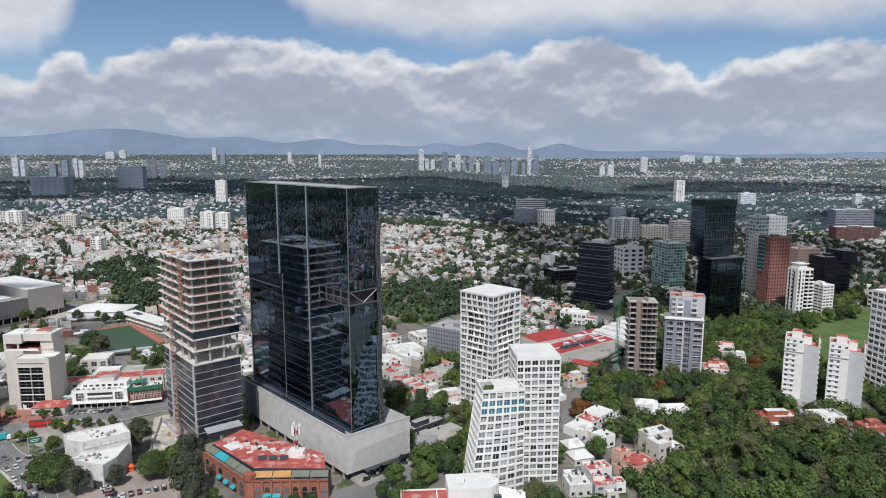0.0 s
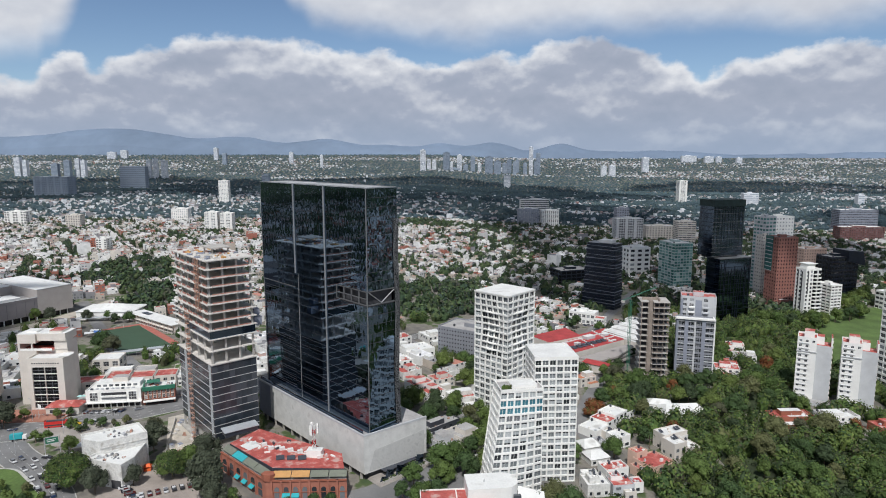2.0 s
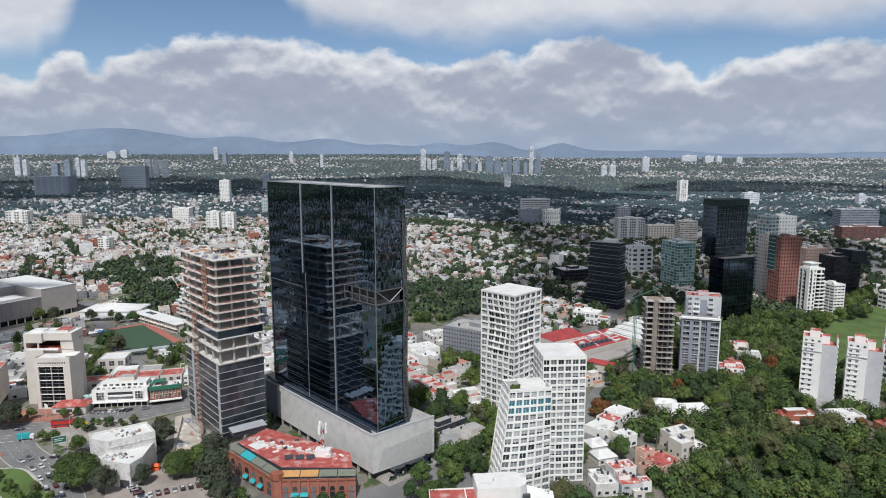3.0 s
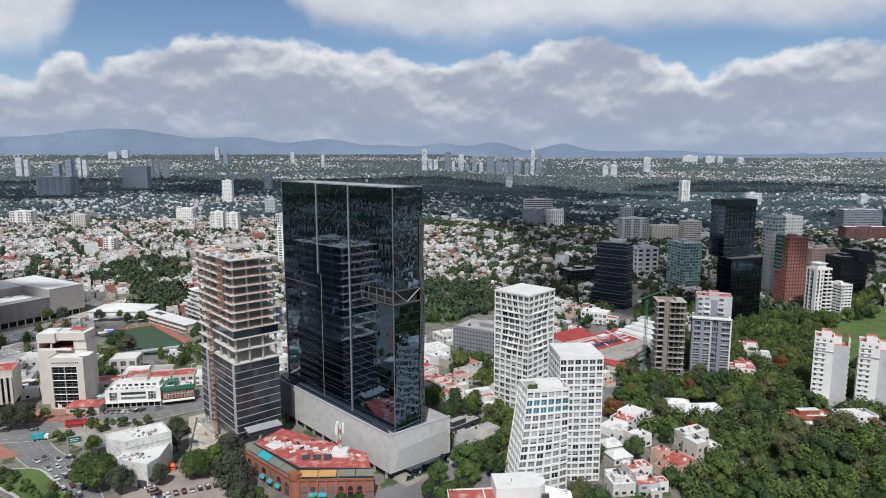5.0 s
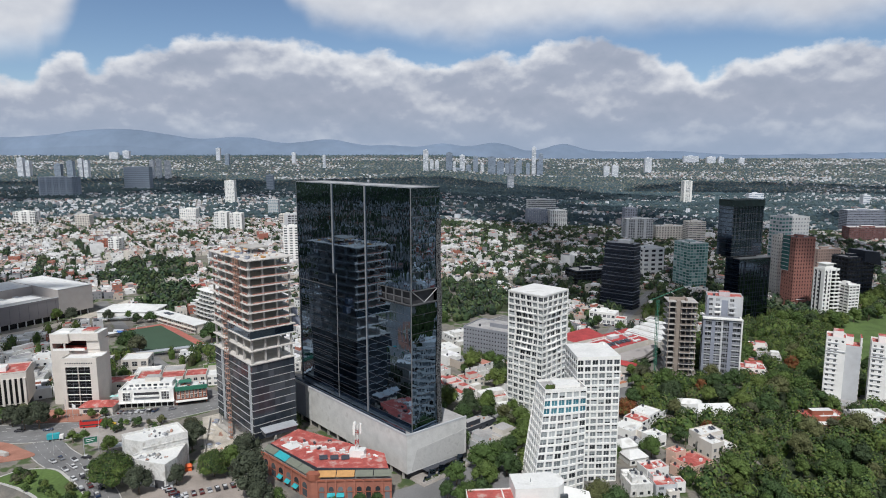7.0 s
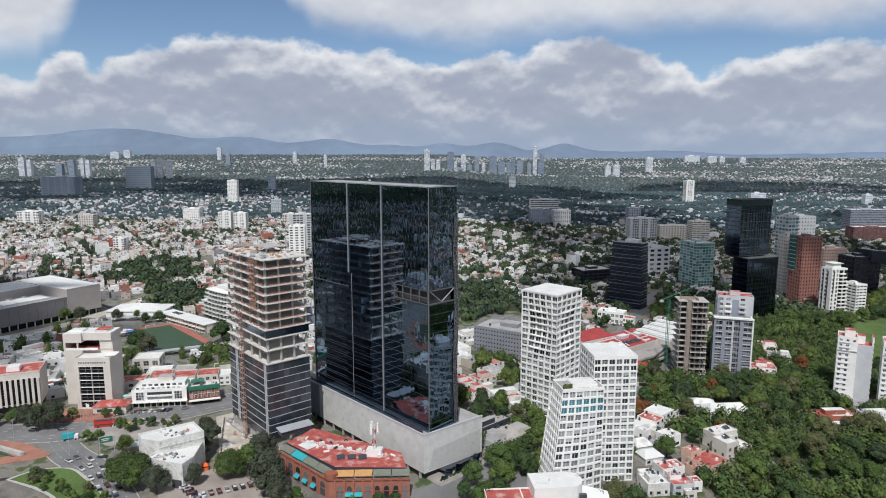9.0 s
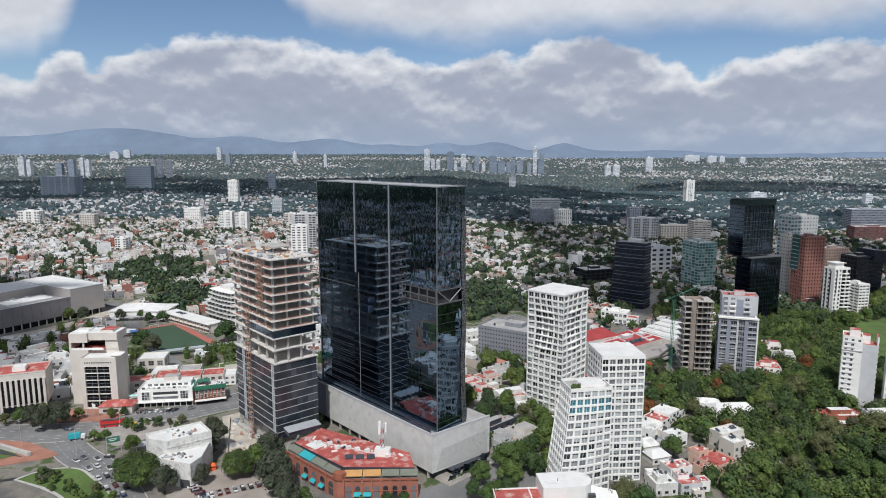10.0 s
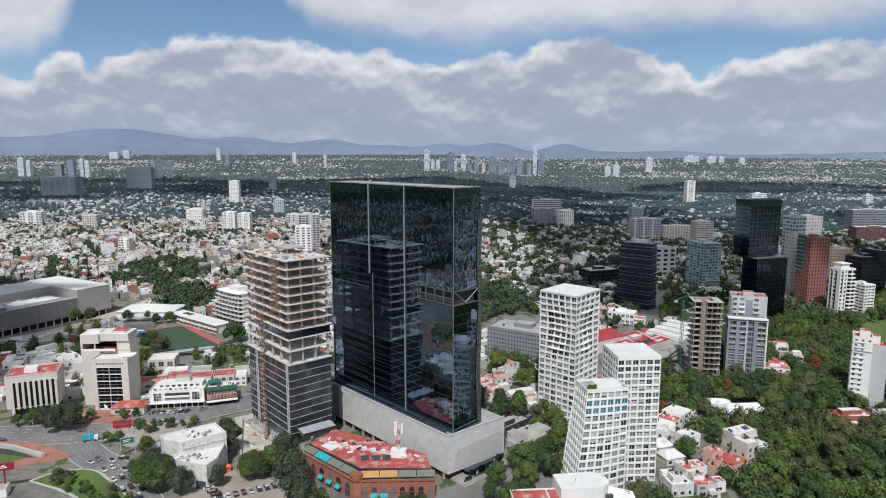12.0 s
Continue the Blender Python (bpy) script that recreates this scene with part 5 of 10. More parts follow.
def right_side():
    # dark tower of two volumes
    t = thing("office_tower", 267.6, 571.2, -20, 20, "dark glass office tower of two shifted volumes", "office tower")
    for nm, (x0, y0, x1, y1, z0, z1) in {"lower_volume": (0, 0, 37, 17, 0, 64), "upper_volume": (-5, 6, 31, 24, 66, 117), "neck": (-2, 8, 28, 22, 64, 66)}.items():
        part(nm, Mesh().box(x0 + 0.2, y0 + 0.2, z0, x1 - 0.2, y1 - 0.2, z1, 0), M["navy"], t, "dark floors behind smoked glass")
        if nm == "neck":
            continue
        n = int((z1 - z0) / 3.9)
        h = (z1 - z0) / n
        for k in range(n):
            for face, run, cnt in (("f", x1 - x0, 7), ("l", y1 - y0, 4)):
                w = run / cnt
                sheet = Mesh()
                sheet.box(0.1, -0.08, 0.25, cnt * w - 0.1, 0.08, h - 0.25)
                key = ("dk2", nm, face)
                if key not in SHARED:
                    SHARED[key] = sheet.mesh("glass_band", M["dark_glass"])
                part("glass_band", SHARED[key], None, t, m=pose(x0, y0, z0 + k * h) if face == "f" else pose(x0, y0, z0 + k * h, 0, 0, 90))
            if nm == "upper_volume":
                part("slab_edge", Mesh().box(x0 - 0.8, y0 - 0.3, z0 + k * h - 0.1, x0 + (9 if k % 2 else 34), y0, z0 + k * h + 0.1), M["dark_steel"], t)
        part("roof_edge", Mesh().box(x0 - 0.3, y0 - 0.3, z1, x1 + 0.3, y1 + 0.3, z1 + 0.6), M["dark_steel"] if nm == "lower_volume" else M["net_green"], t)
    rv = random.Random(17)
    for k in range(12):
        x, a = -4.6 + k * 3.0 + 2 * rv.random(), rv.random()
        part("fin", Mesh().box(x, 5.5, 67 + 14 * a, x + 0.22, 5.9, 117 - 6 * rv.random()), M["net_green"], t)
        part("fin", Mesh().box(x + 5.5, -0.5, 2 + 20 * a, x + 5.7, -0.1, 64 - 12 * rv.random()), M["navy"], t)
    part("safety_net", Mesh().box(-5.3, 5.4, 112, 31.3, 24.3, 117.8), M["net_green"], t, "dark green netting round the top floor")
    # banded black tower
    t = thing("office_tower", 180.2, 603, -11, 50, "black banded glass office tower, wider at its foot", "office tower")
    n, zt = 22, 64.5
    rnd = random.Random(5)
    for k in range(n):
        h = zt / n
        f = 1 + 0.16 * (1 - k / n) + 0.02 * math.sin(k * 1.7)
        W, D = 15 * f, 30.0 * f
        ox, oy = -0.8 * (f - 1) * 10, -0.8 * (f - 1) * 10
        tilt = 0.55 * math.sin(k * 2.1)
        st = part("storey", Mesh().hexa([(ox, oy, k * h), (ox + W, oy, k * h + tilt), (ox + W, oy + D, k * h), (ox, oy + D, k * h - tilt), (ox, oy, (k + 1) * h - 0.5), (ox + W, oy, (k + 1) * h - 0.5 + tilt), (ox + W, oy + D, (k + 1) * h - 0.5), (ox, oy + D, (k + 1) * h - 0.5 - tilt)]), M["navy"], t)
        part("slab_edge", Mesh().hexa([(ox - 0.3, oy - 0.3, (k + 1) * h - 0.5), (ox + W + 0.3, oy - 0.3, (k + 1) * h - 0.5 + tilt), (ox + W + 0.3, oy + D, (k + 1) * h - 0.5), (ox - 0.3, oy + D, (k + 1) * h - 0.5 - tilt), (ox - 0.3, oy - 0.3, (k + 1) * h - 0.3), (ox + W + 0.3, oy - 0.3, (k + 1) * h - 0.3 + tilt), (ox + W + 0.3, oy + D, (k + 1) * h - 0.3), (ox - 0.3, oy + D, (k + 1) * h - 0.3 - tilt)]), M["grey_paint"] if k % 3 else M["navy"], st)
    part("penthouse", Mesh().box(2, 5, zt, 11, 18, zt + 3), M["lightgrey"], t)
    block("office_building", 150, 715, 20, 40, 26, 6, "low black glass office block with a flat roof", "office building", "navy", "pane_black", (6, 4), 4, 0.85, 0.7, 0.2, "grey_roof")
    # green glass tower
    block("office_tower", 281.6, 722, 14, 23.5, 32, 37, "pale tower with green glass facades", "office tower", "teal_render", "green_glass", (6, 5), 16, 0.88, 0.74, 0.25, "white_roof")
    # red-orange brick tower with a green glass strip
    t = block("apartment_tower", 361, 648, 8, 22, 19, 53.5, "orange brick apartment tower with punched windows", "apartment tower", "rose_brick", "pane_black", (7, 5), 20, 0.42, 0.50, 0.4, "grey_roof")
    part("glass_bay", Mesh().box(-0.8, 8.5, 38, 0.4, 19.4, 74.5).box(-0.8, 19, 38, 5, 19.8, 74.5), M["green_glass"], t, "green glass corner bay")
    for k in range(9):
        part("slab_edge", Mesh().box(-1.0, 8.4, 38 + k * 4.1, -0.8, 19.5, 38.5 + k * 4.1), M["lightgrey"], t)
    part("entrance", Mesh().box(4, -3, 0, 14, 0, 9, 0, 1), [M["rose_brick"], M["grey_roof"]], t)
    # cream and teal tower behind it
    block("apartment_tower", 373, 700, 16, 14, 18, 70, "tall tower with pale frame and teal glass bands", "apartment tower", "lightgrey", "green_glass", (3, 4), 22, 0.8, 0.55, 0.3, faces="front left", join=True)
    block("apartment_tower", 389, 722, 6, 29, 16, 68, "tall white apartment slab with square windows", "apartment tower", "white", "pane_pale", (8, 4), 22, 0.45, 0.4, 0.3, join=True)
    block("apartment_tower", 366, 690, 8, 12, 12, 50, "cream apartment slab with narrow windows", "apartment tower", "cream", "pane", (5, 3), 18, 0.4, 0.4, 0.3, join=True)
    # white block with curved balconies
    t = block("apartment_building", 367, 605, 14, 18, 13, 28, "white apartment block with stepped curved balconies", "apartment building", "white", "pane_dark", (4, 3), 12, 0.5, 0.62, 0.4, faces="front left", skip=lambda i, j: i > 1)
    for k in range(11):
        z = 6 + k * 3.7
        reach = 18.4 + (0.9 if k < 8 else -1.5 * (k - 8))
        pts = [(8.6, 0), (8.6, -1.2)] + [(8.6 + (reach - 8.6) * (0.5 - 0.5 * math.cos(a * math.pi / 8)), -1.2 - 2.0 * math.sin(a * math.pi / 8)) for a in range(1, 8)] + [(reach, -1.2), (reach, 0)]
        part("balcony", Mesh().prism(pts, z, z + 1.0), M["white"], t)
    part("glazing", Mesh().box(8.8, -0.3, 5, 17.6, 0.0, 47), M["pane_black"], t, "dark glazing behind the balconies")
    part("glazing", Mesh().box(2.2, -0.12, 24, 3.4, 0.0, 46).box(-0.12, 4.0, 8, 0.0, 5.4, 46).box(-0.12, 9.2, 8, 0.0, 10.4, 46), M["pane_dark"], t, "dark upright window strips")
    part("fin", Mesh().box(12.6, -1.5, 5, 13.2, 0, 48.5), M["white"], t, "white upright fin")
    part("penthouse", Mesh().box(2, 2, 48.5, 12, 11, 50.6, 0, 1).box(4, 3, 50.6, 13, 12, 53.2, 0, 1).box(2.5, 1.5, 53.2, 14.5, 13, 53.7, 0, 1), [M["white"], M["white_roof"]], t, "stepped white penthouse with an oversailing roof")
    t = block("apartment_building", 401, 618, 14, 13, 18, 9.5, "white apartment block with ribbon balconies", "apartment building", "white", "pane_dark", (3, 3), 10, 0.94, 0.5, 0.9)
    # dark buildings by the park
    t = block("office_building", 444, 690, 14, 36, 22, 26, "dark glass office building with a sloping top", "office building", "navy", "pane_black", (9, 5), 10, 0.8, 0.6, 0.2, "grey_roof")
    part("sloping_top", Mesh().hexa([(20, -2, 44), (44, -2, 38), (44, 20, 38), (20, 20, 44), (20, -2, 56), (40, -2, 54), (40, 20, 54), (20, 20, 56)]), M["navy"], t, "dark sloping metal top")
    block("apartment_building", 464, 780, 10, 32, 18, 22, "faded beige pink apartment building", "apartment building", "pink", "pane", (9, 4), 12, 0.4, 0.4, 0.25)
    block("office_building", 478, 640, 10, 40, 20, -4, "low white office building with ribbon windows", "office building", "white", "pane_dark", (6, 4), 4, 0.9, 0.5, 0.4)
    # grey and white apartments with a red roof
    t = block("apartment_building", 179.3, 428.5, -18, 22.6, 14, 41.5, "white and grey apartment building with a red roof", "apartment building", "lightgrey", "pane_dark", (5, 3), 15, 0.6, 0.5, 0.5, "red_roof", faces="front left right", skip=lambda i, j: i in (2, 4))
    part("stripe", Mesh().box(9.2, -0.25, 0, 13.4, 0.1, 51.5).box(-0.15, -0.2, 0, 1.4, 0.1, 52), M["grey_paint"], t, "grey painted wall strip")
    for k in range(13):
        part("balcony", Mesh().box(13.8, -1.6, 3 + k * 3.6, 18.0, 0, 4.0 + k * 3.6), M["lightgrey"], t)
        part("balcony", Mesh().box(4.8, -1.6, 3 + k * 3.6, 8.8, 0, 4.0 + k * 3.6), M["white"], t)
    t = block("apartment_building", 171.5, 414.5, -18, 24, 12, 28.5, "lower grey apartment wing with dark loggias and grey piers", "apartment building", "mid_grey", "pane", (8, 3), 11, 0.86, 0.66, 0.9, "white_roof", extras=False)
    for x0, x1, col in ((0, 1.4, "grey_paint"), (5.2, 7.6, "grey_paint"), (11.2, 12.4, "lightgrey"), (16.0, 18.4, "grey_paint")):
        part("pier", Mesh().box(x0, -0.5, 0, x1, 0, 41.5), M[col], t)
    for k in range(11):
        part("balustrade", Mesh().box(1.4, -0.35, 0.9 + k * 3.86, 5.2, 0, 1.5 + k * 3.86).box(7.6, -0.35, 0.9 + k * 3.86, 11.2, 0, 1.5 + k * 3.86).box(18.4, -0.35, 0.9 + k * 3.86, 23.6, 0, 1.5 + k * 3.86), M["lightgrey"], t)
    part("cornice", Mesh().box(-0.4, -1.4, 41.2, 24.4, 0.2, 42.2), M["white"], t)
    part("party_wall", Mesh().box(23.6, -0.6, 0, 24.4, 12.2, 41), M["white"], t)
    # unfinished brown building with open floors
    t = thing("unfinished_building", 144.5, 405, -10, -8, "bare brown concrete apartment building with open floors", "building shell")
    n, hh = 14, 53.0
    for k in range(n + 1):
        z = k * hh / n
        fs = part("floor_slab", Mesh().box(-0.6, 0, z, 4.8, 15, z + 0.4).box(7.6, -1, z, 18.0, 15, z + 0.4).box(4.8, 2, z, 7.6, 15, z + 0.4), M["concrete"], t)
        if k < n:
            # near-black sheet painting the shade inside the open floor
            part("back_wall", Mesh().box(0.8, 4.2, z + 0.4, 17.2, 4.6, z + hh / n), M["dark"], fs)
            part("parapet", Mesh().box(8.2, -0.9, z + 0.4, 12.6 + 1.2 * (k % 4), -0.7, z + 1.1), M["brown_concrete" if k % 3 else "dark"], fs)
            for x in (0.1, 4.2, 7.8, 10.9, 14.2, 17.3):
                part("column", SHARED.setdefault(("bcol",), Mesh().box(0, 0, 0, 0.55, 0.7, hh / n - 0.45).mesh("column", M["brown_concrete"])), None, fs, m=Matrix.Translation((x, 0.1, z + 0.45)))
    part("stair_shaft", Mesh().box(5.0, 0.4, 0, 7.4, 6, hh + 1), M["brown_concrete"], t, "grey brown stair shaft")
    part("roof_wall", Mesh().box(1, 6, hh + 0.4, 12, 7, hh + 2.2).box(11, 2, hh + 0.4, 12, 12, hh + 2), M["brown_concrete"], t)
    # tower crane beside it, green
    t = thing("tower_crane", 138, 408, None, 20, "slim green tower crane with a short jib", "crane")
    mb = Mesh()
    for k in range(24):
        z = k * 2.2
        for a, b in (((-0.7, -0.7), (0.7, -0.7)), ((0.7, -0.7), (0.7, 0.7)), ((0.7, 0.7), (-0.7, 0.7)), ((-0.7, 0.7), (-0.7, -0.7))):
            mb.tube((*a, z), (*b, z + 2.2), 0.07, n=4)
    for a in ((-0.7, -0.7), (0.7, -0.7), (0.7, 0.7), (-0.7, 0.7)):
        mb.tube((*a, 0), (*a, 53), 0.13, n=4)
    part("mast", mb, M["green_paint"], t)
    jib = Mesh()
    for dy in (-0.5, 0.5):
        jib.tube((-6, dy, 53), (20, dy, 60), 0.12, n=4)
    for k in range(14):
        jib.tube((-6 + k * 1.85, -0.5 if k % 2 else 0.5, 53 + k * 0.5), (-4.1 + k * 1.85, 0.5 if k % 2 else -0.5, 53.5 + k * 0.5), 0.07, n=4)
    part("jib", jib, M["green_paint"], t)
    part("counterweight", Mesh().box(-7, -0.8, 51.5, -5, 0.8, 53), M["concrete"], t)
    # twin white towers at the park
    for x, y in ((244.8, 377.5), (267.2, 368.5)):
        t = thing("apartment_tower", x, y, ground_z(x, y) - 1, -31, "slim white apartment tower with a grey side and red roof terrace", "apartment tower", "twin towers")
        H = 41.5
        mb = Mesh()
        facade(t, mb, flat((-10.5, 0, 0), (1, 0), 10.5, H), 3, 13, 0.40, 0.42, 0.35, M["pane"], skip=lambda i, j: i == 2 and j < 12)
        facade(t, mb, flat((-10.5, 13, 0), (0, -1), 13, H), 2, 13, 0.4, 0.42, 0.35, M["pane"], skip=lambda i, j: i == 0)
        mb.box(-10.1, 0.4, 0, 0, 13, H - 0.05, 0)
        roof_with_parapet(mb, -10.5, 0, 0, 13, H, 1.0, 0.3)
        part("wall", mb, [M["white"], M["red_roof"]], t)
        part("side_wing", Mesh().box(0, 3, 0, 8.4, 13, H - 4, 0, 1), [M["lightgrey"], M["red_roof"]], t, "grey painted blind side wing")
        for k in range(12):
            part("balcony", Mesh().box(8.4, 6.4, 2.5 + k * 3.3, 8.9, 10.5, 3.4 + k * 3.3), M["cream"], t)
            part("sill", Mesh().box(-9.8, -0.5, 2.0 + k * 3.3, -3.9, 0.0, 2.25 + k * 3.3), M["lightgrey"], t)
        part("cornice", Mesh().box(-10.9, -0.5, H - 8.4, 0.3, 0.0, H - 7.9), M["lightgrey"], t)
        part("penthouse", Mesh().box(-7, 3, H, -1.5, 10, H + 4.2, 0, 1).box(0, 5, H - 4, 4, 12, H + 1, 0, 1).box(7.6, 3, H - 4, 8.4, 13, H + 1.5, 0, 1), [M["white"], M["red_roof"]], t)
        part("garage", Mesh().box(-12, -6, 0, 9, 0, 3.2, 0, 1), [M["lightgrey"], M["grey_roof"]], t)
    block("apartment_tower", 309, 392, 10, 30, 18, 50, "white apartment tower with dark ribbon windows", "apartment tower", "white", "pane_dark", (2, 4), 17, 0.86, 0.62, 0.6, faces="front left")
    # grey office with rows of small windows
    block("office_building", 10.6, 433.4, -32, 44, 26, 18.6, "grey office building with rows of small dark windows", "office building", "mid_grey", "pane_black", (20, 8), 7, 0.45, 0.36, 0.3, "grey_roof", faces="front left", join=True)
    # red-roofed market hall with ramps
    hx, hy = 110, 450
    t = thing("market_hall", hx, hy, -7, 0, "sprawling cream hall with deep red flat roofs and ramps", "hall")

    def plan(*pts):
        return [(x - hx, y - hy) for x, y in pts]
    hall = part("hall", Mesh().prism(plan((91.7, 447), (119.2, 464), (111.3, 487.8), (80.7, 464)), 0, 10, 0, 1), [M["cream"], M["deep_red"]], t)
    part("annex", Mesh().prism(plan((104, 425), (150, 459), (143, 490), (120, 473), (97, 443)), 0, 8.8, 0, 1), [M["cream"], M["deep_red"]], t)
    for x, y, rz, w, d, h in ((124, 462, 36, 9, 5, 2.2), (112, 446, 36, 4, 3, 1.6), (138, 470, 36, 5, 4, 1.5), (140, 455, 36, 7, 2, 0.8)):
        part("roof_box", Mesh().box(-w / 2, -d / 2, 0, w / 2, d / 2, h, 0, 1), [M["lightgrey"], M["white_roof"]], t, m=pose(x - hx, y - hy, 8.8, 0, 0, rz))
    for k in range(7):
        part("roof_panel", SHARED.setdefault("hall_panel", Mesh().hexa([(-2, -2.2, 0.2), (2, -2.2, 0.2), (2, 2.2, 1.1), (-2, 2.2, 1.1), (-2, -2.2, 0.35), (2, -2.2, 0.35), (2, 2.2, 1.25), (-2, 2.2, 1.25)]).mesh("roof_panel", M["dark_panel"])), None, t, m=pose(108 + k * 4.2 - hx, 437 + k * 3.0 - hy, 8.8, 0, 0, 36))
    for k, (x0, y0, x1, y1) in enumerate(((100, 434, 144, 466), (97, 445, 140, 477), (123, 441, 114, 470), (139, 452, 131, 482))):
        ln, an = math.hypot(x1 - x0, y1 - y0), math.degrees(math.atan2(y1 - y0, x1 - x0))
        part("roof_rib", Mesh().box(0, -0.35, 0, ln, 0.35, 0.7), M["white_roof"], t, m=pose(x0 - hx, y0 - hy, 8.8, 0, 0, an))
    for k in range(3):
        part("ramp", Mesh().prism(plan((108 + k * 5, 421.5 - k * 0.8), (153 - k * 2, 455 - k * 3), (154 - k * 2, 449 - k * 5), (136 - k * 3, 425 - k), (122, 415.5 - k * 0.6)), 5.6 - k * 2.6, 6.9 - k * 2.6), M["mall_light"], t, "grey concrete car ramp parapet")
        # solid near-black block that paints the shaded slot under each ramp
        part("ramp_shade", Mesh().prism(plan((112 + k * 5, 423 - k * 0.8), (150 - k * 2, 452 - k * 3), (150 - k * 2, 448 - k * 5), (134 - k * 3, 427 - k)), 3.6 - k * 2.2, 5.5 - k * 2.6), M["dark"], t, "near-black block put in as shade between the ramps")
    t = thing("shop_building", 118, 414, -7, -38, "low shop with a bright red roof beside the hall", "shop building")
    part("wall", Mesh().box(-8, -3.4, 0, 9, 3.4, 5.5), M["cream"], t)
    part("roof", Mesh().hexa([(-8.5, -4, 5.5), (9.5, -4, 5.5), (9.5, 4, 5.5), (-8.5, 4, 5.5), (-7, -0.4, 7.4), (8, -0.4, 7.4), (8, 0.4, 7.4), (-7, 0.4, 7.4)]), M["deep_red"], t)
    t = thing("warehouse", 156.4, 451.7, -9, 0, "low warehouse with white ribbed metal roof", "warehouse")
    a, b, c, d = (Vector((x - 156.4, y - 451.7)) for x, y in ((137.8, 479.7), (156.4, 451.7), (188.2, 499.2), (171.8, 517.3)))
    part("wall", Mesh().prism([tuple(p) for p in (a, b, c, d)], 0, 10.5), M["cream"], t)
    for k in range(20):
        p0, p1, q0, q1 = b.lerp(c, k / 20), b.lerp(c, (k + 0.94) / 20), a.lerp(d, k / 20), a.lerp(d, (k + 0.94) / 20)
        h = 10.6 + 0.9 * math.sin(math.pi * (k % 5) / 4)
        part("roof_sheet", Mesh().hexa([(p.x, p.y, h) for p in (p0, p1, q1, q0)] + [(p.x, p.y, h + 0.3) for p in (p0, p1, q1, q0)]), M["white_roof"], t)
    block("office_building", 126, 548, -28, 23, 13, 1, "white two-storey office villa with flat roofs", "office building", "white", "pane_dark", (6, 3), 2, 0.7, 0.5, 0.4, "white_roof", -9, 0.7, join=False)
    block("office_building", 145, 535, -28, 9, 9, -2, "low white office annex with a flat roof", "office building", "white", "pane_dark", (4, 3), 2, 0.7, 0.5, 0.4, "red_roof", -9, 0.7, extras=False, join=False)


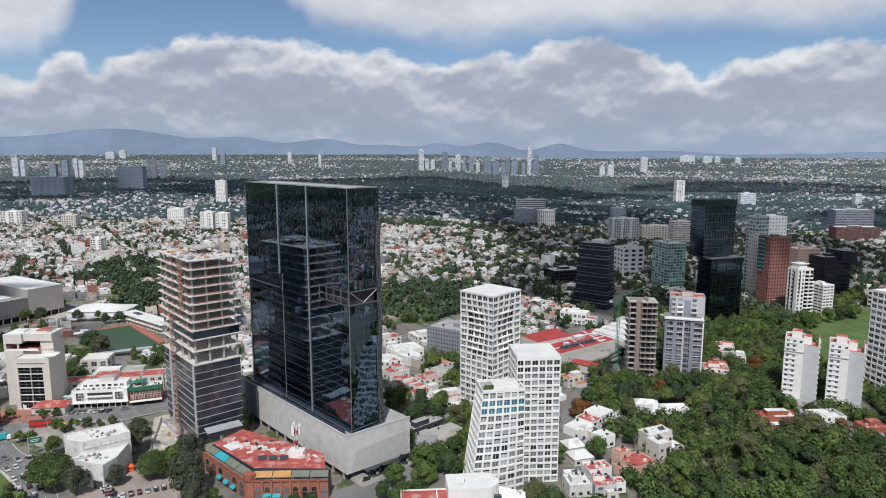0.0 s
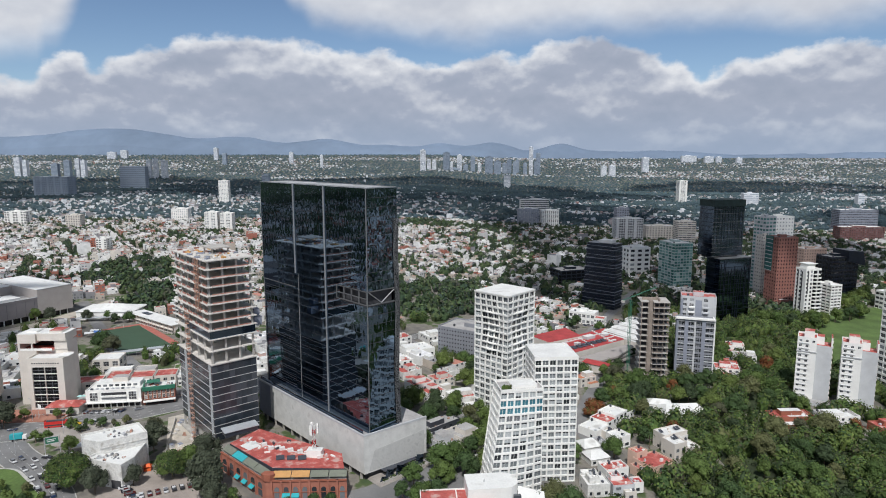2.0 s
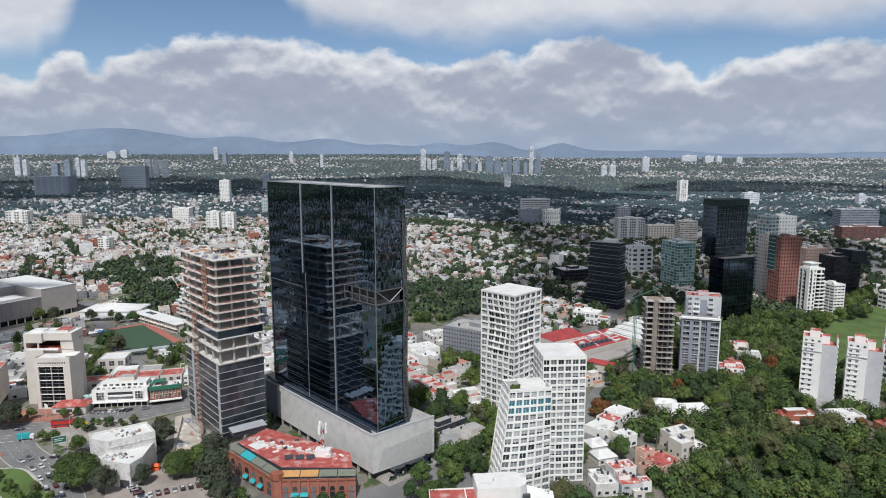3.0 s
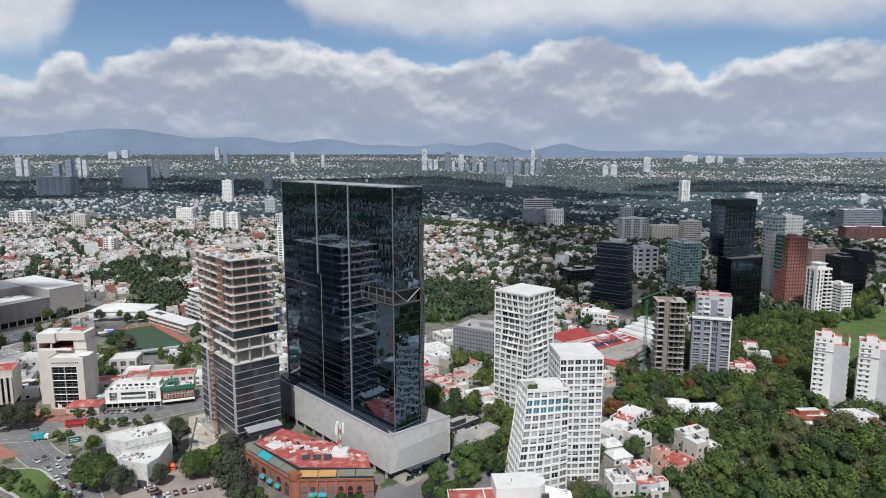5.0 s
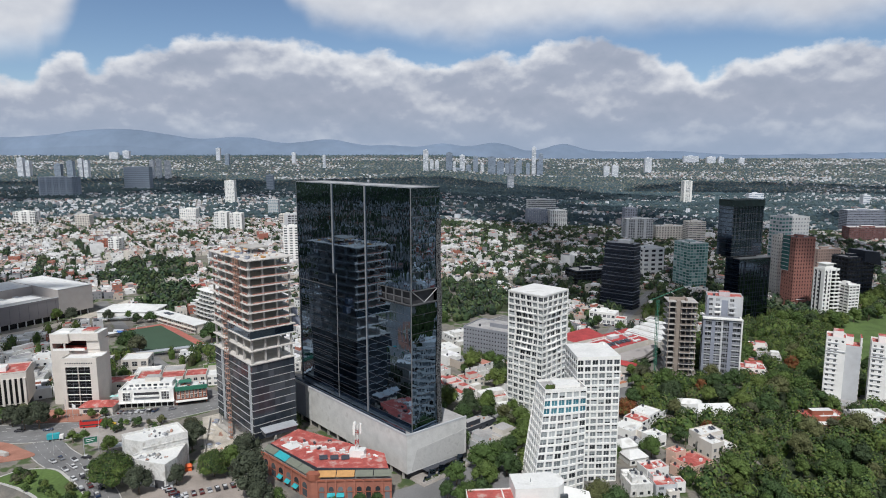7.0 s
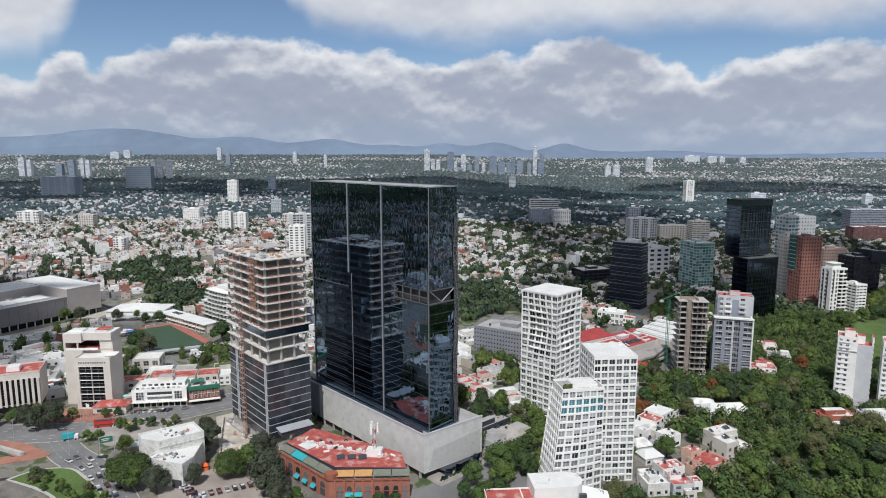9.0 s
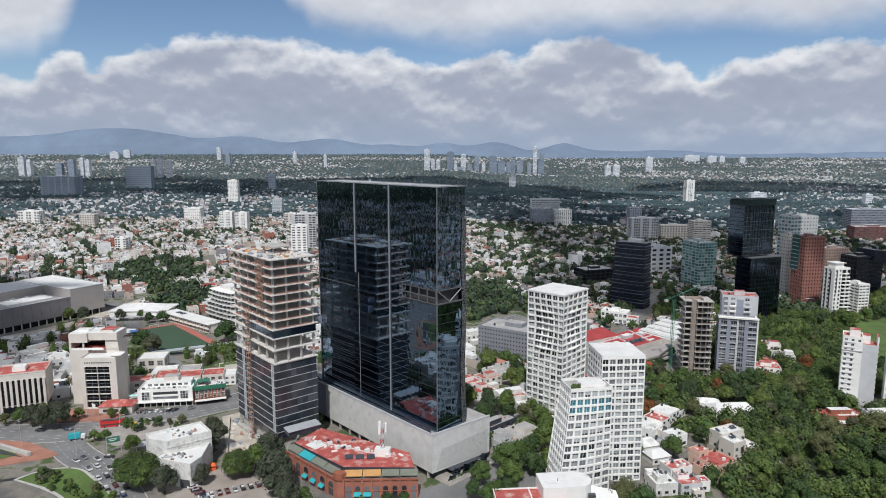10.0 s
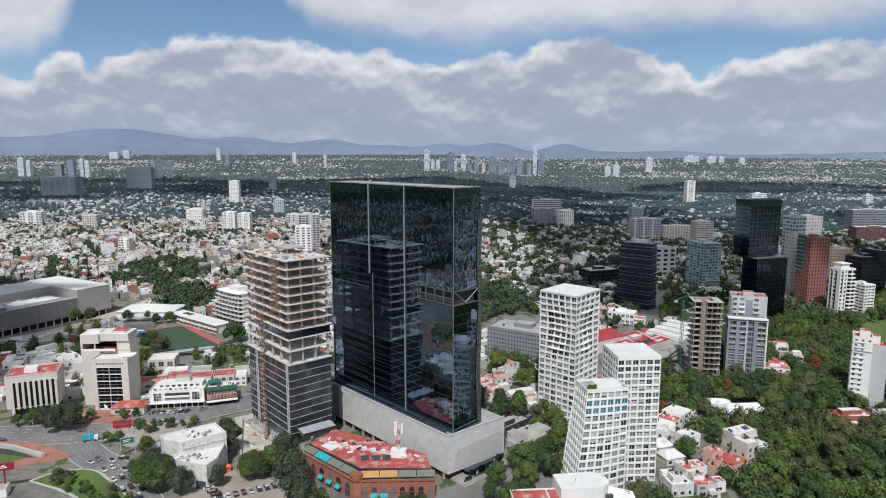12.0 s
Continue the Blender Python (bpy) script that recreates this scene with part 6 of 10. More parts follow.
def mid_towers():
    for x, y, rz, W, D, zt, wall, pane, cols, rows, lab in (
        (331, 1150, 5, 50, 24, 23, "lightgrey", "pane", (12, 5), 14, "grey apartment slab with white bays"),
        (392, 1170, 0, 52, 20, 8, "cream", "pane", (10, 4), 9, "cream apartment block with banded windows"),
        (433, 1120, 8, 33, 20, 21, "cream", "pane_dark", (4, 4), 13, "cream tower with dark corner windows"),
        (380, 1330, 5, 26, 20, 28, "grey_paint", "pane", (5, 4), 14, "grey apartment tower"),
        (176, 1350, 4, 44, 22, 24, "grey_paint", "pane_pale", (10, 4), 13, "grey apartment slab with pale windows"),
        (224, 1340, 4, 36, 22, 22, "white", "pane", (8, 4), 13, "white apartment slab"),
        (205, 1560, 3, 70, 22, 30, "white", "pane", (14, 4), 9, "row of white apartment blocks"),
        (831, 2200, 5, 29, 24, 51, "white", "pane_pale", (5, 4), 20, "lone white apartment tower"),
        (893, 1400, 0, 86, 30, 18, "grey_paint", "pane", (18, 5), 12, "long pale grey apartment complex"),
        (772, 1200, 0, 84, 24, 2, "maroon", "pane", (20, 5), 8, "dark red brick apartment row"),
        (252, 800, 12, 30, 24, 20, "white", "pane_dark", (3, 3), 6, "white office building with large openings"),
        (-422, 1150, 3, 23, 20, 35, "white", "pane_pale", (6, 4), 12, "white apartment tower"),
        (-394, 1150, 3, 22, 20, 33, "white", "pane_pale", (6, 4), 12, "white apartment tower"),
        (-208, 800, 8, 20, 16, 48, "white", "pane", (3, 3), 15, "slim white apartment tower"),
        (-231, 900, 8, 34, 20, 54, "lightgrey", "pane_dark", (7, 4), 16, "grey office tower with dark window bands"),
        (-195, 985, 8, 26, 20, 66, "grey_paint", "pane_dark", (6, 4), 18, "grey apartment tower"),
        (-1375, 2150, -3, 118, 50, 66, "far_grey", "pane_hazed", (20, 6), 9, "broad grey hospital block"),
        (-1309, 2600, 4, 100, 40, 92, "far_grey", "pane_hazed", (12, 5), 12, "grey apartment high-rise"),
        (-500, 900, 4, 14, 18, 17, "brick", "pane", (4, 4), 6, "red and white apartment block"),
        (-486, 901, 4, 15, 18, 19, "white", "pane", (4, 4), 6, "white apartment block with a grey side"),
        (-624, 1800, 3, 27, 22, 67, "white", "pane_pale", (6, 4), 18, "white apartment tower"),
        (-420, 1500, 3, 24, 20, 34, "lightgrey", "pane_teal", (5, 4), 10, "grey tower with teal glass"),
        (-850, 1240, 6, 40, 22, 28, "white", "pane", (8, 4), 9, "white apartment block"),
        (-700, 1190, 6, 26, 20, 26, "cream", "pane", (6, 4), 8, "cream apartment block"),
        (-780, 1010, 4, 30, 20, 18, "white", "pane", (7, 4), 6, "white office block"),
        (-560, 1330, 4, 34, 24, 26, "white", "pane_pale", (8, 4), 8, "white apartment block"),
        (-330, 1250, 4, 30, 24, 22, "cream", "pane", (7, 4), 7, "cream apartment block"),
    ):
        block("apartment_building" if zt < 40 else "apartment_tower", x, y, rz, W, D, zt, lab + " among low houses", "apartment building", wall, pane, cols, rows, *((0.55, 0.5, 0.4), (0.95, 0.42, 0.7), (0.78, 0.55, 0.6), (0.8, 0.62, 1.0))[int(abs(x)) % 4], faces="front left" if x > 0 else "front right", skip=(None, None, lambda i, j: i % 3 == 2, lambda i, j: i % 4 == 0)[int(abs(x)) % 4], join=True)
    # stepped apartment block with long curved balconies
    t = thing("apartment_building", -220, 534, 0, -40, "pale apartment block with long curved balcony bands", "apartment building")
    W, D = 44, 20
    for k in range(7):
        z, cut = k * 3.7, (2.5 * k if k > 3 else 0) * 0.6
        st = part("storey", Mesh().box(1 + cut, 2.2, z, W - 1, D, z + 3.2), M["dirty_white"], t)
        part("glazing", Mesh().box(2 + cut, 2.0, z + 0.5, W - 2, 2.2, z + 2.9), M["pane_black"], st)
        ring = [(cut - 0.5, 2.2)] + [(cut + (W - cut) * q / 10, -0.3 - 1.5 * math.sin(math.pi * q / 10) ** 0.6) for q in range(11)] + [(W + 0.5, 2.2), (W + 0.5, D), (cut - 0.5, D)]
        part("floor_slab", Mesh().prism(ring, z + 3.2, z + 3.7), M["white"], t)
        if k < 6:
            part("balustrade", Mesh().prism([(x, y - 0.05) for x, y in ring[1:12]] + [(x, y + 0.15) for x, y in reversed(ring[1:12])], z + 3.7, z + 4.5), M["dirty_white"], t)
        for i in range(7):
            part("pier", SHARED.setdefault("step_pier", Mesh().box(0, 0, 0, 0.5, 1.6, 3.2).mesh("pier", M["white"])), None, st, m=pose(3 + cut + i * (W - cut - 6) / 6.5, 0.6, z))
    part("roof_house", Mesh().box(16, 6, 25.9, 32, 16, 28.8, 0, 1), [M["dirty_white"], M["white_roof"]], t)


def distant_glazing(t, w, h, mat):
    """Rows of window strips on the face of a far tower, split into bays."""
    bands, bays = Mesh(), max(2, int(w / 9))
    for k in range(int(h / 6.4)):
        for i in range(bays):
            if (k * 3 + i * 5 + int(w)) % 7:
                bands.box(1.0 + i * (w - 1) / bays, -0.35, 4 + k * 6.4, (i + 1) * (w - 1) / bays, 0.0, 6.6 + k * 6.4)
    tagged(part("glazing", bands, mat, t), kind="stuff")


def skyline():
    """Distant cluster of towers: x, width, top over the datum, colour, distance."""
    rnd = random.Random(21)
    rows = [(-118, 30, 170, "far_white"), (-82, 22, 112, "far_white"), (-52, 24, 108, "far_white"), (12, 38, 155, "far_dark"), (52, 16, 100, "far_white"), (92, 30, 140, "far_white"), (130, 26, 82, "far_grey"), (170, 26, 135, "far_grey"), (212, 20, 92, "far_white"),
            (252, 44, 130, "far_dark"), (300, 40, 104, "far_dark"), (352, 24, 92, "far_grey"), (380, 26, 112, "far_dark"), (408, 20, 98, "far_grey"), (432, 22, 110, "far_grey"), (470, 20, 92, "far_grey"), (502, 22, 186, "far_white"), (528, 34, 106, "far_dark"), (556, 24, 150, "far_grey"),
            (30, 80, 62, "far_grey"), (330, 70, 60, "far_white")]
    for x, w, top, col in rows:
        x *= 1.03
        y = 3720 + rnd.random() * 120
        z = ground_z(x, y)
        t = thing("skyscraper", x, y, z, 0, "distant business district high-rise, haze put into its colours", "skyscraper", "distant skyline")
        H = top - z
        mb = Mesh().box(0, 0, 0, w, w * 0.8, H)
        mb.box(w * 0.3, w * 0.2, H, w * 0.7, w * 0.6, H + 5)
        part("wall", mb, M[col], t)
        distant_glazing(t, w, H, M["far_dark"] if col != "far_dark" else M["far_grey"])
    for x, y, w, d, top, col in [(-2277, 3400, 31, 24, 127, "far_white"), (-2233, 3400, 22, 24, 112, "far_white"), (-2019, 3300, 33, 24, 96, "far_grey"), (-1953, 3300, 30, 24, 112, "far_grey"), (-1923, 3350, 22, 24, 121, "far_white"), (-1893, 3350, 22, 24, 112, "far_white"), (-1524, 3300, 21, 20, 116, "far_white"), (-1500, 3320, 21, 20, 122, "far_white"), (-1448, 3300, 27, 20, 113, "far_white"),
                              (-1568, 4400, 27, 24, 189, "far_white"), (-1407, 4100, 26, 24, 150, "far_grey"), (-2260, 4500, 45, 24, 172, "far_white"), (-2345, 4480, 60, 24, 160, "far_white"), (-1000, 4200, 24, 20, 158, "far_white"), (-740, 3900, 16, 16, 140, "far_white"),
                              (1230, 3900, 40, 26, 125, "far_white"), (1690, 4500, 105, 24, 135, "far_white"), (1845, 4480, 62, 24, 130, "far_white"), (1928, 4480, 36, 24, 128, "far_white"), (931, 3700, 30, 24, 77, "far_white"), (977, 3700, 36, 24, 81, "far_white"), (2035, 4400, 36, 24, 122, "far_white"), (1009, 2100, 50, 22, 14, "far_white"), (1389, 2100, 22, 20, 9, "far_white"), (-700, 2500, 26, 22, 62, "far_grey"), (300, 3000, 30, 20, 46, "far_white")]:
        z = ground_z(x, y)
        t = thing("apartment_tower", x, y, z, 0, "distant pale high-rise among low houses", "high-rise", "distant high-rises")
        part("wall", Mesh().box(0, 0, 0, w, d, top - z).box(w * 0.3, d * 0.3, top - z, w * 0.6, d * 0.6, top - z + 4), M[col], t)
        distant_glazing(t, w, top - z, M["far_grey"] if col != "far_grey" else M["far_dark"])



right_side()
mid_towers()
skyline()


# ---- left foreground: offices, shops, school, mall ----
def left_side():
    # cream office tower
    t = thing("office_building", -210.8, 329.4, 0, 2, "cream office building with a tall dark window bay", "office building")
    mb = Mesh()
    W, D, H = 19.0, 12, 28.7
    facade(t, mb, flat((2.0, 0, 1.0), (1, 0), 13.4, 23.6), 2, 6, 0.97, 0.93, 0.9, M["pane_black"], rim=M["mid_grey"])
    for k in range(7):
        part("window_rail", Mesh().box(2.2, -0.02, 0.9 + k * 3.93, 15.2, 0.35, 1.25 + k * 3.93), M["white"], t)
    mb.box(0, 0, 0, 2.0, 1.5, H).box(15.4, 0, 0, W, 1.5, H).box(2.0, 0, 24.6, 15.4, 1.5, H).box(2.0, 0, 0, 15.4, 1.5, 1.0)
    mb.box(0, 1.5, 0, W, D, H, 0, 1)
    roof_with_parapet(mb, 0, 0, W, D, H, 0.8, 0.3)
    part("front_block", mb, [M["cream"], M["white_roof"]], t)
    for k in range(12):
        part("vent_slot", Mesh().box(2.2 + k * 1.25, -0.06, 26.3, 2.9 + k * 1.25, 0.05, 27.0), M["dark"], t)
    part("rear_block", Mesh().box(-10, 9, 0, 0, 22, 31, 0, 1).box(0, 12, 0, 15.5, 22, 31, 0, 1), [M["cream"], M["white_roof"]], t)
    up = part("top_storey", Mesh().box(-10, 9, 35.2, -0.1, 22, 40.4, 0, 1).box(-0.1, 10.5, 36.2, 15.5, 22, 40.4, 0, 1).box(-10, 18, 31, 15.5, 22, 35.2).box(8.5, 11.5, 31, 15.5, 18, 36.2).box(-10, 9, 31, -8.8, 18, 35.2).box(-3, 9.4, 31, -2.2, 10.2, 35.2), [M["cream"], M["white_roof"]], t)
    part("terrace_floor", Mesh().box(-8.8, 9.1, 31, 8.5, 18, 31.5), M["red_roof"], t)
    part("terrace_rail", Mesh().box(-8.8, 9.0, 31, 8.5, 9.15, 32.3), M["white"], t)
    part("terrace_glazing", Mesh().box(-8.6, 17.6, 31.5, 8.4, 17.95, 35.1), M["pane_black"], t)
    part("roof_box", Mesh().box(6, 12, 40.4, 13, 20, 41.6, 0, 1), [M["cream"], M["red_roof"]], up)
    part("roof_box", Mesh().box(-7, 13, 40.4, -1, 19, 41.2, 0, 1), [M["white"], M["white_roof"]], up)
    part("canopy", Mesh().box(14.6, 3, 29.5, 20.5, 9, 29.9), M["white"], t)
    part("forecourt", Mesh().box(-14, -16, 0, 24, 0, 0.5), M["brick_paving"], t)
    # fin-fronted office
    t = thing("office_building", -249, 315.5, 0, 22, "grey office block with vertical concrete fins and red roof", "office building")
    # open ground floor's shade painted as a near-black set-back block
    mb = Mesh().box(0, 0, 6.5, 24, 18, 23.5, 0, 1).box(2, 3, 0, 22, 18, 6.5, 2)
    roof_with_parapet(mb, 0, 0, 24, 18, 23.6, 0.7, 0.3)
    part("wall", mb, [M["cream"], M["red_roof"], M["dark"]], t)
    part("glazing", Mesh().box(2.5, -0.15, 7.0, 23.4, 0.05, 20.5), M["pane_black"], t)
    for k in range(9):
        part("fin", Mesh().box(2.4 + k * 2.5, -0.9, 6.2 if k not in (0, 8) else 0, 3.6 + k * 2.5, 0.1, 20.7), M["cream"], t)
    part("roof_box", Mesh().box(8, 5, 23.6, 14, 11, 26, 0, 1), [M["white"], M["white_roof"]], t)
    # small red-roofed hut and forecourt wall
    t = thing("kiosk", -199, 323, 0, 6, "small cream hut with a red hipped roof", "hut")
    part("wall", Mesh().box(0, 0, 0, 17, 9, 4.2), M["cream"], t)
    part("roof", Mesh().hexa([(-0.6, -0.6, 4.2), (17.6, -0.6, 4.2), (17.6, 9.6, 4.2), (-0.6, 9.6, 4.2), (4, 4.2, 6.4), (13, 4.2, 6.4), (13, 4.8, 6.4), (4, 4.8, 6.4)]), M["red_roof"], t)
    part("window", Mesh().box(2, -0.08, 1.2, 5, 0.02, 2.8).box(7, -0.08, 1.2, 10, 0.02, 2.8), M["pane_dark"], t)
    t = thing("parasol", -186.5, 334, 4.2, 0, "pair of pale turquoise parasols on a terrace roof", "parasol")
    for k in range(3):
        part("canopy", Mesh().tube((k * 2.6, k * 0.9, 2.2), (k * 2.6, k * 0.9, 3.0), 1.6, 0.1, 8), M["pale_teal"], t)
        part("pole", Mesh().tube((k * 2.6, k * 0.9, -0.6), (k * 2.6, k * 0.9, 2.3), 0.05), M["pale_steel"], t)
    t = thing("shop_building", -190, 340, 0, 8, "low dark-roofed shop behind the parasols", "shop building")
    part("wall", Mesh().box(0, -8, 0, 11, 6, 3.7, 0, 1), [M["cream"], M["grey_roof"]], t)
    # white shop block
    t = thing("shop_building", -182.5, 332, 0, 8, "white two-storey shop building with ribbon windows", "shop building")
    mb = Mesh()
    mb.box(0, 0.5, 0, 29, 16, 9.4, 0, 1)
    roof_with_parapet(mb, 0, 0.5, 29, 16, 9.4, 0.7, 0.3)
    part("wall", mb, [M["white"], M["white_roof"]], t)
    part("roof_storey", Mesh().box(3, 6, 9.4, 27, 14, 11.8, 0, 1), [M["white"], M["white_roof"]], t)
    part("roof_storey", Mesh().box(12, 8, 11.8, 20, 13, 14.4, 0, 1), [M["cream"], M["grey_roof"]], t)
    for k in range(7):
        part("window", Mesh().box(4.2 + k * 3.2, 5.92, 10.0, 6.2 + k * 3.2, 6.02, 11.2), M["pane"], t)
    for x0 in (2.4, 22.6):
        bay = part("window_bay", Mesh().box(x0 - 0.4, 0.1, 3.9, x0 + 4.4, 0.5, 9.0), M["white"], t)
        for i in range(3):
            for j in range(3):
                part("pane", Mesh().box(x0 + 0.05 + i * 1.35, 0.02, 4.3 + j * 1.5, x0 + 1.25 + i * 1.35, 0.12, 5.6 + j * 1.5), M["pane_dark"], bay)
    for z0 in (4.2, 6.9):
        part("ribbon_window", Mesh().box(8.2, 0.4, z0, 21.2, 0.55, z0 + 1.5), M["pane_dark"], t)
        part("balustrade", Mesh().box(8.0, -0.5, z0 - 0.9, 21.4, 0.5, z0 - 0.1), M["white"], t)
    part("shopfront", Mesh().box(0.5, 0.2, 0.3, 28.5, 0.5, 2.8), M["pane_black"], t)
    for k in range(10):
        part("post", Mesh().box(0.2 + k * 3.15, -0.1, 0, 0.6 + k * 3.15, 0.5, 3.2), M["white"], t)
    part("canopy", Mesh().box(-0.5, -1.6, 3.0, 29.5, 0.5, 3.4), M["white"], t)
    for k in range(9):
        part("roof_unit", Mesh().box(2 + k * 2.7, 2.2, 9.43, 3.2 + k * 2.7, 3.4, 10.3), M["lightgrey"] if k % 3 else M["dark_panel"], t)
    # brick shop with a green fascia
    t = thing("shop_building", -152.5, 336.5, 0, 20, "brick shop with arched windows and a green fascia", "shop building")
    mb = Mesh()
    facade(t, mb, flat((0, 0, 3.2), (1, 0), 16, 5.2), 7, 2, 0.55, 0.78, 0.3, M["pane_dark"], rim=M["cream"])
    mb.box(0, 0.35, 0, 16, 13, 8.4, 0, 1)
    part("wall", mb, [M["brick"], M["white_roof"]], t)
    for k in range(7):
        part("window_surround", Mesh().box(0.35 + k * 2.285, -0.1, 3.4, 0.5 + k * 2.285, 0.05, 8.2).box(1.78 + k * 2.285, -0.1, 3.4, 1.93 + k * 2.285, 0.05, 8.2).box(0.5 + k * 2.285, -0.1, 5.6, 1.78 + k * 2.285, 0.05, 5.95), M["cream"], t)
    part("fascia", Mesh().box(-0.4, -0.8, 8.4, 16.4, 0.6, 10.4).box(-0.4, 0.6, 8.4, 0.2, 13, 10.4), M["green_paint"], t, "dark green fascia")
    part("awning_roof", Mesh().box(1, 7, 10.2, 8, 12, 10.6), M["green_paint"], t, "green roof shelter")
    for k in range(4):
        part("shelter_post", Mesh().box(1.1 + (k % 2) * 6.6, 7.1 + (k // 2) * 4.6, 8.4, 1.3 + (k % 2) * 6.6, 7.3 + (k // 2) * 4.6, 10.2), M["steel"], t)
    rj = random.Random(61)
    for k in range(22):
        part("roof_clutter", Mesh().box(0, 0, 0, 0.5 + rj.random(), 0.6, 0.4 + 0.7 * rj.random()), M[("lightgrey", "brick", "white", "dark_panel")[k % 4]], t, m=pose(1.5 + 12.5 * rj.random(), 2.5 + 9 * rj.random(), 8.4, 0, 0, 90 * rj.random()))
    part("shopfront", Mesh().box(0.6, -0.06, 0.3, 15.4, 0.3, 2.4), M["pane_black"], t)
    part("canopy", Mesh().box(-0.3, -2.4, 2.4, 16.3, 0, 2.8), M["white"], t)
    # shops with red and pink roofs behind
    for x, y, w, d, h, rf in ((-200, 352, 14, 12, 6.5, "red_roof"), (-184, 356, 12, 14, 8, "red_roof"), (-172, 360, 13, 12, 7, "red_roof"), (-158, 362, 12, 12, 7.5, "red_roof"), (-193, 372, 14, 12, 5.5, "white_roof"), (-150, 366, 10, 10, 6, "white_roof"), (-178, 378, 12, 10, 5, "grey_roof")):
        block("shop_building", x, y, 14, w, d, h, "low rendered shop building with a flat roof", "shop building", "cream" if rf != "white_roof" else "white", "pane", (3, 2), 2, 0.5, 0.45, 0.25, rf, 0, 0.6, "back shops", extras=False)
    # cream pavilion behind the office
    block("office_building", -207, 384, 10, 16, 14, 10, "cream two-storey pavilion with dark windows", "office building", "cream", "pane_dark", (3, 2), 2, 0.6, 0.6, 0.4, "white_roof", 0, 0.6, extras=False)
    # school: hall, classroom wing, walkway, pitch
    t = thing("school_hall", -297, 522, 0, 0, "school sports hall under a low hipped white roof", "school hall")
    part("wall", Mesh().box(0, 0, 0, 48, 27, 7), M["white"], t)
    for k in range(16):
        x0, x1 = k * 3.0 - 0.5, k * 3.0 + 2.45
        z0, z1 = (7 + 4.0 * min(1.0, q / 16, (48 - q) / 16) for q in (max(0, x0), min(48, x1)))
        part("roof_sheet", Mesh().hexa([(x0, -0.8, 7), (x1, -0.8, 7), (x1, 13.5, z1), (x0, 13.5, z0), (x0, -0.8, 7.25), (x1, -0.8, 7.25), (x1, 13.5, z1 + 0.3), (x0, 13.5, z0 + 0.3)]), M["white_roof"], t)
        part("roof_sheet", Mesh().hexa([(x0, 13.5, z0), (x1, 13.5, z1), (x1, 27.8, 7), (x0, 27.8, 7), (x0, 13.5, z0 + 0.3), (x1, 13.5, z1 + 0.3), (x1, 27.8, 7.25), (x0, 27.8, 7.25)]), M["white_roof"], t)
    t = thing("school_building", -249, 519, 0, -37.5, "long two-storey cream classroom wing with white roof", "school building")
    mb = Mesh()
    facade(t, mb, flat((0, 0, 0), (1, 0), 66, 7), 11, 2, 0.78, 0.55, 1.4, M["pane_dark"])
    mb.box(0, 1.45, 0, 66, 11, 7, 0)
    part("wall", mb, M["cream"], t)
    part("roof", Mesh().box(-0.8, -1.6, 7, 66.8, 12, 7.5), M["white_roof"], t)
    part("gallery", Mesh().box(-0.4, -1.5, 3.3, 66.4, 0.05, 3.6), M["cream"], t, "cream walkway along the upper floor")
    for k in range(12):
        part("post", Mesh().box(k * 6.0, -1.4, 0, k * 6.0 + 0.25, -1.15, 7), M["cream"], t)
    for k in range(2):
        part("roof_panel", Mesh().box(11 + k * 6, 4, 7.5, 15 + k * 6, 8, 8.1), M["dark_panel"], t, "dark rooftop panel")
    for x, y, rz, ln in ((-214, 418, 26, 74), (-292, 512, 12, 44)):
        t = thing("covered_walkway", x, y, 0, rz, "long pale canopy roof on slim posts", "canopy", "school canopies")
        part("roof", Mesh().box(0, 0, 3.2, ln, 5, 3.6), M["metal_roof"], t)
        for k in range(int(ln / 5.2) + 1):
            part("post", Mesh().box(0.5 + k * 5.2, 0.4, 0, 0.7 + k * 5.2, 0.6, 3.2), M["steel"], t)
    t = thing("shade_sail", -257, 470, 0, 20, "blue and white shade sails beside the pitch", "shade sail")
    for k, (x, y, c) in enumerate(((0, 0, "line"), (6, 2, "blue_canvas"), (3, 7, "line"))):
        part("sail", Mesh().hexa([(x - 3.5, y - 2.5, 3.2), (x + 3.5, y - 2.5, 4.0), (x + 3.5, y + 2.5, 3.2), (x - 3.5, y + 2.5, 4.0), (x - 3.5, y - 2.5, 3.3), (x + 3.5, y - 2.5, 4.1), (x + 3.5, y + 2.5, 3.3), (x - 3.5, y + 2.5, 4.1)]), M[c], t)
        part("post", Mesh().tube((x - 3.3, y - 2.3, 0), (x - 3.3, y - 2.3, 3.3), 0.08).tube((x + 3.3, y + 2.3, 0), (x + 3.3, y + 2.3, 3.3), 0.08), M["steel"], t)
    slab("sports_pitch", [(-236, 504.5), (-187, 452), (-209, 426), (-260, 484)], -0.2, 0.15, M["turf"], "dark green artificial turf pitch", "sports pitch")
    slab("running_track", [(-231, 508), (-180.5, 454), (-186.4, 452), (-235.5, 504.8)], -0.2, 0.12, M["track"], "brick-red running track beside the pitch", "running track")
    slab("running_track", [(-262, 489), (-237, 509.5), (-234, 507), (-260, 485)], -0.2, 0.11, M["track"], "brick-red track at the head of the pitch", "running track")
    t = thing("football_goal", -250, 493, 0.15, 38, "white football goal on the pitch", "goal")
    part("goal_frame", Mesh().tube((0, 0, 0), (0, 0, 2.4), 0.1).tube((7, 0, 0), (7, 0, 2.4), 0.1).tube((0, 0, 2.4), (7, 0, 2.4), 0.1), M["line"], t)
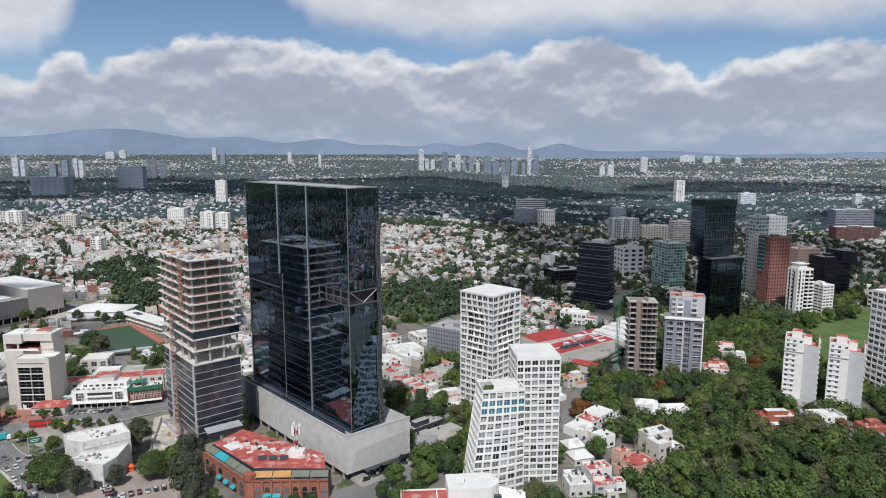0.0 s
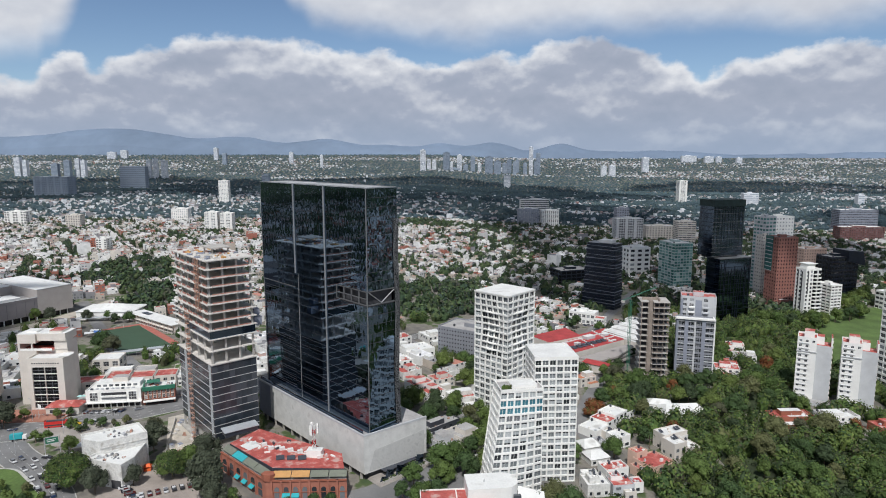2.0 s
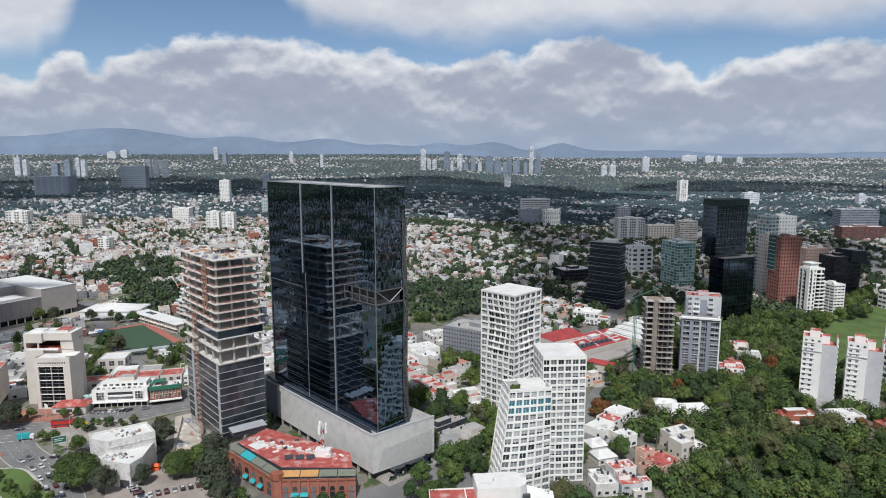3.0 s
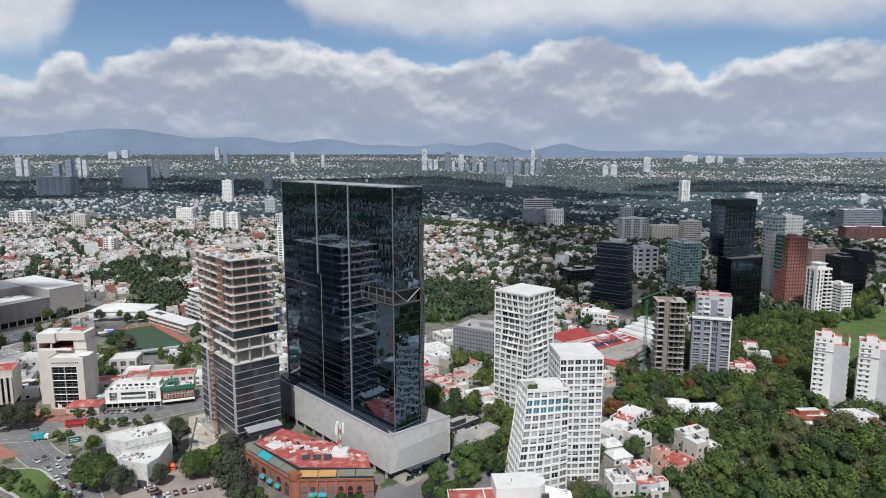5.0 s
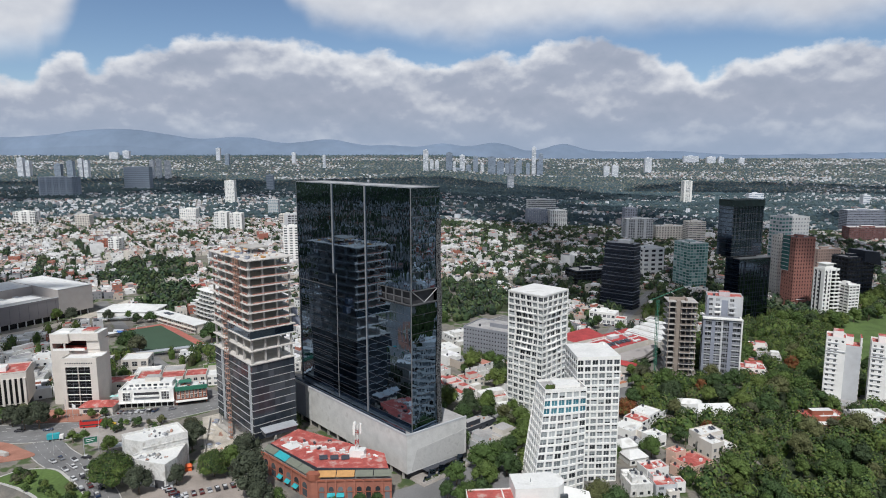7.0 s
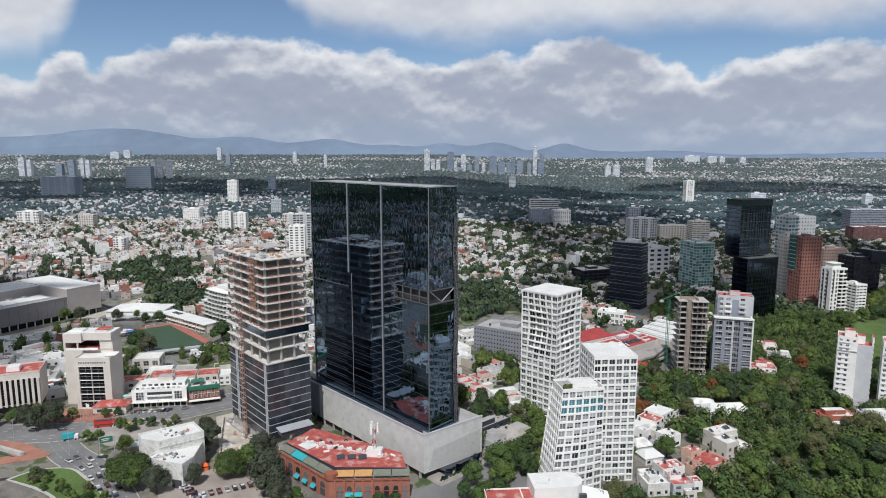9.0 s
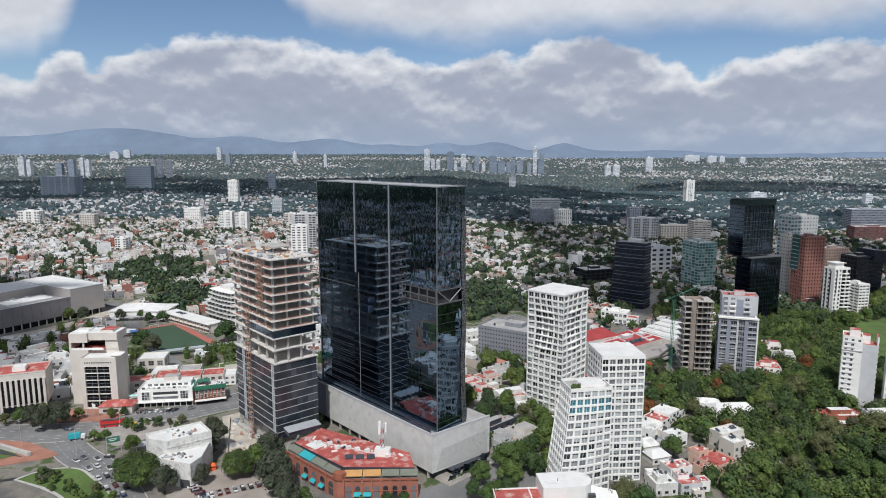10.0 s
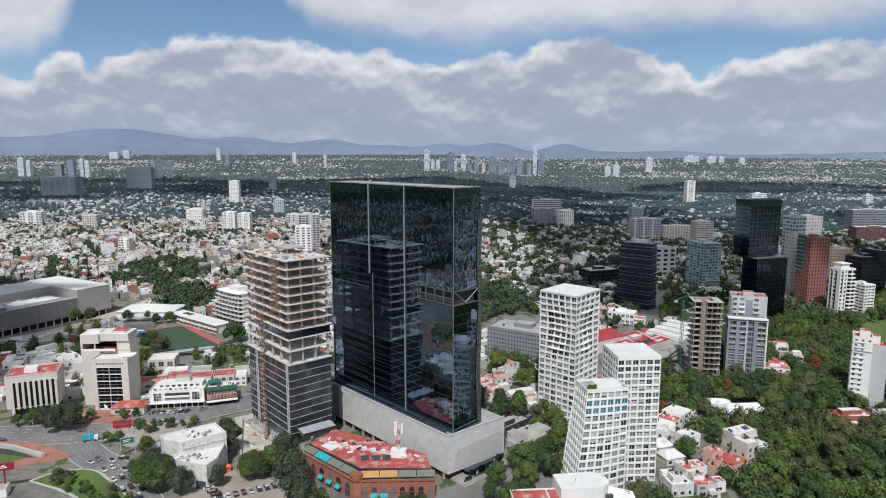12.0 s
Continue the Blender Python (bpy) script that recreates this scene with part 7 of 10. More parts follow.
    # shopping mall
    t = thing("shopping_mall", -358, 474, 0, 60, "large windowless shopping mall with grey lilac cladding", "shopping mall")
    part("long_hall", Mesh().box(-70, 0, 4.6, 57, 78, 17.6, 0, 1), [M["mall"], M["grey_roof"]], t)
    part("corner_block", Mesh().box(57, -0.6, 4.6, 86, 80, 25.6, 0, 1), [M["mall_light"], M["white_roof"]], t, "taller pale grey corner block")
    part("arcade", Mesh().box(-68, 2.4, 0, 84, 76, 4.6), M["pane_black"], t, "dark glazed arcade at street level")
    rear = part("rear_hall", Mesh().box(-70, 40, 17.6, 57, 80, 25.0, 0, 1), [M["mall_light"], M["white_roof"]], t)
    part("parapet", Mesh().box(-70, -0.2, 17.6, 57, 0.5, 19.4), M["mall"], t)
    part("coping", Mesh().box(-70, -0.3, 19.4, 57, 0.6, 19.65), M["lightgrey"], t)
    part("coping", Mesh().box(56.8, -0.8, 25.6, 86.3, -0.3, 26.0).box(85.8, -0.3, 25.6, 86.3, 80, 26.0), M["lightgrey"], t)
    for k in range(6):
        part("window", Mesh().box(-40 + k * 9, 39.9, 19.5, -34 + k * 9, 40.2, 23.0), M["pane_black"], rear)
    part("roof_block", Mesh().box(-30, 8, 17.6, 6, 24, 20.6, 0, 1), [M["mall"], M["metal_roof"]], t)
    part("roof_block", Mesh().box(14, 12, 17.6, 50, 30, 19.2, 0, 1), [M["lightgrey"], M["white_roof"]], t)
    for k in range(18):
        part("cladding_joint", SHARED.setdefault("joint", Mesh().box(0, -0.04, 4.8, 0.18, 0.02, 19.2).mesh("cladding_joint", M["dark_panel"])), None, t, m=pose(-68 + k * 7.2, 0, 0))
    for k in range(14):
        part("roof_unit", Mesh().box(-34 + (k % 7) * 12, 26 + (k // 7) * 6, 17.6, -30 + (k % 7) * 12, 29 + (k // 7) * 6, 19.4), M["metal_roof"], t)
    for k in range(24):
        part("column", SHARED.setdefault("mall_col", Mesh().box(0, 0.5, 0, 0.7, 1.2, 4.6).mesh("column", M["lightgrey"])), None, t, m=pose(-66 + k * 6.4, 0, 0))
    # white building by the junction
    bx0, by0 = -132.0, 262.0
    t = thing("shop_building", bx0, by0, 0, 0, "stained white-walled wedge building with cluttered flat roofs", "shop building")

    def walled(name, pts, h, rim):
        """Walls on a plan, with a roof floor sunk behind a parapet."""
        c = Vector((sum(p[0] for p in pts) / len(pts), sum(p[1] for p in pts) / len(pts)))
        inner = [tuple(c + (Vector(p) - c) * (1 - 0.5 / max(1.0, (Vector(p) - c).length))) for p in pts]
        mb = Mesh()
        n = len(pts)
        for i in range(n):
            j = (i + 1) % n
            mb.poly([(*pts[i], 0), (*pts[j], 0), (*pts[j], h + rim), (*pts[i], h + rim)])
            mb.poly([(*pts[i], h + rim), (*pts[j], h + rim), (*inner[j], h + rim), (*inner[i], h + rim)])
            mb.poly([(*inner[i], h + rim), (*inner[j], h + rim), (*inner[j], h), (*inner[i], h)])
        mb.poly([(*p, h) for p in inner], 1)
        return part(name, mb, [M["dirty_white"], M["white_roof"]], t)
    walled("wall", [(x - bx0, y - by0) for x, y in ((-146.3, 265.1), (-142.5, 260.2), (-133.9, 257.5), (-118.1, 268.1), (-126.8, 278.3))], 14.9, 1.0)
    walled("low_wing", [(x - bx0, y - by0) for x, y in ((-119.4, 246.6), (-117.2, 253.6), (-118.6, 267.0), (-131.5, 258.6), (-135.6, 257.5), (-137.0, 254.6), (-134.6, 251.8), (-128.5, 249.2))], 10.2, 0.9)
    part("ledge", Mesh().box(0, -0.25, 0, 18.5, 0.0, 0.5), M["dirty_white"], t, m=pose(-133.6 - bx0, 257.6 - by0, 12.6, 0, 0, 34))
    part("doorway", Mesh().box(0, -0.15, 0, 4.6, 0.1, 3.6), M["dark"], t, m=pose(-124.6 - bx0, 248.0 - by0, 0, 0, 0, -16))
    rnd = random.Random(8)
    for k in range(40):
        bx, by, bz = (-15.5 - bx0 - 118 + rnd.random() * 12.5, 251.5 - by0 + rnd.random() * 5.5, 10.2) if k < 26 else (-140 - bx0 + rnd.random() * 15, 264 - by0 + rnd.random() * 7, 14.9)
        s = 0.4 + rnd.random() * 0.9
        part("roof_clutter", SHARED.setdefault(("clut", k % 5), Mesh().box(0, 0, 0, 1.2, 0.8, 0.6).tube((0.4, 0.4, 0.6), (0.9, 0.4, 0.9), 0.2).mesh("roof_clutter", M[("dark_panel", "lightgrey", "steel", "scaffold", "concrete")[k % 5]])), None, t, m=pose(bx, by, bz, 0, 0, rnd.random() * 180) @ Matrix.Scale(s, 4))
    # an orange object of unclear kind, given the form of a stall
    t = thing("canopy_stall", -116.6, 263.2, 0, 15, "bright orange object of unclear kind, built as a canvas stall", "stall")
    part("canopy", Mesh().hexa([(-1.6, -1.4, 2.0), (1.6, -1.4, 2.0), (1.6, 1.4, 2.0), (-1.6, 1.4, 2.0), (-0.9, -0.3, 3.0), (0.9, -0.3, 3.0), (0.9, 0.3, 3.0), (-0.9, 0.3, 3.0)]), M["orange_canvas"], t)
    part("side_sheet", Mesh().box(-1.5, -1.3, 0, 1.5, 1.3, 1.2), M["orange_canvas"], t)
    for x, y in ((-1.5, -1.3), (1.4, -1.3), (-1.5, 1.2), (1.4, 1.2)):
        part("post", Mesh().box(x, y, 0, x + 0.1, y + 0.1, 2.0), M["steel"], t)
    t = thing("canopy_shelter", -162, 276, 0, 20, "small flat metal canopy beside the wall", "canopy")
    part("roof", Mesh().box(0, 0, 3.4, 9, 5, 3.7), M["metal_roof"], t)
    for x, y in ((0.3, 0.3), (8.5, 0.3), (0.3, 4.5), (8.5, 4.5)):
        part("post", Mesh().box(x, y, 0, x + 0.2, y + 0.2, 3.4), M["steel"], t)


def arched_market():
    """Wedge-shaped brick building with arches, awnings and a red roof."""
    t = thing("market_building", -56, 238.5, 0, 0, "orange brick building with arches, awnings and a red flat roof", "market building")
    corner = Vector((0, 0))
    A, B = Vector((-27.5, 24.5)), Vector((31.5, 0.5))        # ends of the two wings
    back_a, back_b = Vector((-15.5, 41.5)), Vector((27.0, 17.0))
    mb = Mesh()
    ring = [A, back_a, back_b, B]
    arc = [Vector((3.2 * math.cos(radians(a)) + 0.5, 3.2 * math.sin(radians(a)) + 2.5)) for a in range(215, 290, 12)]
    foot = [A] + arc + [B, back_b, back_a]
    mb.prism([tuple(p) for p in foot], -1, 8.6, 0, 1)
    part("wall", mb, [M["orange_brick"], M["grey_roof"]], t)
    up = Mesh()
    ins = [A + Vector((3.2, 2.0)), Vector((0.8, 4.2)), B + Vector((-1.5, 3.2)), back_b, back_a]
    up.prism([tuple(p) for p in ins], 8.6, 11.8, 0, 1)
    part("upper_storey", up, [M["dark_panel"], M["red_roof"]], t, "set-back glazed upper storey with a red roof")
    # arches as recessed openings with brick surrounds
    for a, b, n, off in ((A, arc[0], 6, 0), (arc[-1], B, 8, 1)):
        d = (b - a)
        u = d.normalized()
        nrm = Vector((u.y, -u.x))
        w = d.length / n
        rz = math.degrees(math.atan2(u.y, u.x))
        for i in range(n):
            p = a + u * (i + 0.5) * w + nrm * 0.04
            arch = Mesh()
            pts = [(-w * 0.26, 0.5)] + [(w * 0.26, 0.5)] + [(w * 0.26 * math.cos(radians(q)), 4.9 + w * 0.26 * math.sin(radians(q))) for q in range(0, 181, 20)]
            for q in range(len(pts)):
                r = (q + 1) % len(pts)
                arch.poly([(pts[q][0], -0.1, pts[q][1]), (pts[r][0], -0.1, pts[r][1]), (pts[r][0], 0.3, pts[r][1]), (pts[q][0], 0.3, pts[q][1])])
            arch.poly([(q[0], -0.08, q[1]) for q in pts])
            part("arched_window", arch, M["pane"], t, m=pose(p.x, p.y, 0, 0, 0, rz))
            pier = a + u * i * w + nrm * 0.1
            part("pier", SHARED.setdefault("pier", Mesh().box(-0.35, -0.45, -1, 0.35, 0.3, 8.9).mesh("pier", M["orange_brick"])), None, t, m=pose(pier.x, pier.y, 0, 0, 0, rz))
            sill = a + u * (i + 0.5) * w + nrm * 0.1
            part("transom", SHARED.setdefault("transom", Mesh().box(-w * 0.3, -0.2, 3.6, w * 0.3, 0.1, 3.9).mesh("transom", M["brick"])), None, t, m=pose(sill.x, sill.y, 0, 0, 0, rz))
            if (off == 0 and i in (2, 3, 4)) or (off == 1 and i in (1, 2)):
                aw = Mesh().hexa([(-1.6, -1.6, 2.2), (1.6, -1.6, 2.2), (1.6, 0, 3.2), (-1.6, 0, 3.2), (-1.6, -1.6, 2.35), (1.6, -1.6, 2.35), (1.6, 0, 3.4), (-1.6, 0, 3.4)])
                part("awning", aw, M["teal"], t, "turquoise canvas awning", m=pose(p.x, p.y, 0, 0, 0, rz))
        part("cornice", Mesh().box(0, -0.5, 8.4, d.length, 0.4, 8.9), M["brick"], t, m=pose(a.x, a.y, 0, 0, 0, rz))
        seg = 4
        for i in range(seg):
            s0, s1 = d.length * (i + 0.03) / seg, d.length * (i + 0.99) / seg
            col = ("olive", "teal", "olive", "olive")[i] if off == 0 else ("ochre", "ochre", "olive", "olive")[i]
            canopy = Mesh().hexa([(s0, 0.2, 9.9), (s1, 0.2, 9.9), (s1, 3.2, 11.2), (s0, 3.2, 11.2), (s0, 0.2, 10.05), (s1, 0.2, 10.05), (s1, 3.2, 11.35), (s0, 3.2, 11.35)])
            part("terrace_awning", canopy, M[col], t, "wide sloping canvas awning over the terrace", m=pose(a.x, a.y, 0, 0, 0, rz))
    part("corner_gable", Mesh().prism([(-3.0, 0.6), (-1.5, -0.9), (1.0, -1.3), (2.6, 0.2), (1.5, 2.5), (-2.0, 2.6)], 8.6, 11.3), M["brick"], t, "raised brick gable at the rounded corner")
    rnd = random.Random(14)
    for k in range(8):
        part("roof_unit", Mesh().box(0, 0, 0, 2.2, 1.4, 1.3), M["white_roof"], t, m=pose(-14 + k * 4.4 + rnd.random(), 22 - k * 1.6 + rnd.random() * 3, 11.8, 0, 0, 30))
    for k in range(26):
        q = rnd.random()
        px, py = -20 + 44 * q + rnd.gauss(0, 2.2), 30 - 17 * q + rnd.gauss(0, 3.2)
        part("roof_clutter", SHARED.setdefault(("mkt", k % 6), Mesh().box(0, 0, 0, 0.7 + 0.35 * (k % 6), 0.8, 0.3 + 0.15 * (k % 4)).mesh("roof_clutter", M[("white_roof", "lightgrey", "white", "dark_panel", "red_roof", "white")[k % 6]])), None, t, m=pose(px, py, 11.8, 0, 0, 40 * k))
    part("roof_ridge", Mesh().box(0, 0, 0, 34, 0.3, 0.35), M["white_roof"], t, m=pose(-16, 28, 11.8, 0, 0, -24))
    # dark block painted in for the shaded void below the shed roof
    shed = part("roof_shed", Mesh().box(0.6, 0.6, 0, 15.4, 5.4, 2.2), M["dark_panel"], t, "dark block standing in for the shaded void under a roof", m=pose(-28, 31, 11.8, 0, 0, 36))
    part("shed_roof", Mesh().hexa([(0, 0, 2.2), (16, 0, 2.2), (16, 6, 2.6), (0, 6, 2.6), (0, 0, 2.5), (16, 0, 2.5), (16, 6, 2.9), (0, 6, 2.9)]), M["metal_roof"], shed, "pale grey sheet-metal roof")
    for k in range(9):
        part("worn_patch", Mesh().prism([(math.cos(a) * (1.2 + 1.3 * rnd.random()), math.sin(a) * (0.5 + 0.6 * rnd.random())) for a in (0, 0.9, 1.8, 2.7, 3.6, 4.5, 5.4)], 0, 0.05), M["worn_roof"], t, "pale worn patch of the roof coating", m=pose(-15 + k * 4.3, 25 - k * 1.7 + 3 * rnd.random(), 11.8, 0, 0, -24))
    part("roof_patch", Mesh().box(0, 0, 0, 7, 6, 0.12), M["white_roof"], t, m=pose(-19, 24, 11.8, 0, 0, -40))
    for k in range(3):
        part("solar_panel", Mesh().hexa([(0, 0, 0.3), (3.4, 0, 0.3), (3.4, 2.0, 1.3), (0, 2.0, 1.3), (0, 0, 0.4), (3.4, 0, 0.4), (3.4, 2.0, 1.4), (0, 2.0, 1.4)]), M["dark_panel"], t, "dark solar panel", m=pose(0.5 + k * 4.6, 10.2, 11.8, 0, 0, 12))
    part("antenna_hut", Mesh().box(0, 0, 0, 6.5, 4, 3.0, 0, 1), [M["white"], M["white_roof"]], t, "white rooftop plant hut", m=pose(12.5, 13.2, 11.8, 0, 0, -6))
    # lattice mast with dish antennas
    t = thing("antenna_mast", -40.3, 253, 14.8, 0, "red and white lattice mast with white dish antennas", "antenna mast")
    for k in range(5):
        mb = Mesh()
        z0, z1 = k * 2.2, k * 2.2 + 2.2
        c = [(-0.6, -0.6), (0.6, -0.6), (0.6, 0.6), (-0.6, 0.6)]
        for i in range(4):
            mb.tube((*c[i], z0), (*c[i], z1), 0.11, n=4).tube((*c[i], z0), (*c[(i + 1) % 4], z1), 0.08, n=4)
        part("mast_section", mb, M["red_paint"] if k % 2 else M["white"], t)
    for k in range(16):
        a = k * 2.1
        part("antenna", SHARED.setdefault("dish", Mesh().tube((0, 0, 0), (0.5, 0, 0), 0.55, 0.75, 8).box(-0.2, -0.1, -0.9, 0, 0.1, 0.9).mesh("antenna", M["white"])), None, t, m=pose(1.5 * math.cos(a), 1.5 * math.sin(a), 7.6 + (k % 4) * 1.1, 0, 0, math.degrees(a)))


left_side()
arched_market()


# ---- low houses near by ----
def house(x, y, rz, w, d, h, wall="white", roof="white_roof", label="", upper=True, seed=0, zb=None):
    """A rendered flat-roofed town house: two storeys, parapet, set-back upper room, windows, door and tank."""
    rnd = random.Random(seed)
    h *= 0.82
    t = thing("house", x, y, (ground_z(x, y) if zb is None else zb) - 0.4, rz, label or "rendered town house with a flat roof", "house", "houses")
    mb = Mesh()
    mb.box(-w / 2, -d / 2, 0, w / 2, d / 2, h, 0)
    part("wall", mb, M[wall], t)
    rf = Mesh().box(-w / 2 + 0.25, -d / 2 + 0.25, h, w / 2 - 0.25, d / 2 - 0.25, h + 0.06)
    top = part("roof", rf, M[roof], t)
    pp = Mesh()
    roof_with_parapet(pp, -w / 2, -d / 2, w / 2, d / 2, h - 0.02, 0.7, 0.25, 0, 0)
    part("parapet", pp, M[wall], top)
    ww, wd, wh = w * (0.35 + 0.25 * rnd.random()), 2.5 + 2.5 * rnd.random(), h * (0.5 + 0.15 * rnd.random())
    wx = -w / 2 + rnd.random() * (w - ww)
    part("wing", Mesh().box(wx, -d / 2 - wd, 0, wx + ww, -d / 2 + 0.02, wh, 0, 1), [M[wall], M[roof if rnd.random() < 0.5 else "white_roof"]], t)
    if rnd.random() < 0.5:
        part("roof_patch", Mesh().box(-w * 0.1, -d * 0.35, h + 0.06, w * 0.38, d * 0.1, h + 0.12), M["red_roof" if roof == "white_roof" else "white_roof"], top)
    if upper:
        uw, ud = w * (0.35 + 0.2 * rnd.random()), d * (0.35 + 0.25 * rnd.random())
        ux, uy = -w / 2 + 0.3 + rnd.random() * (w - uw - 0.6), -d / 2 + 0.5 + rnd.random() * (d - ud - 0.8)
        part("upper_room", Mesh().box(ux, uy, h + 0.06, ux + uw, uy + ud, h + 2.7, 0, 1), [M[wall], M[roof if rnd.random() < 0.6 else "white_roof"]], t)
    junk = Mesh()
    for k in range(9):
        jx, jy, jz = (rnd.random() - 0.5) * (w - 2.5), (rnd.random() - 0.5) * (d - 2.5), h + 0.06
        if rnd.random() < 0.5:
            junk.box(jx, jy, jz, jx + 0.5 + rnd.random(), jy + 0.5 + 0.6 * rnd.random(), jz + 0.3 + 0.7 * rnd.random(), k % 3)
        else:
            junk.tube((jx, jy, jz), (jx, jy, jz + 0.8 + rnd.random()), 0.14, 0.12, 6, k % 3)
    tagged(part("roof_clutter", junk, [M["lightgrey"], M["dark_panel"], M["scaffold"]], top), "vents, boxes and pipes on the roof", kind="stuff")
    n = max(2, int(w / 4))
    for k in range(n):
        px = -w / 2 + (k + 0.5) * w / n
        for z in ((1.0, 4.0) if h > 5 else (1.0,)):
            part("window", SHARED.setdefault("hwin", Mesh().box(-0.8, -0.06, 0, 0.8, 0.06, 1.4).box(-0.95, -0.14, -0.12, 0.95, 0.06, 0.0, 1).mesh("window", [M["pane"], M["lightgrey"]])), None, t, m=pose(px, -d / 2 - 0.02, z))
    for k in range(max(1, int(d / 5))):
        part("window", SHARED["hwin"], None, t, m=pose(-w / 2 - 0.02, -d / 2 + (k + 0.6) * 4.2, 1.0 if h < 5 else 4.0, 0, 0, -90))
    part("door", SHARED.setdefault("hdoor", Mesh().box(-0.5, -0.07, 0, 0.5, 0.05, 2.1).mesh("door", M["brick"])), None, t, m=pose(w * 0.1, -d / 2 - 0.02, 0.3))
    for k in range(1 + int(rnd.random() * 2)):
        part("water_tank", SHARED.setdefault("tank", Mesh().tube((0, 0, 0), (0, 0, 1.2), 0.6, 0.6, 8).tube((0, 0, 1.2), (0, 0, 1.5), 0.6, 0.25, 8).mesh("water_tank", M["dark_panel"])), None, top, m=pose(-w / 2 + 1 + rnd.random() * (w - 2), d / 2 - 1.2, h + 0.06))
    return t


def villa(x, y, rz, label, blocks, gables=(), panels=(), seed=0):
    """A villa of several joined volumes. blocks: x0, y0, x1, y1, height, wall, roof; gables: x0, y0, x1, y1, eaves, ridge, wall, roof."""
    rnd = random.Random(seed)
    t = thing("villa", x, y, ground_z(x, y) - 0.3, rz, label, "house", "villas")
    for x0, y0, x1, y1, h, wl, rf in blocks:
        w = part("wall", Mesh().box(x0, y0, 0, x1, y1, h), M[wl], t)
        top = Mesh()
        roof_with_parapet(top, x0, y0, x1, y1, h, 0.5 + 0.4 * rnd.random(), 0.22)
        rt = part("roof", top, [M[wl], M[rf]], t)
        for k in range(max(1, int((x1 - x0) / 3.2))):
            px = x0 + (k + 0.5) * (x1 - x0) / max(1, int((x1 - x0) / 3.2)) + 0.5 * (rnd.random() - 0.5)
            for z in (1.0, 4.0) if h > 5.2 else (1.1,):
                if rnd.random() < 0.7:
                    ww, hh = 0.5 + 0.7 * rnd.random(), 1.1 + 0.6 * rnd.random()
                    part("window", Mesh().box(px - ww, y0 - 0.06, z, px + ww, y0 + 0.05, z + hh).box(px - ww - 0.12, y0 - 0.14, z - 0.12, px + ww + 0.12, y0 + 0.05, z, 1), [M["pane"], M["lightgrey"]], w)
        for k in range(max(1, int((y1 - y0) / 4.5))):
            py = y0 + (k + 0.5) * (y1 - y0) / max(1, int((y1 - y0) / 4.5))
            if rnd.random() < 0.7:
                part("window", Mesh().box(x0 - 0.06, py - 0.6, 1.1, x0 + 0.05, py + 0.6, 2.5), M["pane"], w)
        for k in range(3):
            cx, cy = x0 + 0.8 + rnd.random() * max(0.2, x1 - x0 - 2.4), y0 + 0.8 + rnd.random() * max(0.2, y1 - y0 - 2.2)
            part("roof_box", Mesh().box(cx, cy, h, cx + 0.6 + 0.8 * rnd.random(), cy + 0.6 + 0.6 * rnd.random(), h + 0.4 + 0.9 * rnd.random()), M[("lightgrey", wl, "dark_panel", "white")[int(rnd.random() * 4)]], rt)
        if rnd.random() < 0.6:
            part("water_tank", SHARED.setdefault("tank", Mesh().tube((0, 0, 0), (0, 0, 1.2), 0.6, 0.6, 8).tube((0, 0, 1.2), (0, 0, 1.5), 0.6, 0.25, 8).mesh("water_tank", M["dark_panel"])), None, rt, m=pose(x1 - 1.2, y1 - 1.2, h + 0.03))
    for x0, y0, x1, y1, ze, zr, wl, rf in gables:
        ym, e = (y0 + y1) / 2, 0.4
        part("wall", Mesh().hexa([(x0, y0, 0), (x1, y0, 0), (x1, y1, 0), (x0, y1, 0), (x0, y0, ze), (x1, y0, ze), (x1, y1, ze), (x0, y1, ze)]), M[wl], t)
        hip = min(3.0, (x1 - x0) * 0.25)
        part("roof", Mesh().hexa([(x0 - e, y0 - e, ze), (x1 + e, y0 - e, ze), (x1 + e, y1 + e, ze), (x0 - e, y1 + e, ze), (x0 + hip, ym - 0.1, zr), (x1 - hip, ym - 0.1, zr), (x1 - hip, ym + 0.1, zr), (x0 + hip, ym + 0.1, zr)]), M[rf], t)
        part("window", Mesh().box(x0 + 1, y0 - 0.06, 1.0, x0 + 2.6, y0 + 0.05, 2.3), M["pane"], t)
    for px, py, pz in panels:
        part("solar_panel", SHARED.setdefault("villa_panel", Mesh().hexa([(0, 0, 0.3), (1.5, 0, 0.3), (1.5, 2.4, 1.1), (0, 2.4, 1.1), (0, 0, 0.38), (1.5, 0, 0.38), (1.5, 2.4, 1.18), (0, 2.4, 1.18)]).mesh("solar_panel", M["dark_panel"])), None, t, m=pose(px, py, pz))
    return t


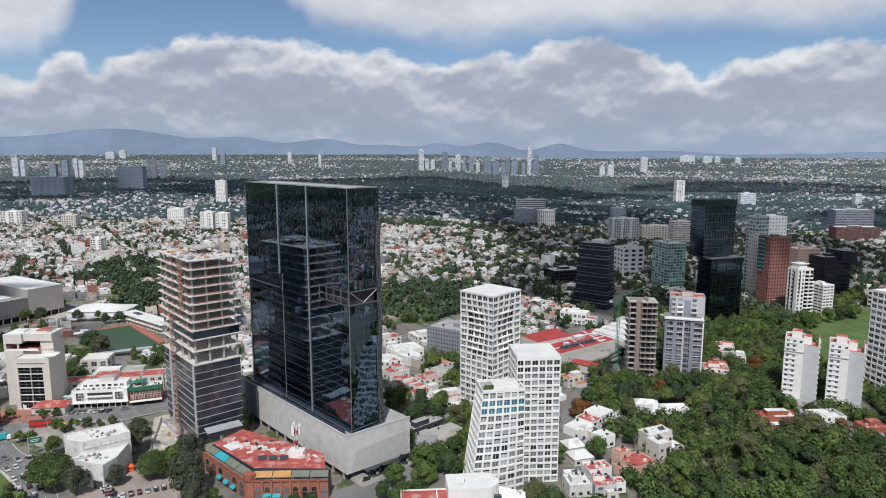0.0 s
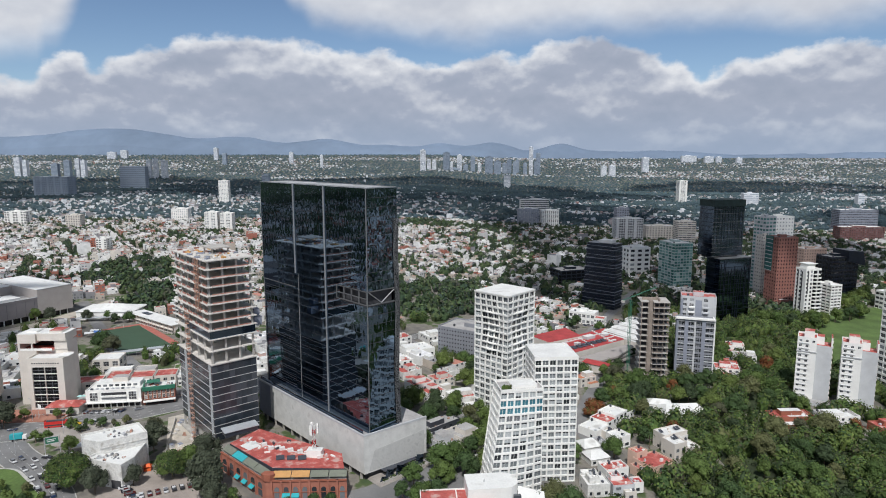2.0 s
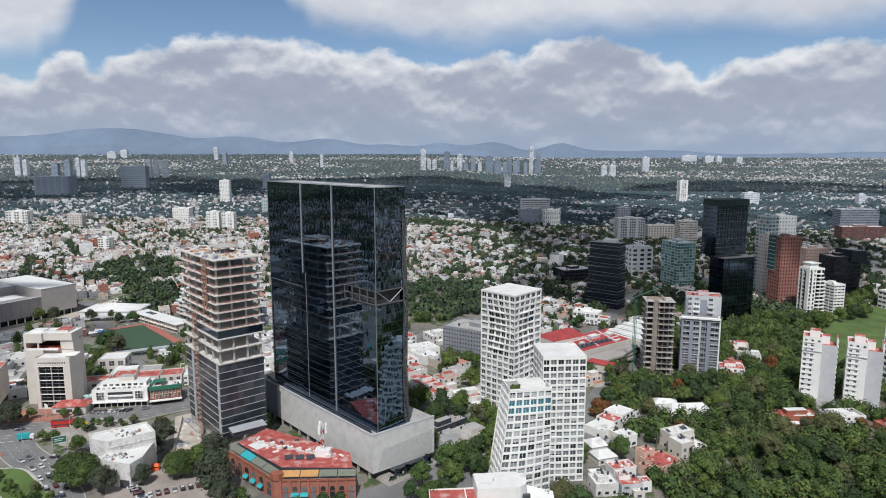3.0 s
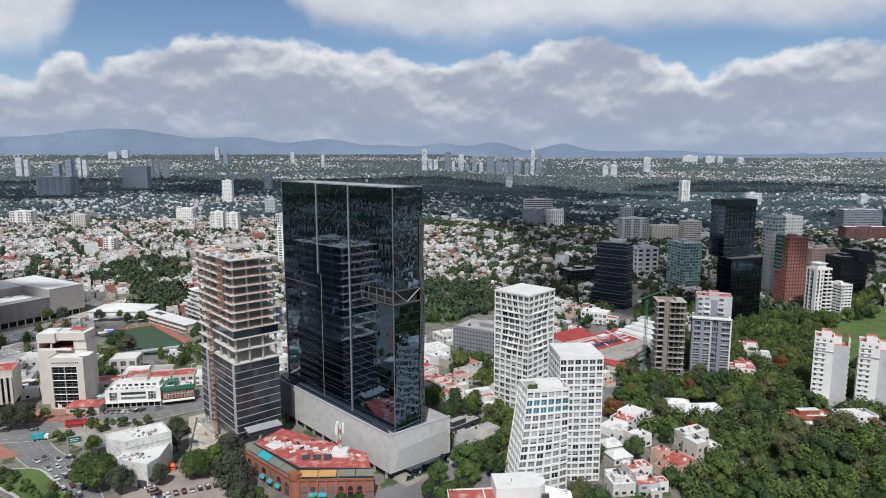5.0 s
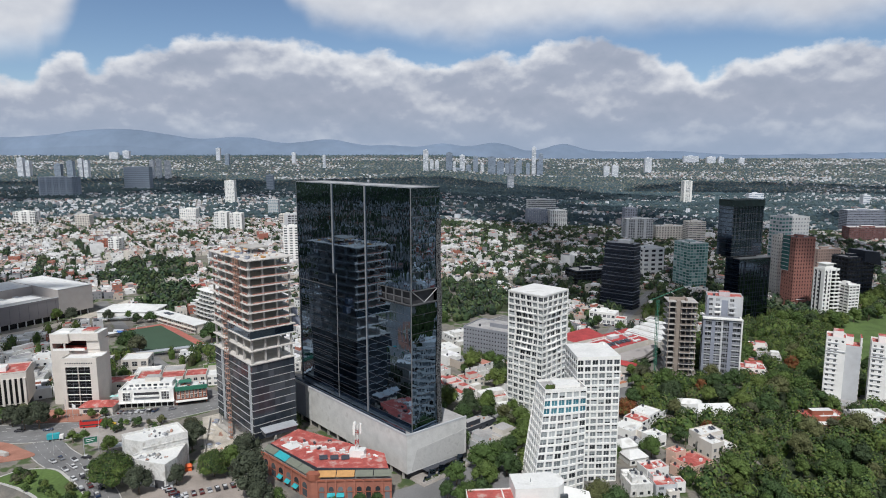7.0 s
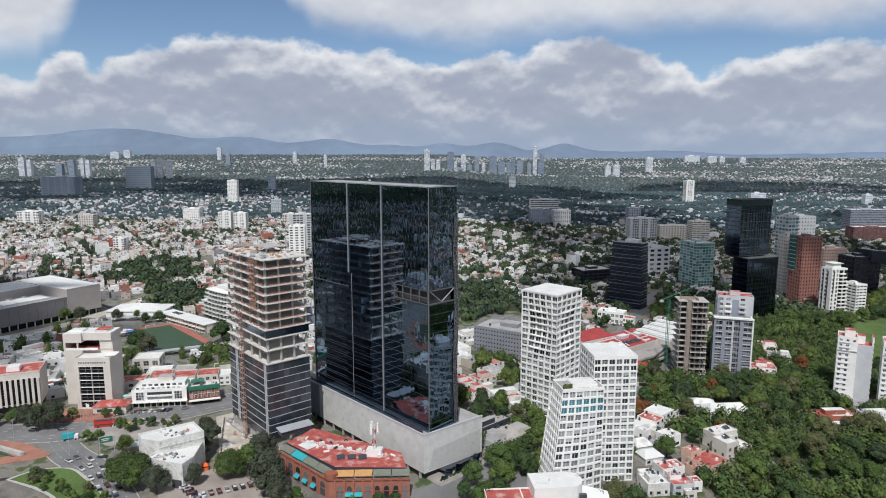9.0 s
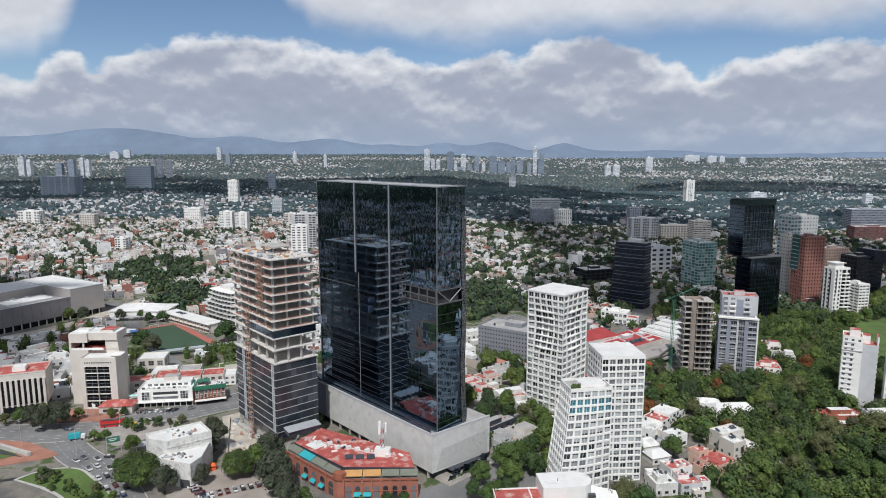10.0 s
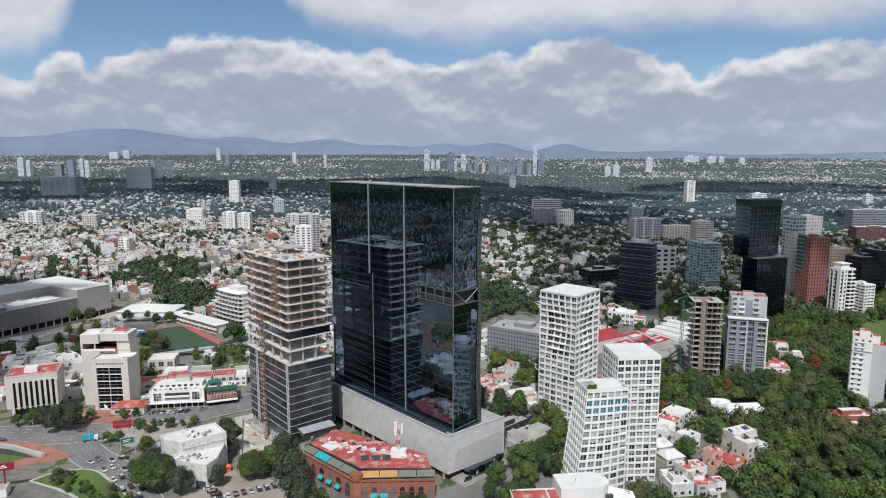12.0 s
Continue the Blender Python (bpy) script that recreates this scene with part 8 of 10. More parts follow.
def villas():
    villa(92.5, 306, 43, "long white villa with a worn red roof terrace", ((0, 0, 12, 11, 4.5, "white", "white_roof"), (12, 1, 21, 12, 5.4, "white", "red_roof"), (21, 2, 33, 13, 6.0, "white", "white_roof"), (33.2, 3, 42, 3.6, 3.2, "white", "white_roof")), seed=1)
    villa(83, 289, 18, "white bungalow under pitched white roofs", ((9, 3, 14, 9, 3.2, "lightgrey", "grey_roof"),), ((0, 0, 9, 9, 3.6, 6.2, "dirty_white", "white_roof"), (-3, -11, 7, -2, 3.4, 5.8, "dirty_white", "white_roof")), seed=2)
    villa(101, 297, 30, "white villa with a rounded garden terrace", ((0, 0, 9, 8, 5.8, "white", "white_roof"), (2, 8, 8, 14, 4.2, "cream", "white_roof")), seed=3)
    villa(107.5, 287.5, 25, "small cream garden room with terracotta hipped roof", (), ((0, 0, 6.5, 5, 3.0, 4.8, "cream", "tile"),), seed=4)
    villa(108.5, 266.5, 30, "salmon pink villa with worn red flat roofs", ((0, 0, 14, 12, 6.2, "pink", "red_roof"), (1, 10.5, 8, 16, 8.6, "pink", "red_roof"), (-3.5, 3, 0, 10, 4.6, "pink", "red_roof"), (14, 2, 16.5, 9, 3.4, "pink", "white_roof")), seed=5)
    villa(126.5, 289, 24, "cream villa of stacked white-roofed blocks with solar panels", ((0, 0, 8, 9, 7.6, "cream", "white_roof"), (8, -1.5, 15, 8, 5.0, "cream", "white_roof"), (2, 9, 17, 17, 8.2, "cream", "white_roof"), (10, 8, 16.5, 11, 6.2, "dirty_white", "white_roof")), panels=((12, 12, 8.2), (13.8, 12, 8.2), (4, 5, 7.6), (5.8, 5, 7.6), (3.2, 12.5, 8.2)), seed=6)
    villa(75.5, 249.5, 8, "white town villa with a cluttered bleached roof", ((0, 0, 10, 10, 5.2, "dirty_white", "white_roof"), (1.5, 2, 6, 7, 7.4, "dirty_white", "white_roof"), (2, 10, 9, 15, 4.2, "white", "white_roof")), seed=7)
    villa(87, 264, 16, "white villa with bright red roof coatings", ((0, 0, 6, 7, 5.2, "white", "red_roof"), (6, 1, 12, 8, 4.6, "white", "red_roof"), (2, 7, 8, 11, 3.4, "white", "white_roof")), seed=8)
    villa(86.5, 250, 8, "grey and white villa with deep red roofs", ((0, 0, 9.5, 8, 5.4, "lightgrey", "red_roof"), (1, 5, 6, 10, 6.6, "white", "red_roof"), (4.5, -2.2, 9.5, 0, 3.4, "cream", "white_roof"), (9.5, 3, 15, 8, 4.4, "white", "deep_red")), seed=9)
    villa(140, 339.5, 4, "low white villa with wide pitched white roofs", ((18, 3, 26, 6, 2.8, "white", "white_roof"),), ((0, 0, 24, 14, 3.0, 6.4, "white", "white_roof"),), seed=10)
    villa(134.5, 353, -12, "white garden pavilion with hipped white roof", (), ((0, 0, 13, 8, 3.4, 5.6, "white", "white_roof"),), seed=11)


NEAR_HOUSES = [
    # x, y, turn, width, depth, height, wall, roof
    (213, 345, 3, 24, 10, 6, "brick", "red_roof"), (241, 347, 5, 21, 11, 7, "white", "white_roof"), (262, 336, 5, 14, 10, 6, "brick", "red_roof"), (266, 318, 5, 12, 9, 6, "brick", "red_roof"),
    (243, 480, -20, 13, 11, 8, "white", "red_roof"), (239, 456, -20, 16, 12, 7, "white", "white_roof"), (212, 425, -18, 16, 12, 7, "white", "red_roof"), (220, 437, -18, 10, 9, 6, "brick", "red_roof"),
    (25, 347, 20, 16, 14, 6, "white", "white_roof"), (0, 362, 35, 14, 11, 6, "white", "red_roof"), (13, 372, 35, 13, 11, 6.5, "cream", "red_roof"), (8, 350, 35, 12, 10, 6, "white", "red_roof"), (-8, 384, 35, 14, 11, 6, "white", "red_roof"), (18, 386, 35, 12, 10, 6, "white", "white_roof"),
    (-14, 402, 35, 13, 12, 7, "white", "white_roof"), (-30, 425, 30, 13, 12, 7, "white", "red_roof"), (-5, 430, 30, 22, 16, 6, "white", "white_roof"), (-18, 455, 30, 14, 12, 7, "white", "red_roof"), (8, 465, 30, 20, 16, 7, "white", "white_roof"),
    (12, 303, 42, 22, 9, 7.5, "dark_panel", "grey_roof"), (24, 292, 42, 14, 12, 9, "cream", "grey_roof"), (14, 288, 42, 12, 14, 6, "lightgrey", "grey_roof"),
    (104, 389, 30, 13, 10, 7, "cream", "tile"), (78, 380, 30, 12, 10, 6, "brick", "red_roof"), (86, 366, 30, 11, 10, 7, "white", "white_roof"), (72, 300, 6, 9, 8, 5, "lightgrey", "grey_roof"),
    (-334, 449, 25, 13, 10, 5, "white", "white_roof"), (-318, 462, 25, 26, 9, 5, "white", "white_roof"), (-298, 432, 60, 30, 8, 4.5, "white", "white_roof"), (-283, 412, 55, 26, 10, 4.5, "white", "white_roof"), (-318, 410, 20, 14, 10, 6, "brick", "red_roof"), (-304, 404, 20, 12, 10, 6, "white", "white_roof"),
    (-232, 404, 10, 16, 12, 6, "cream", "white_roof"), (-262, 372, 20, 26, 14, 5, "white", "white_roof"), (-248, 392, 20, 22, 12, 5, "white", "white_roof"), (-282, 392, 20, 24, 14, 5, "white", "white_roof"), (-268, 410, 20, 24, 12, 5, "white", "white_roof"), (-296, 360, 20, 18, 12, 6, "cream", "red_roof"), (-275, 352, 20, 16, 12, 6, "white", "red_roof"),
    (-120, 382, 30, 15, 12, 6, "cream", "ochre"), (-105, 396, 30, 14, 12, 7, "white", "white_roof"), (-128, 402, 30, 14, 12, 5, "cream", "red_roof"), (-150, 392, 20, 16, 12, 5, "cream", "lawn"),
]


def near_houses():
    for k, (x, y, rz, w, d, h, wl, rf) in enumerate(NEAR_HOUSES):
        if wl == "white" and k % 5 in (0, 2, 3):
            wl = "dirty_white"
        if rf == "white_roof" and k % 4 == 1:
            rf = "grey_roof"
        tone = {"white": "white", "dirty_white": "stained white", "cream": "cream", "pink": "salmon pink", "brick": "brick-red", "lightgrey": "light grey", "dark_panel": "black"}[wl]
        top = {"white_roof": "white", "red_roof": "red", "grey_roof": "grey", "ochre": "ochre", "tile": "terracotta", "lawn": "planted green"}[rf]
        house(x, y, rz, w, d, h, wl, rf, f"{tone} rendered house with a {top} flat roof", seed=k)
    # white building with a rounded end, and a red-roofed one, below the white towers
    t = thing("house", 24, 226, -3, 6, "white building with a rounded end and flat roof", "house")
    pts = [(0, 0), (15, 0)] + [(15 + 5.5 * math.sin(a * math.pi / 8), 6 - 6 * math.cos(a * math.pi / 8)) for a in range(1, 8)] + [(15, 12), (0, 12)]
    part("wall", Mesh().prism(pts, 0, 14.6, 0, 1), [M["white"], M["white_roof"]], t)
    part("window", Mesh().box(17.5, 0.2, 8, 20.4, 1.6, 11), M["pane"], t, m=pose(0.4, -0.3, 0))
    part("vent_pipe", Mesh().tube((7, 5, 14.6), (7, 5, 16), 0.15), M["steel"], t)
    part("low_roof", Mesh().hexa([(20, 2, 0), (30, -3, 0), (32, 8, 0), (22, 11, 0), (20, 2, 9), (30, -3, 7.5), (32, 8, 7.5), (22, 11, 9)]), M["white"], t)
    t = thing("house", 6, 222, -2, 4, "low building with red roof and white trim", "house")
    part("wall", Mesh().box(0, 0, 0, 28, 12, 8.6), M["pink"], t)
    part("roof", Mesh().box(0.3, 0.3, 8.6, 27.7, 11.7, 8.7), M["red_roof"], t)
    part("parapet", Mesh().box(0, 11.6, 8.6, 28, 12, 9.2).box(0, 0, 8.6, 0.3, 11.6, 9.2).box(14, 0.3, 8.6, 14.4, 11.6, 9.2), M["white"], t)


villas()
near_houses()


# ---- junction: kerbs, islands, cars, signs ----
slab("traffic_island", curve_points([(-275, 292), (-237, 292), (-216, 289.5), (-203.5, 283), (-194, 277.5), (-196, 273.6), (-204, 270), (-218, 264), (-240, 256), (-275, 250)], 6), -0.2, 0.3, M["brick_paving"], "brick-paved traffic island with planting", "traffic island")
slab("planting_bed", [(-270, 288), (-236, 288.5), (-224, 285), (-212, 276), (-222, 268), (-240, 261), (-270, 256)], 0.3, 0.45, M["lawn"], "planted bed in the middle of the island", "planting bed")
slab("underpass_wall", [(-265, 287), (-233, 286), (-225, 284.4), (-205, 275.8), (-206, 274.5), (-226, 283), (-233, 284.4), (-265, 285.4)], 0.45, 2.2, M["kerb"], "pale concrete underpass parapet", "parapet")
# flat near-black slab paints the shade of the opening
slab("underpass", [(-265, 285), (-233, 284), (-226, 282.4), (-208, 274), (-229, 278.8), (-265, 280)], 0.45, 0.55, M["dark"], "near-black slab standing in for a shaded underpass mouth", "underpass")
slab("lawn", curve_points([(-197, 254), (-190, 262), (-177, 263), (-166, 255), (-156.5, 246.5), (-146, 236), (-140, 222), (-155, 222), (-168, 239), (-182, 248)], 6), -0.2, 0.3, M["lawn"], "green lawn with shrubs beside the street", "lawn")
slab("kerb", curve_points([(-199, 254), (-190.5, 263), (-176.5, 264), (-165, 256), (-155.5, 247), (-145, 236), (-138, 220), (-157, 220), (-169, 238), (-183, 247)], 6), -0.2, 0.2, M["kerb"], "pale concrete kerb round the lawn", "kerb")
slab("traffic_island", curve_points([(-194, 303), (-182, 299), (-174, 287), (-166, 288), (-156, 300), (-150, 318), (-170, 313), (-190, 308)], 6), -0.2, 0.3, M["paving"], "planted paved island between the carriageways", "traffic island")
slab("car_park", [(-132, 250), (-108, 268), (-86, 246), (-80, 225), (-120, 225)], -0.2, 0.08, M["yard"], "small brown paved car park under trees", "car park")
slab("pavement", [(-112, 268), (-120, 290), (-132, 320), (-118, 330), (-98, 305), (-88, 275)], -0.2, 0.16, M["dust"], "dusty pale pavement round the building site", "pavement")
GOLF = [(290, 425), (325, 500), (365, 575), (405, 640), (480, 660), (450, 575), (395, 490), (350, 425)]
mb = Mesh()
for k in range(40):                                        # one fairway, laid on the slope
    t0, t1 = k / 40, (k + 1) / 40
    def edge(a, t):
        q = min(int(t * 3), 2)
        f = t * 3 - q
        p = Vector(a[q]).lerp(Vector(a[q + 1]), f)
        return p
    le, ri = GOLF[:4], GOLF[:3:-1]
    c4 = [edge(ri, t0), edge(ri, t1), edge(le, t1), edge(le, t0)]
    mb.hexa([(p.x, p.y, ground_z(p.x, p.y) - 0.5) for p in c4] + [(p.x, p.y, ground_z(p.x, p.y) + 0.25) for p in c4])
tagged(new("golf_course", mb.mesh("golf_course", M["lawn"])), "bright green golf fairway between trees", "lawn", kind="structure")
slab("pavement", [(-60, 222), (36, 222), (38, 246), (26, 262), (8, 276), (-16, 250), (-50, 232)], -0.2, 0.10, M["asphalt"], "grey paved yard between podium and trees", "pavement")
slab("forecourt", [(-14, 243), (10, 262), (22, 250), (2, 230)], -0.2, 0.15, M["paving"], "paved forecourt at the foot of the podium", "pavement")


def make_car():
    t = thing("car", -168, 274, 0.12, 0, "parked or queuing saloon car", "car", "cars")
    body = Mesh()
    prof = [(-2.15, 0.35), (2.15, 0.35), (2.2, 0.75), (1.3, 0.92), (-1.6, 0.95), (-2.2, 0.85)]
    for side in (0,):
        k = len(body.v)
        n = len(prof)
        body.v += [(x, -0.88, z) for x, z in prof] + [(x, 0.88, z) for x, z in prof]
        body.f += [tuple(range(k, k + n)), tuple(range(k + n, k + 2 * n))[::-1]] + [(k + i, k + n + i, k + n + (i + 1) % n, k + (i + 1) % n) for i in range(n)]
        body.m += [0] * (n + 2)
    part("body", body, M["car_paint"], t)
    part("cabin", Mesh().hexa([(-1.6, -0.82, 0.93), (1.2, -0.82, 0.93), (1.2, 0.82, 0.93), (-1.6, 0.82, 0.93), (-1.1, -0.65, 1.42), (0.45, -0.65, 1.42), (0.45, 0.65, 1.42), (-1.1, 0.65, 1.42)]), M["pane_dark"], t, "dark window glass")
    part("roof", Mesh().box(-1.1, -0.66, 1.42, 0.45, 0.66, 1.47), M["car_paint"], t)
    for x in (-1.35, 1.35):
        for y in (-0.8, 0.8):
            wh = part("wheel", Mesh().tube((x, y - 0.1, 0.32), (x, y + 0.1, 0.32), 0.32, n=10), M["rubber"], t)
            part("rim", Mesh().tube((x, y - 0.115, 0.32), (x, y + 0.115, 0.32), 0.19, n=8), M["pale_steel"], wh)
    return t


def cars():
    first = make_car()
    rnd = random.Random(4)
    spots = []
    for k in range(9):                                   # queue down the street
        i = 14 + k * 3
        if i + 1 < len(STREET):
            a, b = Vector(STREET[i]), Vector(STREET[i + 1])
            d = (b - a).normalized()
            for off in ((3.2,) if k % 2 else (-3.2, 0.2)):
                p = a + Vector((-d.y, d.x)) * off
                spots.append((p.x, p.y, math.degrees(math.atan2(d.y, d.x)) + rnd.gauss(0, 3)))
    for i in (14, 17, 22, 26, 33, 36, 41):                  # avenue
        a, b = Vector(AVENUE[i]), Vector(AVENUE[i + 1])
        d = (b - a).normalized()
        p = a + Vector((-d.y, d.x)) * rnd.choice((-6, -2.5, 2.5, 6))
        spots.append((p.x, p.y, math.degrees(math.atan2(d.y, d.x))))
    for k in range(7):                                   # in front of the shops
        spots.append((-178 + k * 2.9, 325.5 + k * 0.45, 75))
    for k in range(9):                                   # car park
        spots.append((-112 + k * 2.8, 240 + k * 1.3, 120))
    for k in range(8):
        spots.append((-124 + k * 2.4, 252 - k * 2.4, 30))
    for k in range(6):
        spots.append((18 + k * 3.0, 262 + k * 5, 60 + 8 * k))
    for r in range(3):                                   # lot behind the market hall
        for k in range(9):
            if (k * 5 + r * 3) % 7:
                spots.append((134 + k * 3.6 - r * 1.2, 536 + k * 0.8 + r * 7.5, 103))
    for x, y, a in spots:
        copy_thing(first, pose(x, y, ground_z(x, y) + 0.12, 0, 0, a))


cars()


def street_things():
    t = thing("bus", -189, 305.5, 0.1, 14, "red double-decker sightseeing bus on the avenue", "bus")
    ld = part("lower_deck", Mesh().box(0, 0, 0.4, 10.4, 2.5, 2.3), M["red_paint"], t)
    part("window_band", Mesh().box(0.3, -0.03, 1.2, 9.6, 2.53, 1.9), M["pane_dark"], ld)
    ud = part("upper_deck", Mesh().box(0, 0, 2.3, 10.2, 2.5, 3.4).box(0, 0, 3.4, 0.1, 2.5, 4.0), M["red_paint"], t)
    part("seats", Mesh().box(0.8, 0.3, 3.4, 9.4, 2.2, 3.7), M["dark_panel"], ud)
    for x in (2, 8):
        for y in (0.05, 2.45):
            part("wheel", Mesh().tube((x, y - 0.15, 0.5), (x, y + 0.15, 0.5), 0.5, n=10), M["rubber"], t)
    t = thing("taxi", -177.5, 309, 0.1, 16, "yellow taxi beside the bus", "taxi")
    part("body", Mesh().box(0, 0, 0.3, 4.6, 1.8, 0.95), M["yellow_paint"], t)
    part("cabin", Mesh().hexa([(0.8, 0.1, 0.95), (3.6, 0.1, 0.95), (3.6, 1.7, 0.95), (0.8, 1.7, 0.95), (1.2, 0.25, 1.45), (3.0, 0.25, 1.45), (3.0, 1.55, 1.45), (1.2, 1.55, 1.45)]), M["yellow_paint"], t)
    for x in (0.9, 3.7):
        for y in (0.05, 1.75):
            part("wheel", Mesh().tube((x, y - 0.1, 0.32), (x, y + 0.1, 0.32), 0.32, n=10), M["rubber"], t)
    t = thing("lorry", -196.5, 290.5, 0.1, 20, "small lorry with a teal canvas box", "lorry")
    part("box_body", Mesh().box(0, 0, 1.0, 5.2, 2.3, 3.4), M["teal"], t)
    part("cab", Mesh().box(5.3, 0.1, 0.5, 7.0, 2.2, 2.5), M["white"], t)
    for x in (1.2, 5.9):
        for y in (0.1, 2.2):
            part("wheel", Mesh().tube((x, y - 0.15, 0.45), (x, y + 0.15, 0.45), 0.45, n=10), M["rubber"], t)
    # roadside advertising sign on a post: blank shape and bars
    t = thing("roadside_sign", -203, 246, 0, 16, "crimson roadside sign on a tall post", "sign")
    part("post", Mesh().tube((0, 0, 0), (0, 0, 11), 0.35, n=8), M["crimson"], t)
    bd = part("board", Mesh().prism([(-3.8, -0.25), (3.8, -0.25), (3.8, 0.25), (-3.8, 0.25)], 9.2, 12.4), M["crimson"], t)
    part("emblem", Mesh().box(-1.4, -0.3, 10.2, 1.4, -0.25, 10.6).box(-0.9, -0.3, 10.8, 0.9, -0.25, 11.2).box(-0.4, -0.3, 11.3, 0.4, -0.25, 11.6), M["line"], bd, "pale emblem bars")
    t = thing("roadside_hut", -209, 238, 0, 20, "small white kiosk below the sign", "kiosk")
    part("wall", Mesh().box(0, 0, 0, 10, 6, 3.4, 0, 1), [M["white"], M["grey_roof"]], t)
    # sign gantry
    t = thing("road_sign_gantry", -168, 278.5, 0, 30, "grey gantry with green road signs", "road sign")
    part("frame", Mesh().tube((-3, 0, 0), (-3, 0, 8.5), 0.18).tube((3, 0, 0), (3, 0, 8.5), 0.18).tube((-3, 0, 8.5), (3, 0, 8.5), 0.14).tube((-3, 0, 5.2), (3, 0, 5.2), 0.14), M["pale_steel"], t)
    sp = part("sign_plate", Mesh().box(-2.6, -0.15, 5.5, 2.6, -0.05, 8.2), M["green_paint"], t)
    part("legend", Mesh().box(-2.0, -0.18, 7.2, 1.6, -0.15, 7.5).box(-2.0, -0.18, 6.4, 1.0, -0.15, 6.7), M["line"], sp, "white bars of lettering")
    for x, y, h in ((-186, 279, 12), (-201, 315, 12), (-215, 284, 12), (-150, 262, 9), (-100, 262, 10), (-60, 300, 12), (-176, 300, 9), (-163, 322, 10)):
        t = thing("street_lamp", x, y, None, (x * 53) % 360, "slim grey street lamp", "street lamp", "street lamps")
        part("pole", Mesh().tube((0, 0, 0), (0, 0, h), 0.13, 0.08), M["pale_steel"], t)
        ar = part("arm", Mesh().tube((0, 0, h), (1.8, 0, h + 0.4), 0.07), M["pale_steel"], t)
        part("lamp_head", Mesh().box(1.5, -0.2, h + 0.3, 2.4, 0.2, h + 0.5), M["lightgrey"], ar)
    t = thing("flagpole", -199, 317, 0, 0, "white banner on a pole", "flag")
    part("pole", Mesh().tube((0, 0, 0), (0, 0, 9), 0.1), M["pale_steel"], t)
    part("banner", Mesh().hexa([(0.1, -0.03, 6.5), (1.6, -0.03, 5.9), (1.6, 0.03, 5.9), (0.1, 0.03, 6.5), (0.1, -0.03, 9), (1.8, -0.03, 8.0), (1.8, 0.03, 8.0), (0.1, 0.03, 9)]), M["line"], t)
    t = thing("fence", -224, 314, 0, 0, "grey metal fence along the avenue pavement", "fence")
    for k in range(34):
        t0 = k / 33
        x, y = 64 * t0, 8 * t0 + 4 * math.sin(t0 * 3)
        part("post", SHARED.setdefault("fpost", Mesh().box(-0.1, -0.1, 0, 0.1, 0.1, 1.8).box(-1.0, -0.03, 0.4, 1.0, 0.03, 0.5).box(-1.0, -0.03, 1.4, 1.0, 0.03, 1.5).mesh("post", M["pale_steel"])), None, t, m=pose(x, y, 0))


street_things()


# ---- trees ----
def crown_mesh(seed, r, h, leaves, size, shape=1.0, dome=False):
    """A crown of leaf sprays over several lobes, with an uneven outline; its foot is at 0."""
    rnd = np.random.RandomState(seed)
    lobes = []
    for k in range(15):
        a, q = rnd.rand() * 6.283, rnd.rand() ** 0.5
        lobes.append((0.66 * r * q * math.cos(a), 0.66 * r * q * math.sin(a), h * (0.20 + (0.56 - 0.26 * q) * rnd.rand() ** 0.7 * shape), r * (0.25 + 0.20 * rnd.rand())))
    lobes.append((0, 0, h * 0.62, r * 0.55))
    if dome:
        lobes = [(0, 0, h * 0.5, r * 0.72)]
        for k in range(16):
            a, e = k * 2.4, -0.25 + 1.25 * (k / 16)
            lobes.append((0.58 * r * math.cos(a) * math.cos(e), 0.58 * r * math.sin(a) * math.cos(e), h * 0.36 + 0.52 * r * math.sin(e) * 1.1, r * (0.36 + 0.06 * rnd.rand())))
    V, cores = [], []
    for (x, y, z, q) in lobes:
        n = int(leaves / len(lobes) * (q / (0.45 * r)) ** 2)
        d = rnd.normal(size=(n, 3))
        d /= np.linalg.norm(d, axis=1)[:, None]
        d[:, 2] = np.where(d[:, 2] < -0.35, -d[:, 2], d[:, 2])
        c = np.array([x, y, z]) + d * (q * (0.80 + 0.34 * rnd.rand(n))[:, None]) * np.array([1, 1, 0.85])
        nn = d + 0.5 * rnd.normal(size=(n, 3))
        nn /= np.linalg.norm(nn, axis=1)[:, None]
        u = np.cross(nn, rnd.normal(size=(n, 3)))
        u /= np.linalg.norm(u, axis=1)[:, None]
        w = np.cross(nn, u)
        s = (size * (0.6 + 0.8 * rnd.rand(n)))[:, None]
        V.append(np.stack([c - u * s - w * s * 0.5, c + u * s * 0.7 - w * s * 0.7, c + u * s + w * s * 0.5, c - u * s * 0.6 + w * s * 0.8], 1))
        cores.append((x, y, z, q * 0.76))
    V = np.concatenate(V)
    verts, faces = V.reshape(-1, 3).tolist(), np.arange(len(V) * 4).reshape(-1, 4).tolist()
    for x, y, z, q in cores:
        bm = bmesh.new()
        bmesh.ops.create_icosphere(bm, subdivisions=2, radius=q)
        k = len(verts)
        verts += [(v.co.x * (0.78 + 0.44 * rnd.rand()) + x, v.co.y * (0.78 + 0.44 * rnd.rand()) + y, v.co.z * (0.7 + 0.3 * rnd.rand()) + z) for v in bm.verts]
        faces += [[k + v.index for v in f.verts] for f in bm.faces]
        bm.free()
    me = bpy.data.meshes.new("crown")
    me.from_pydata(verts, [], faces)
    me.update()
    return me


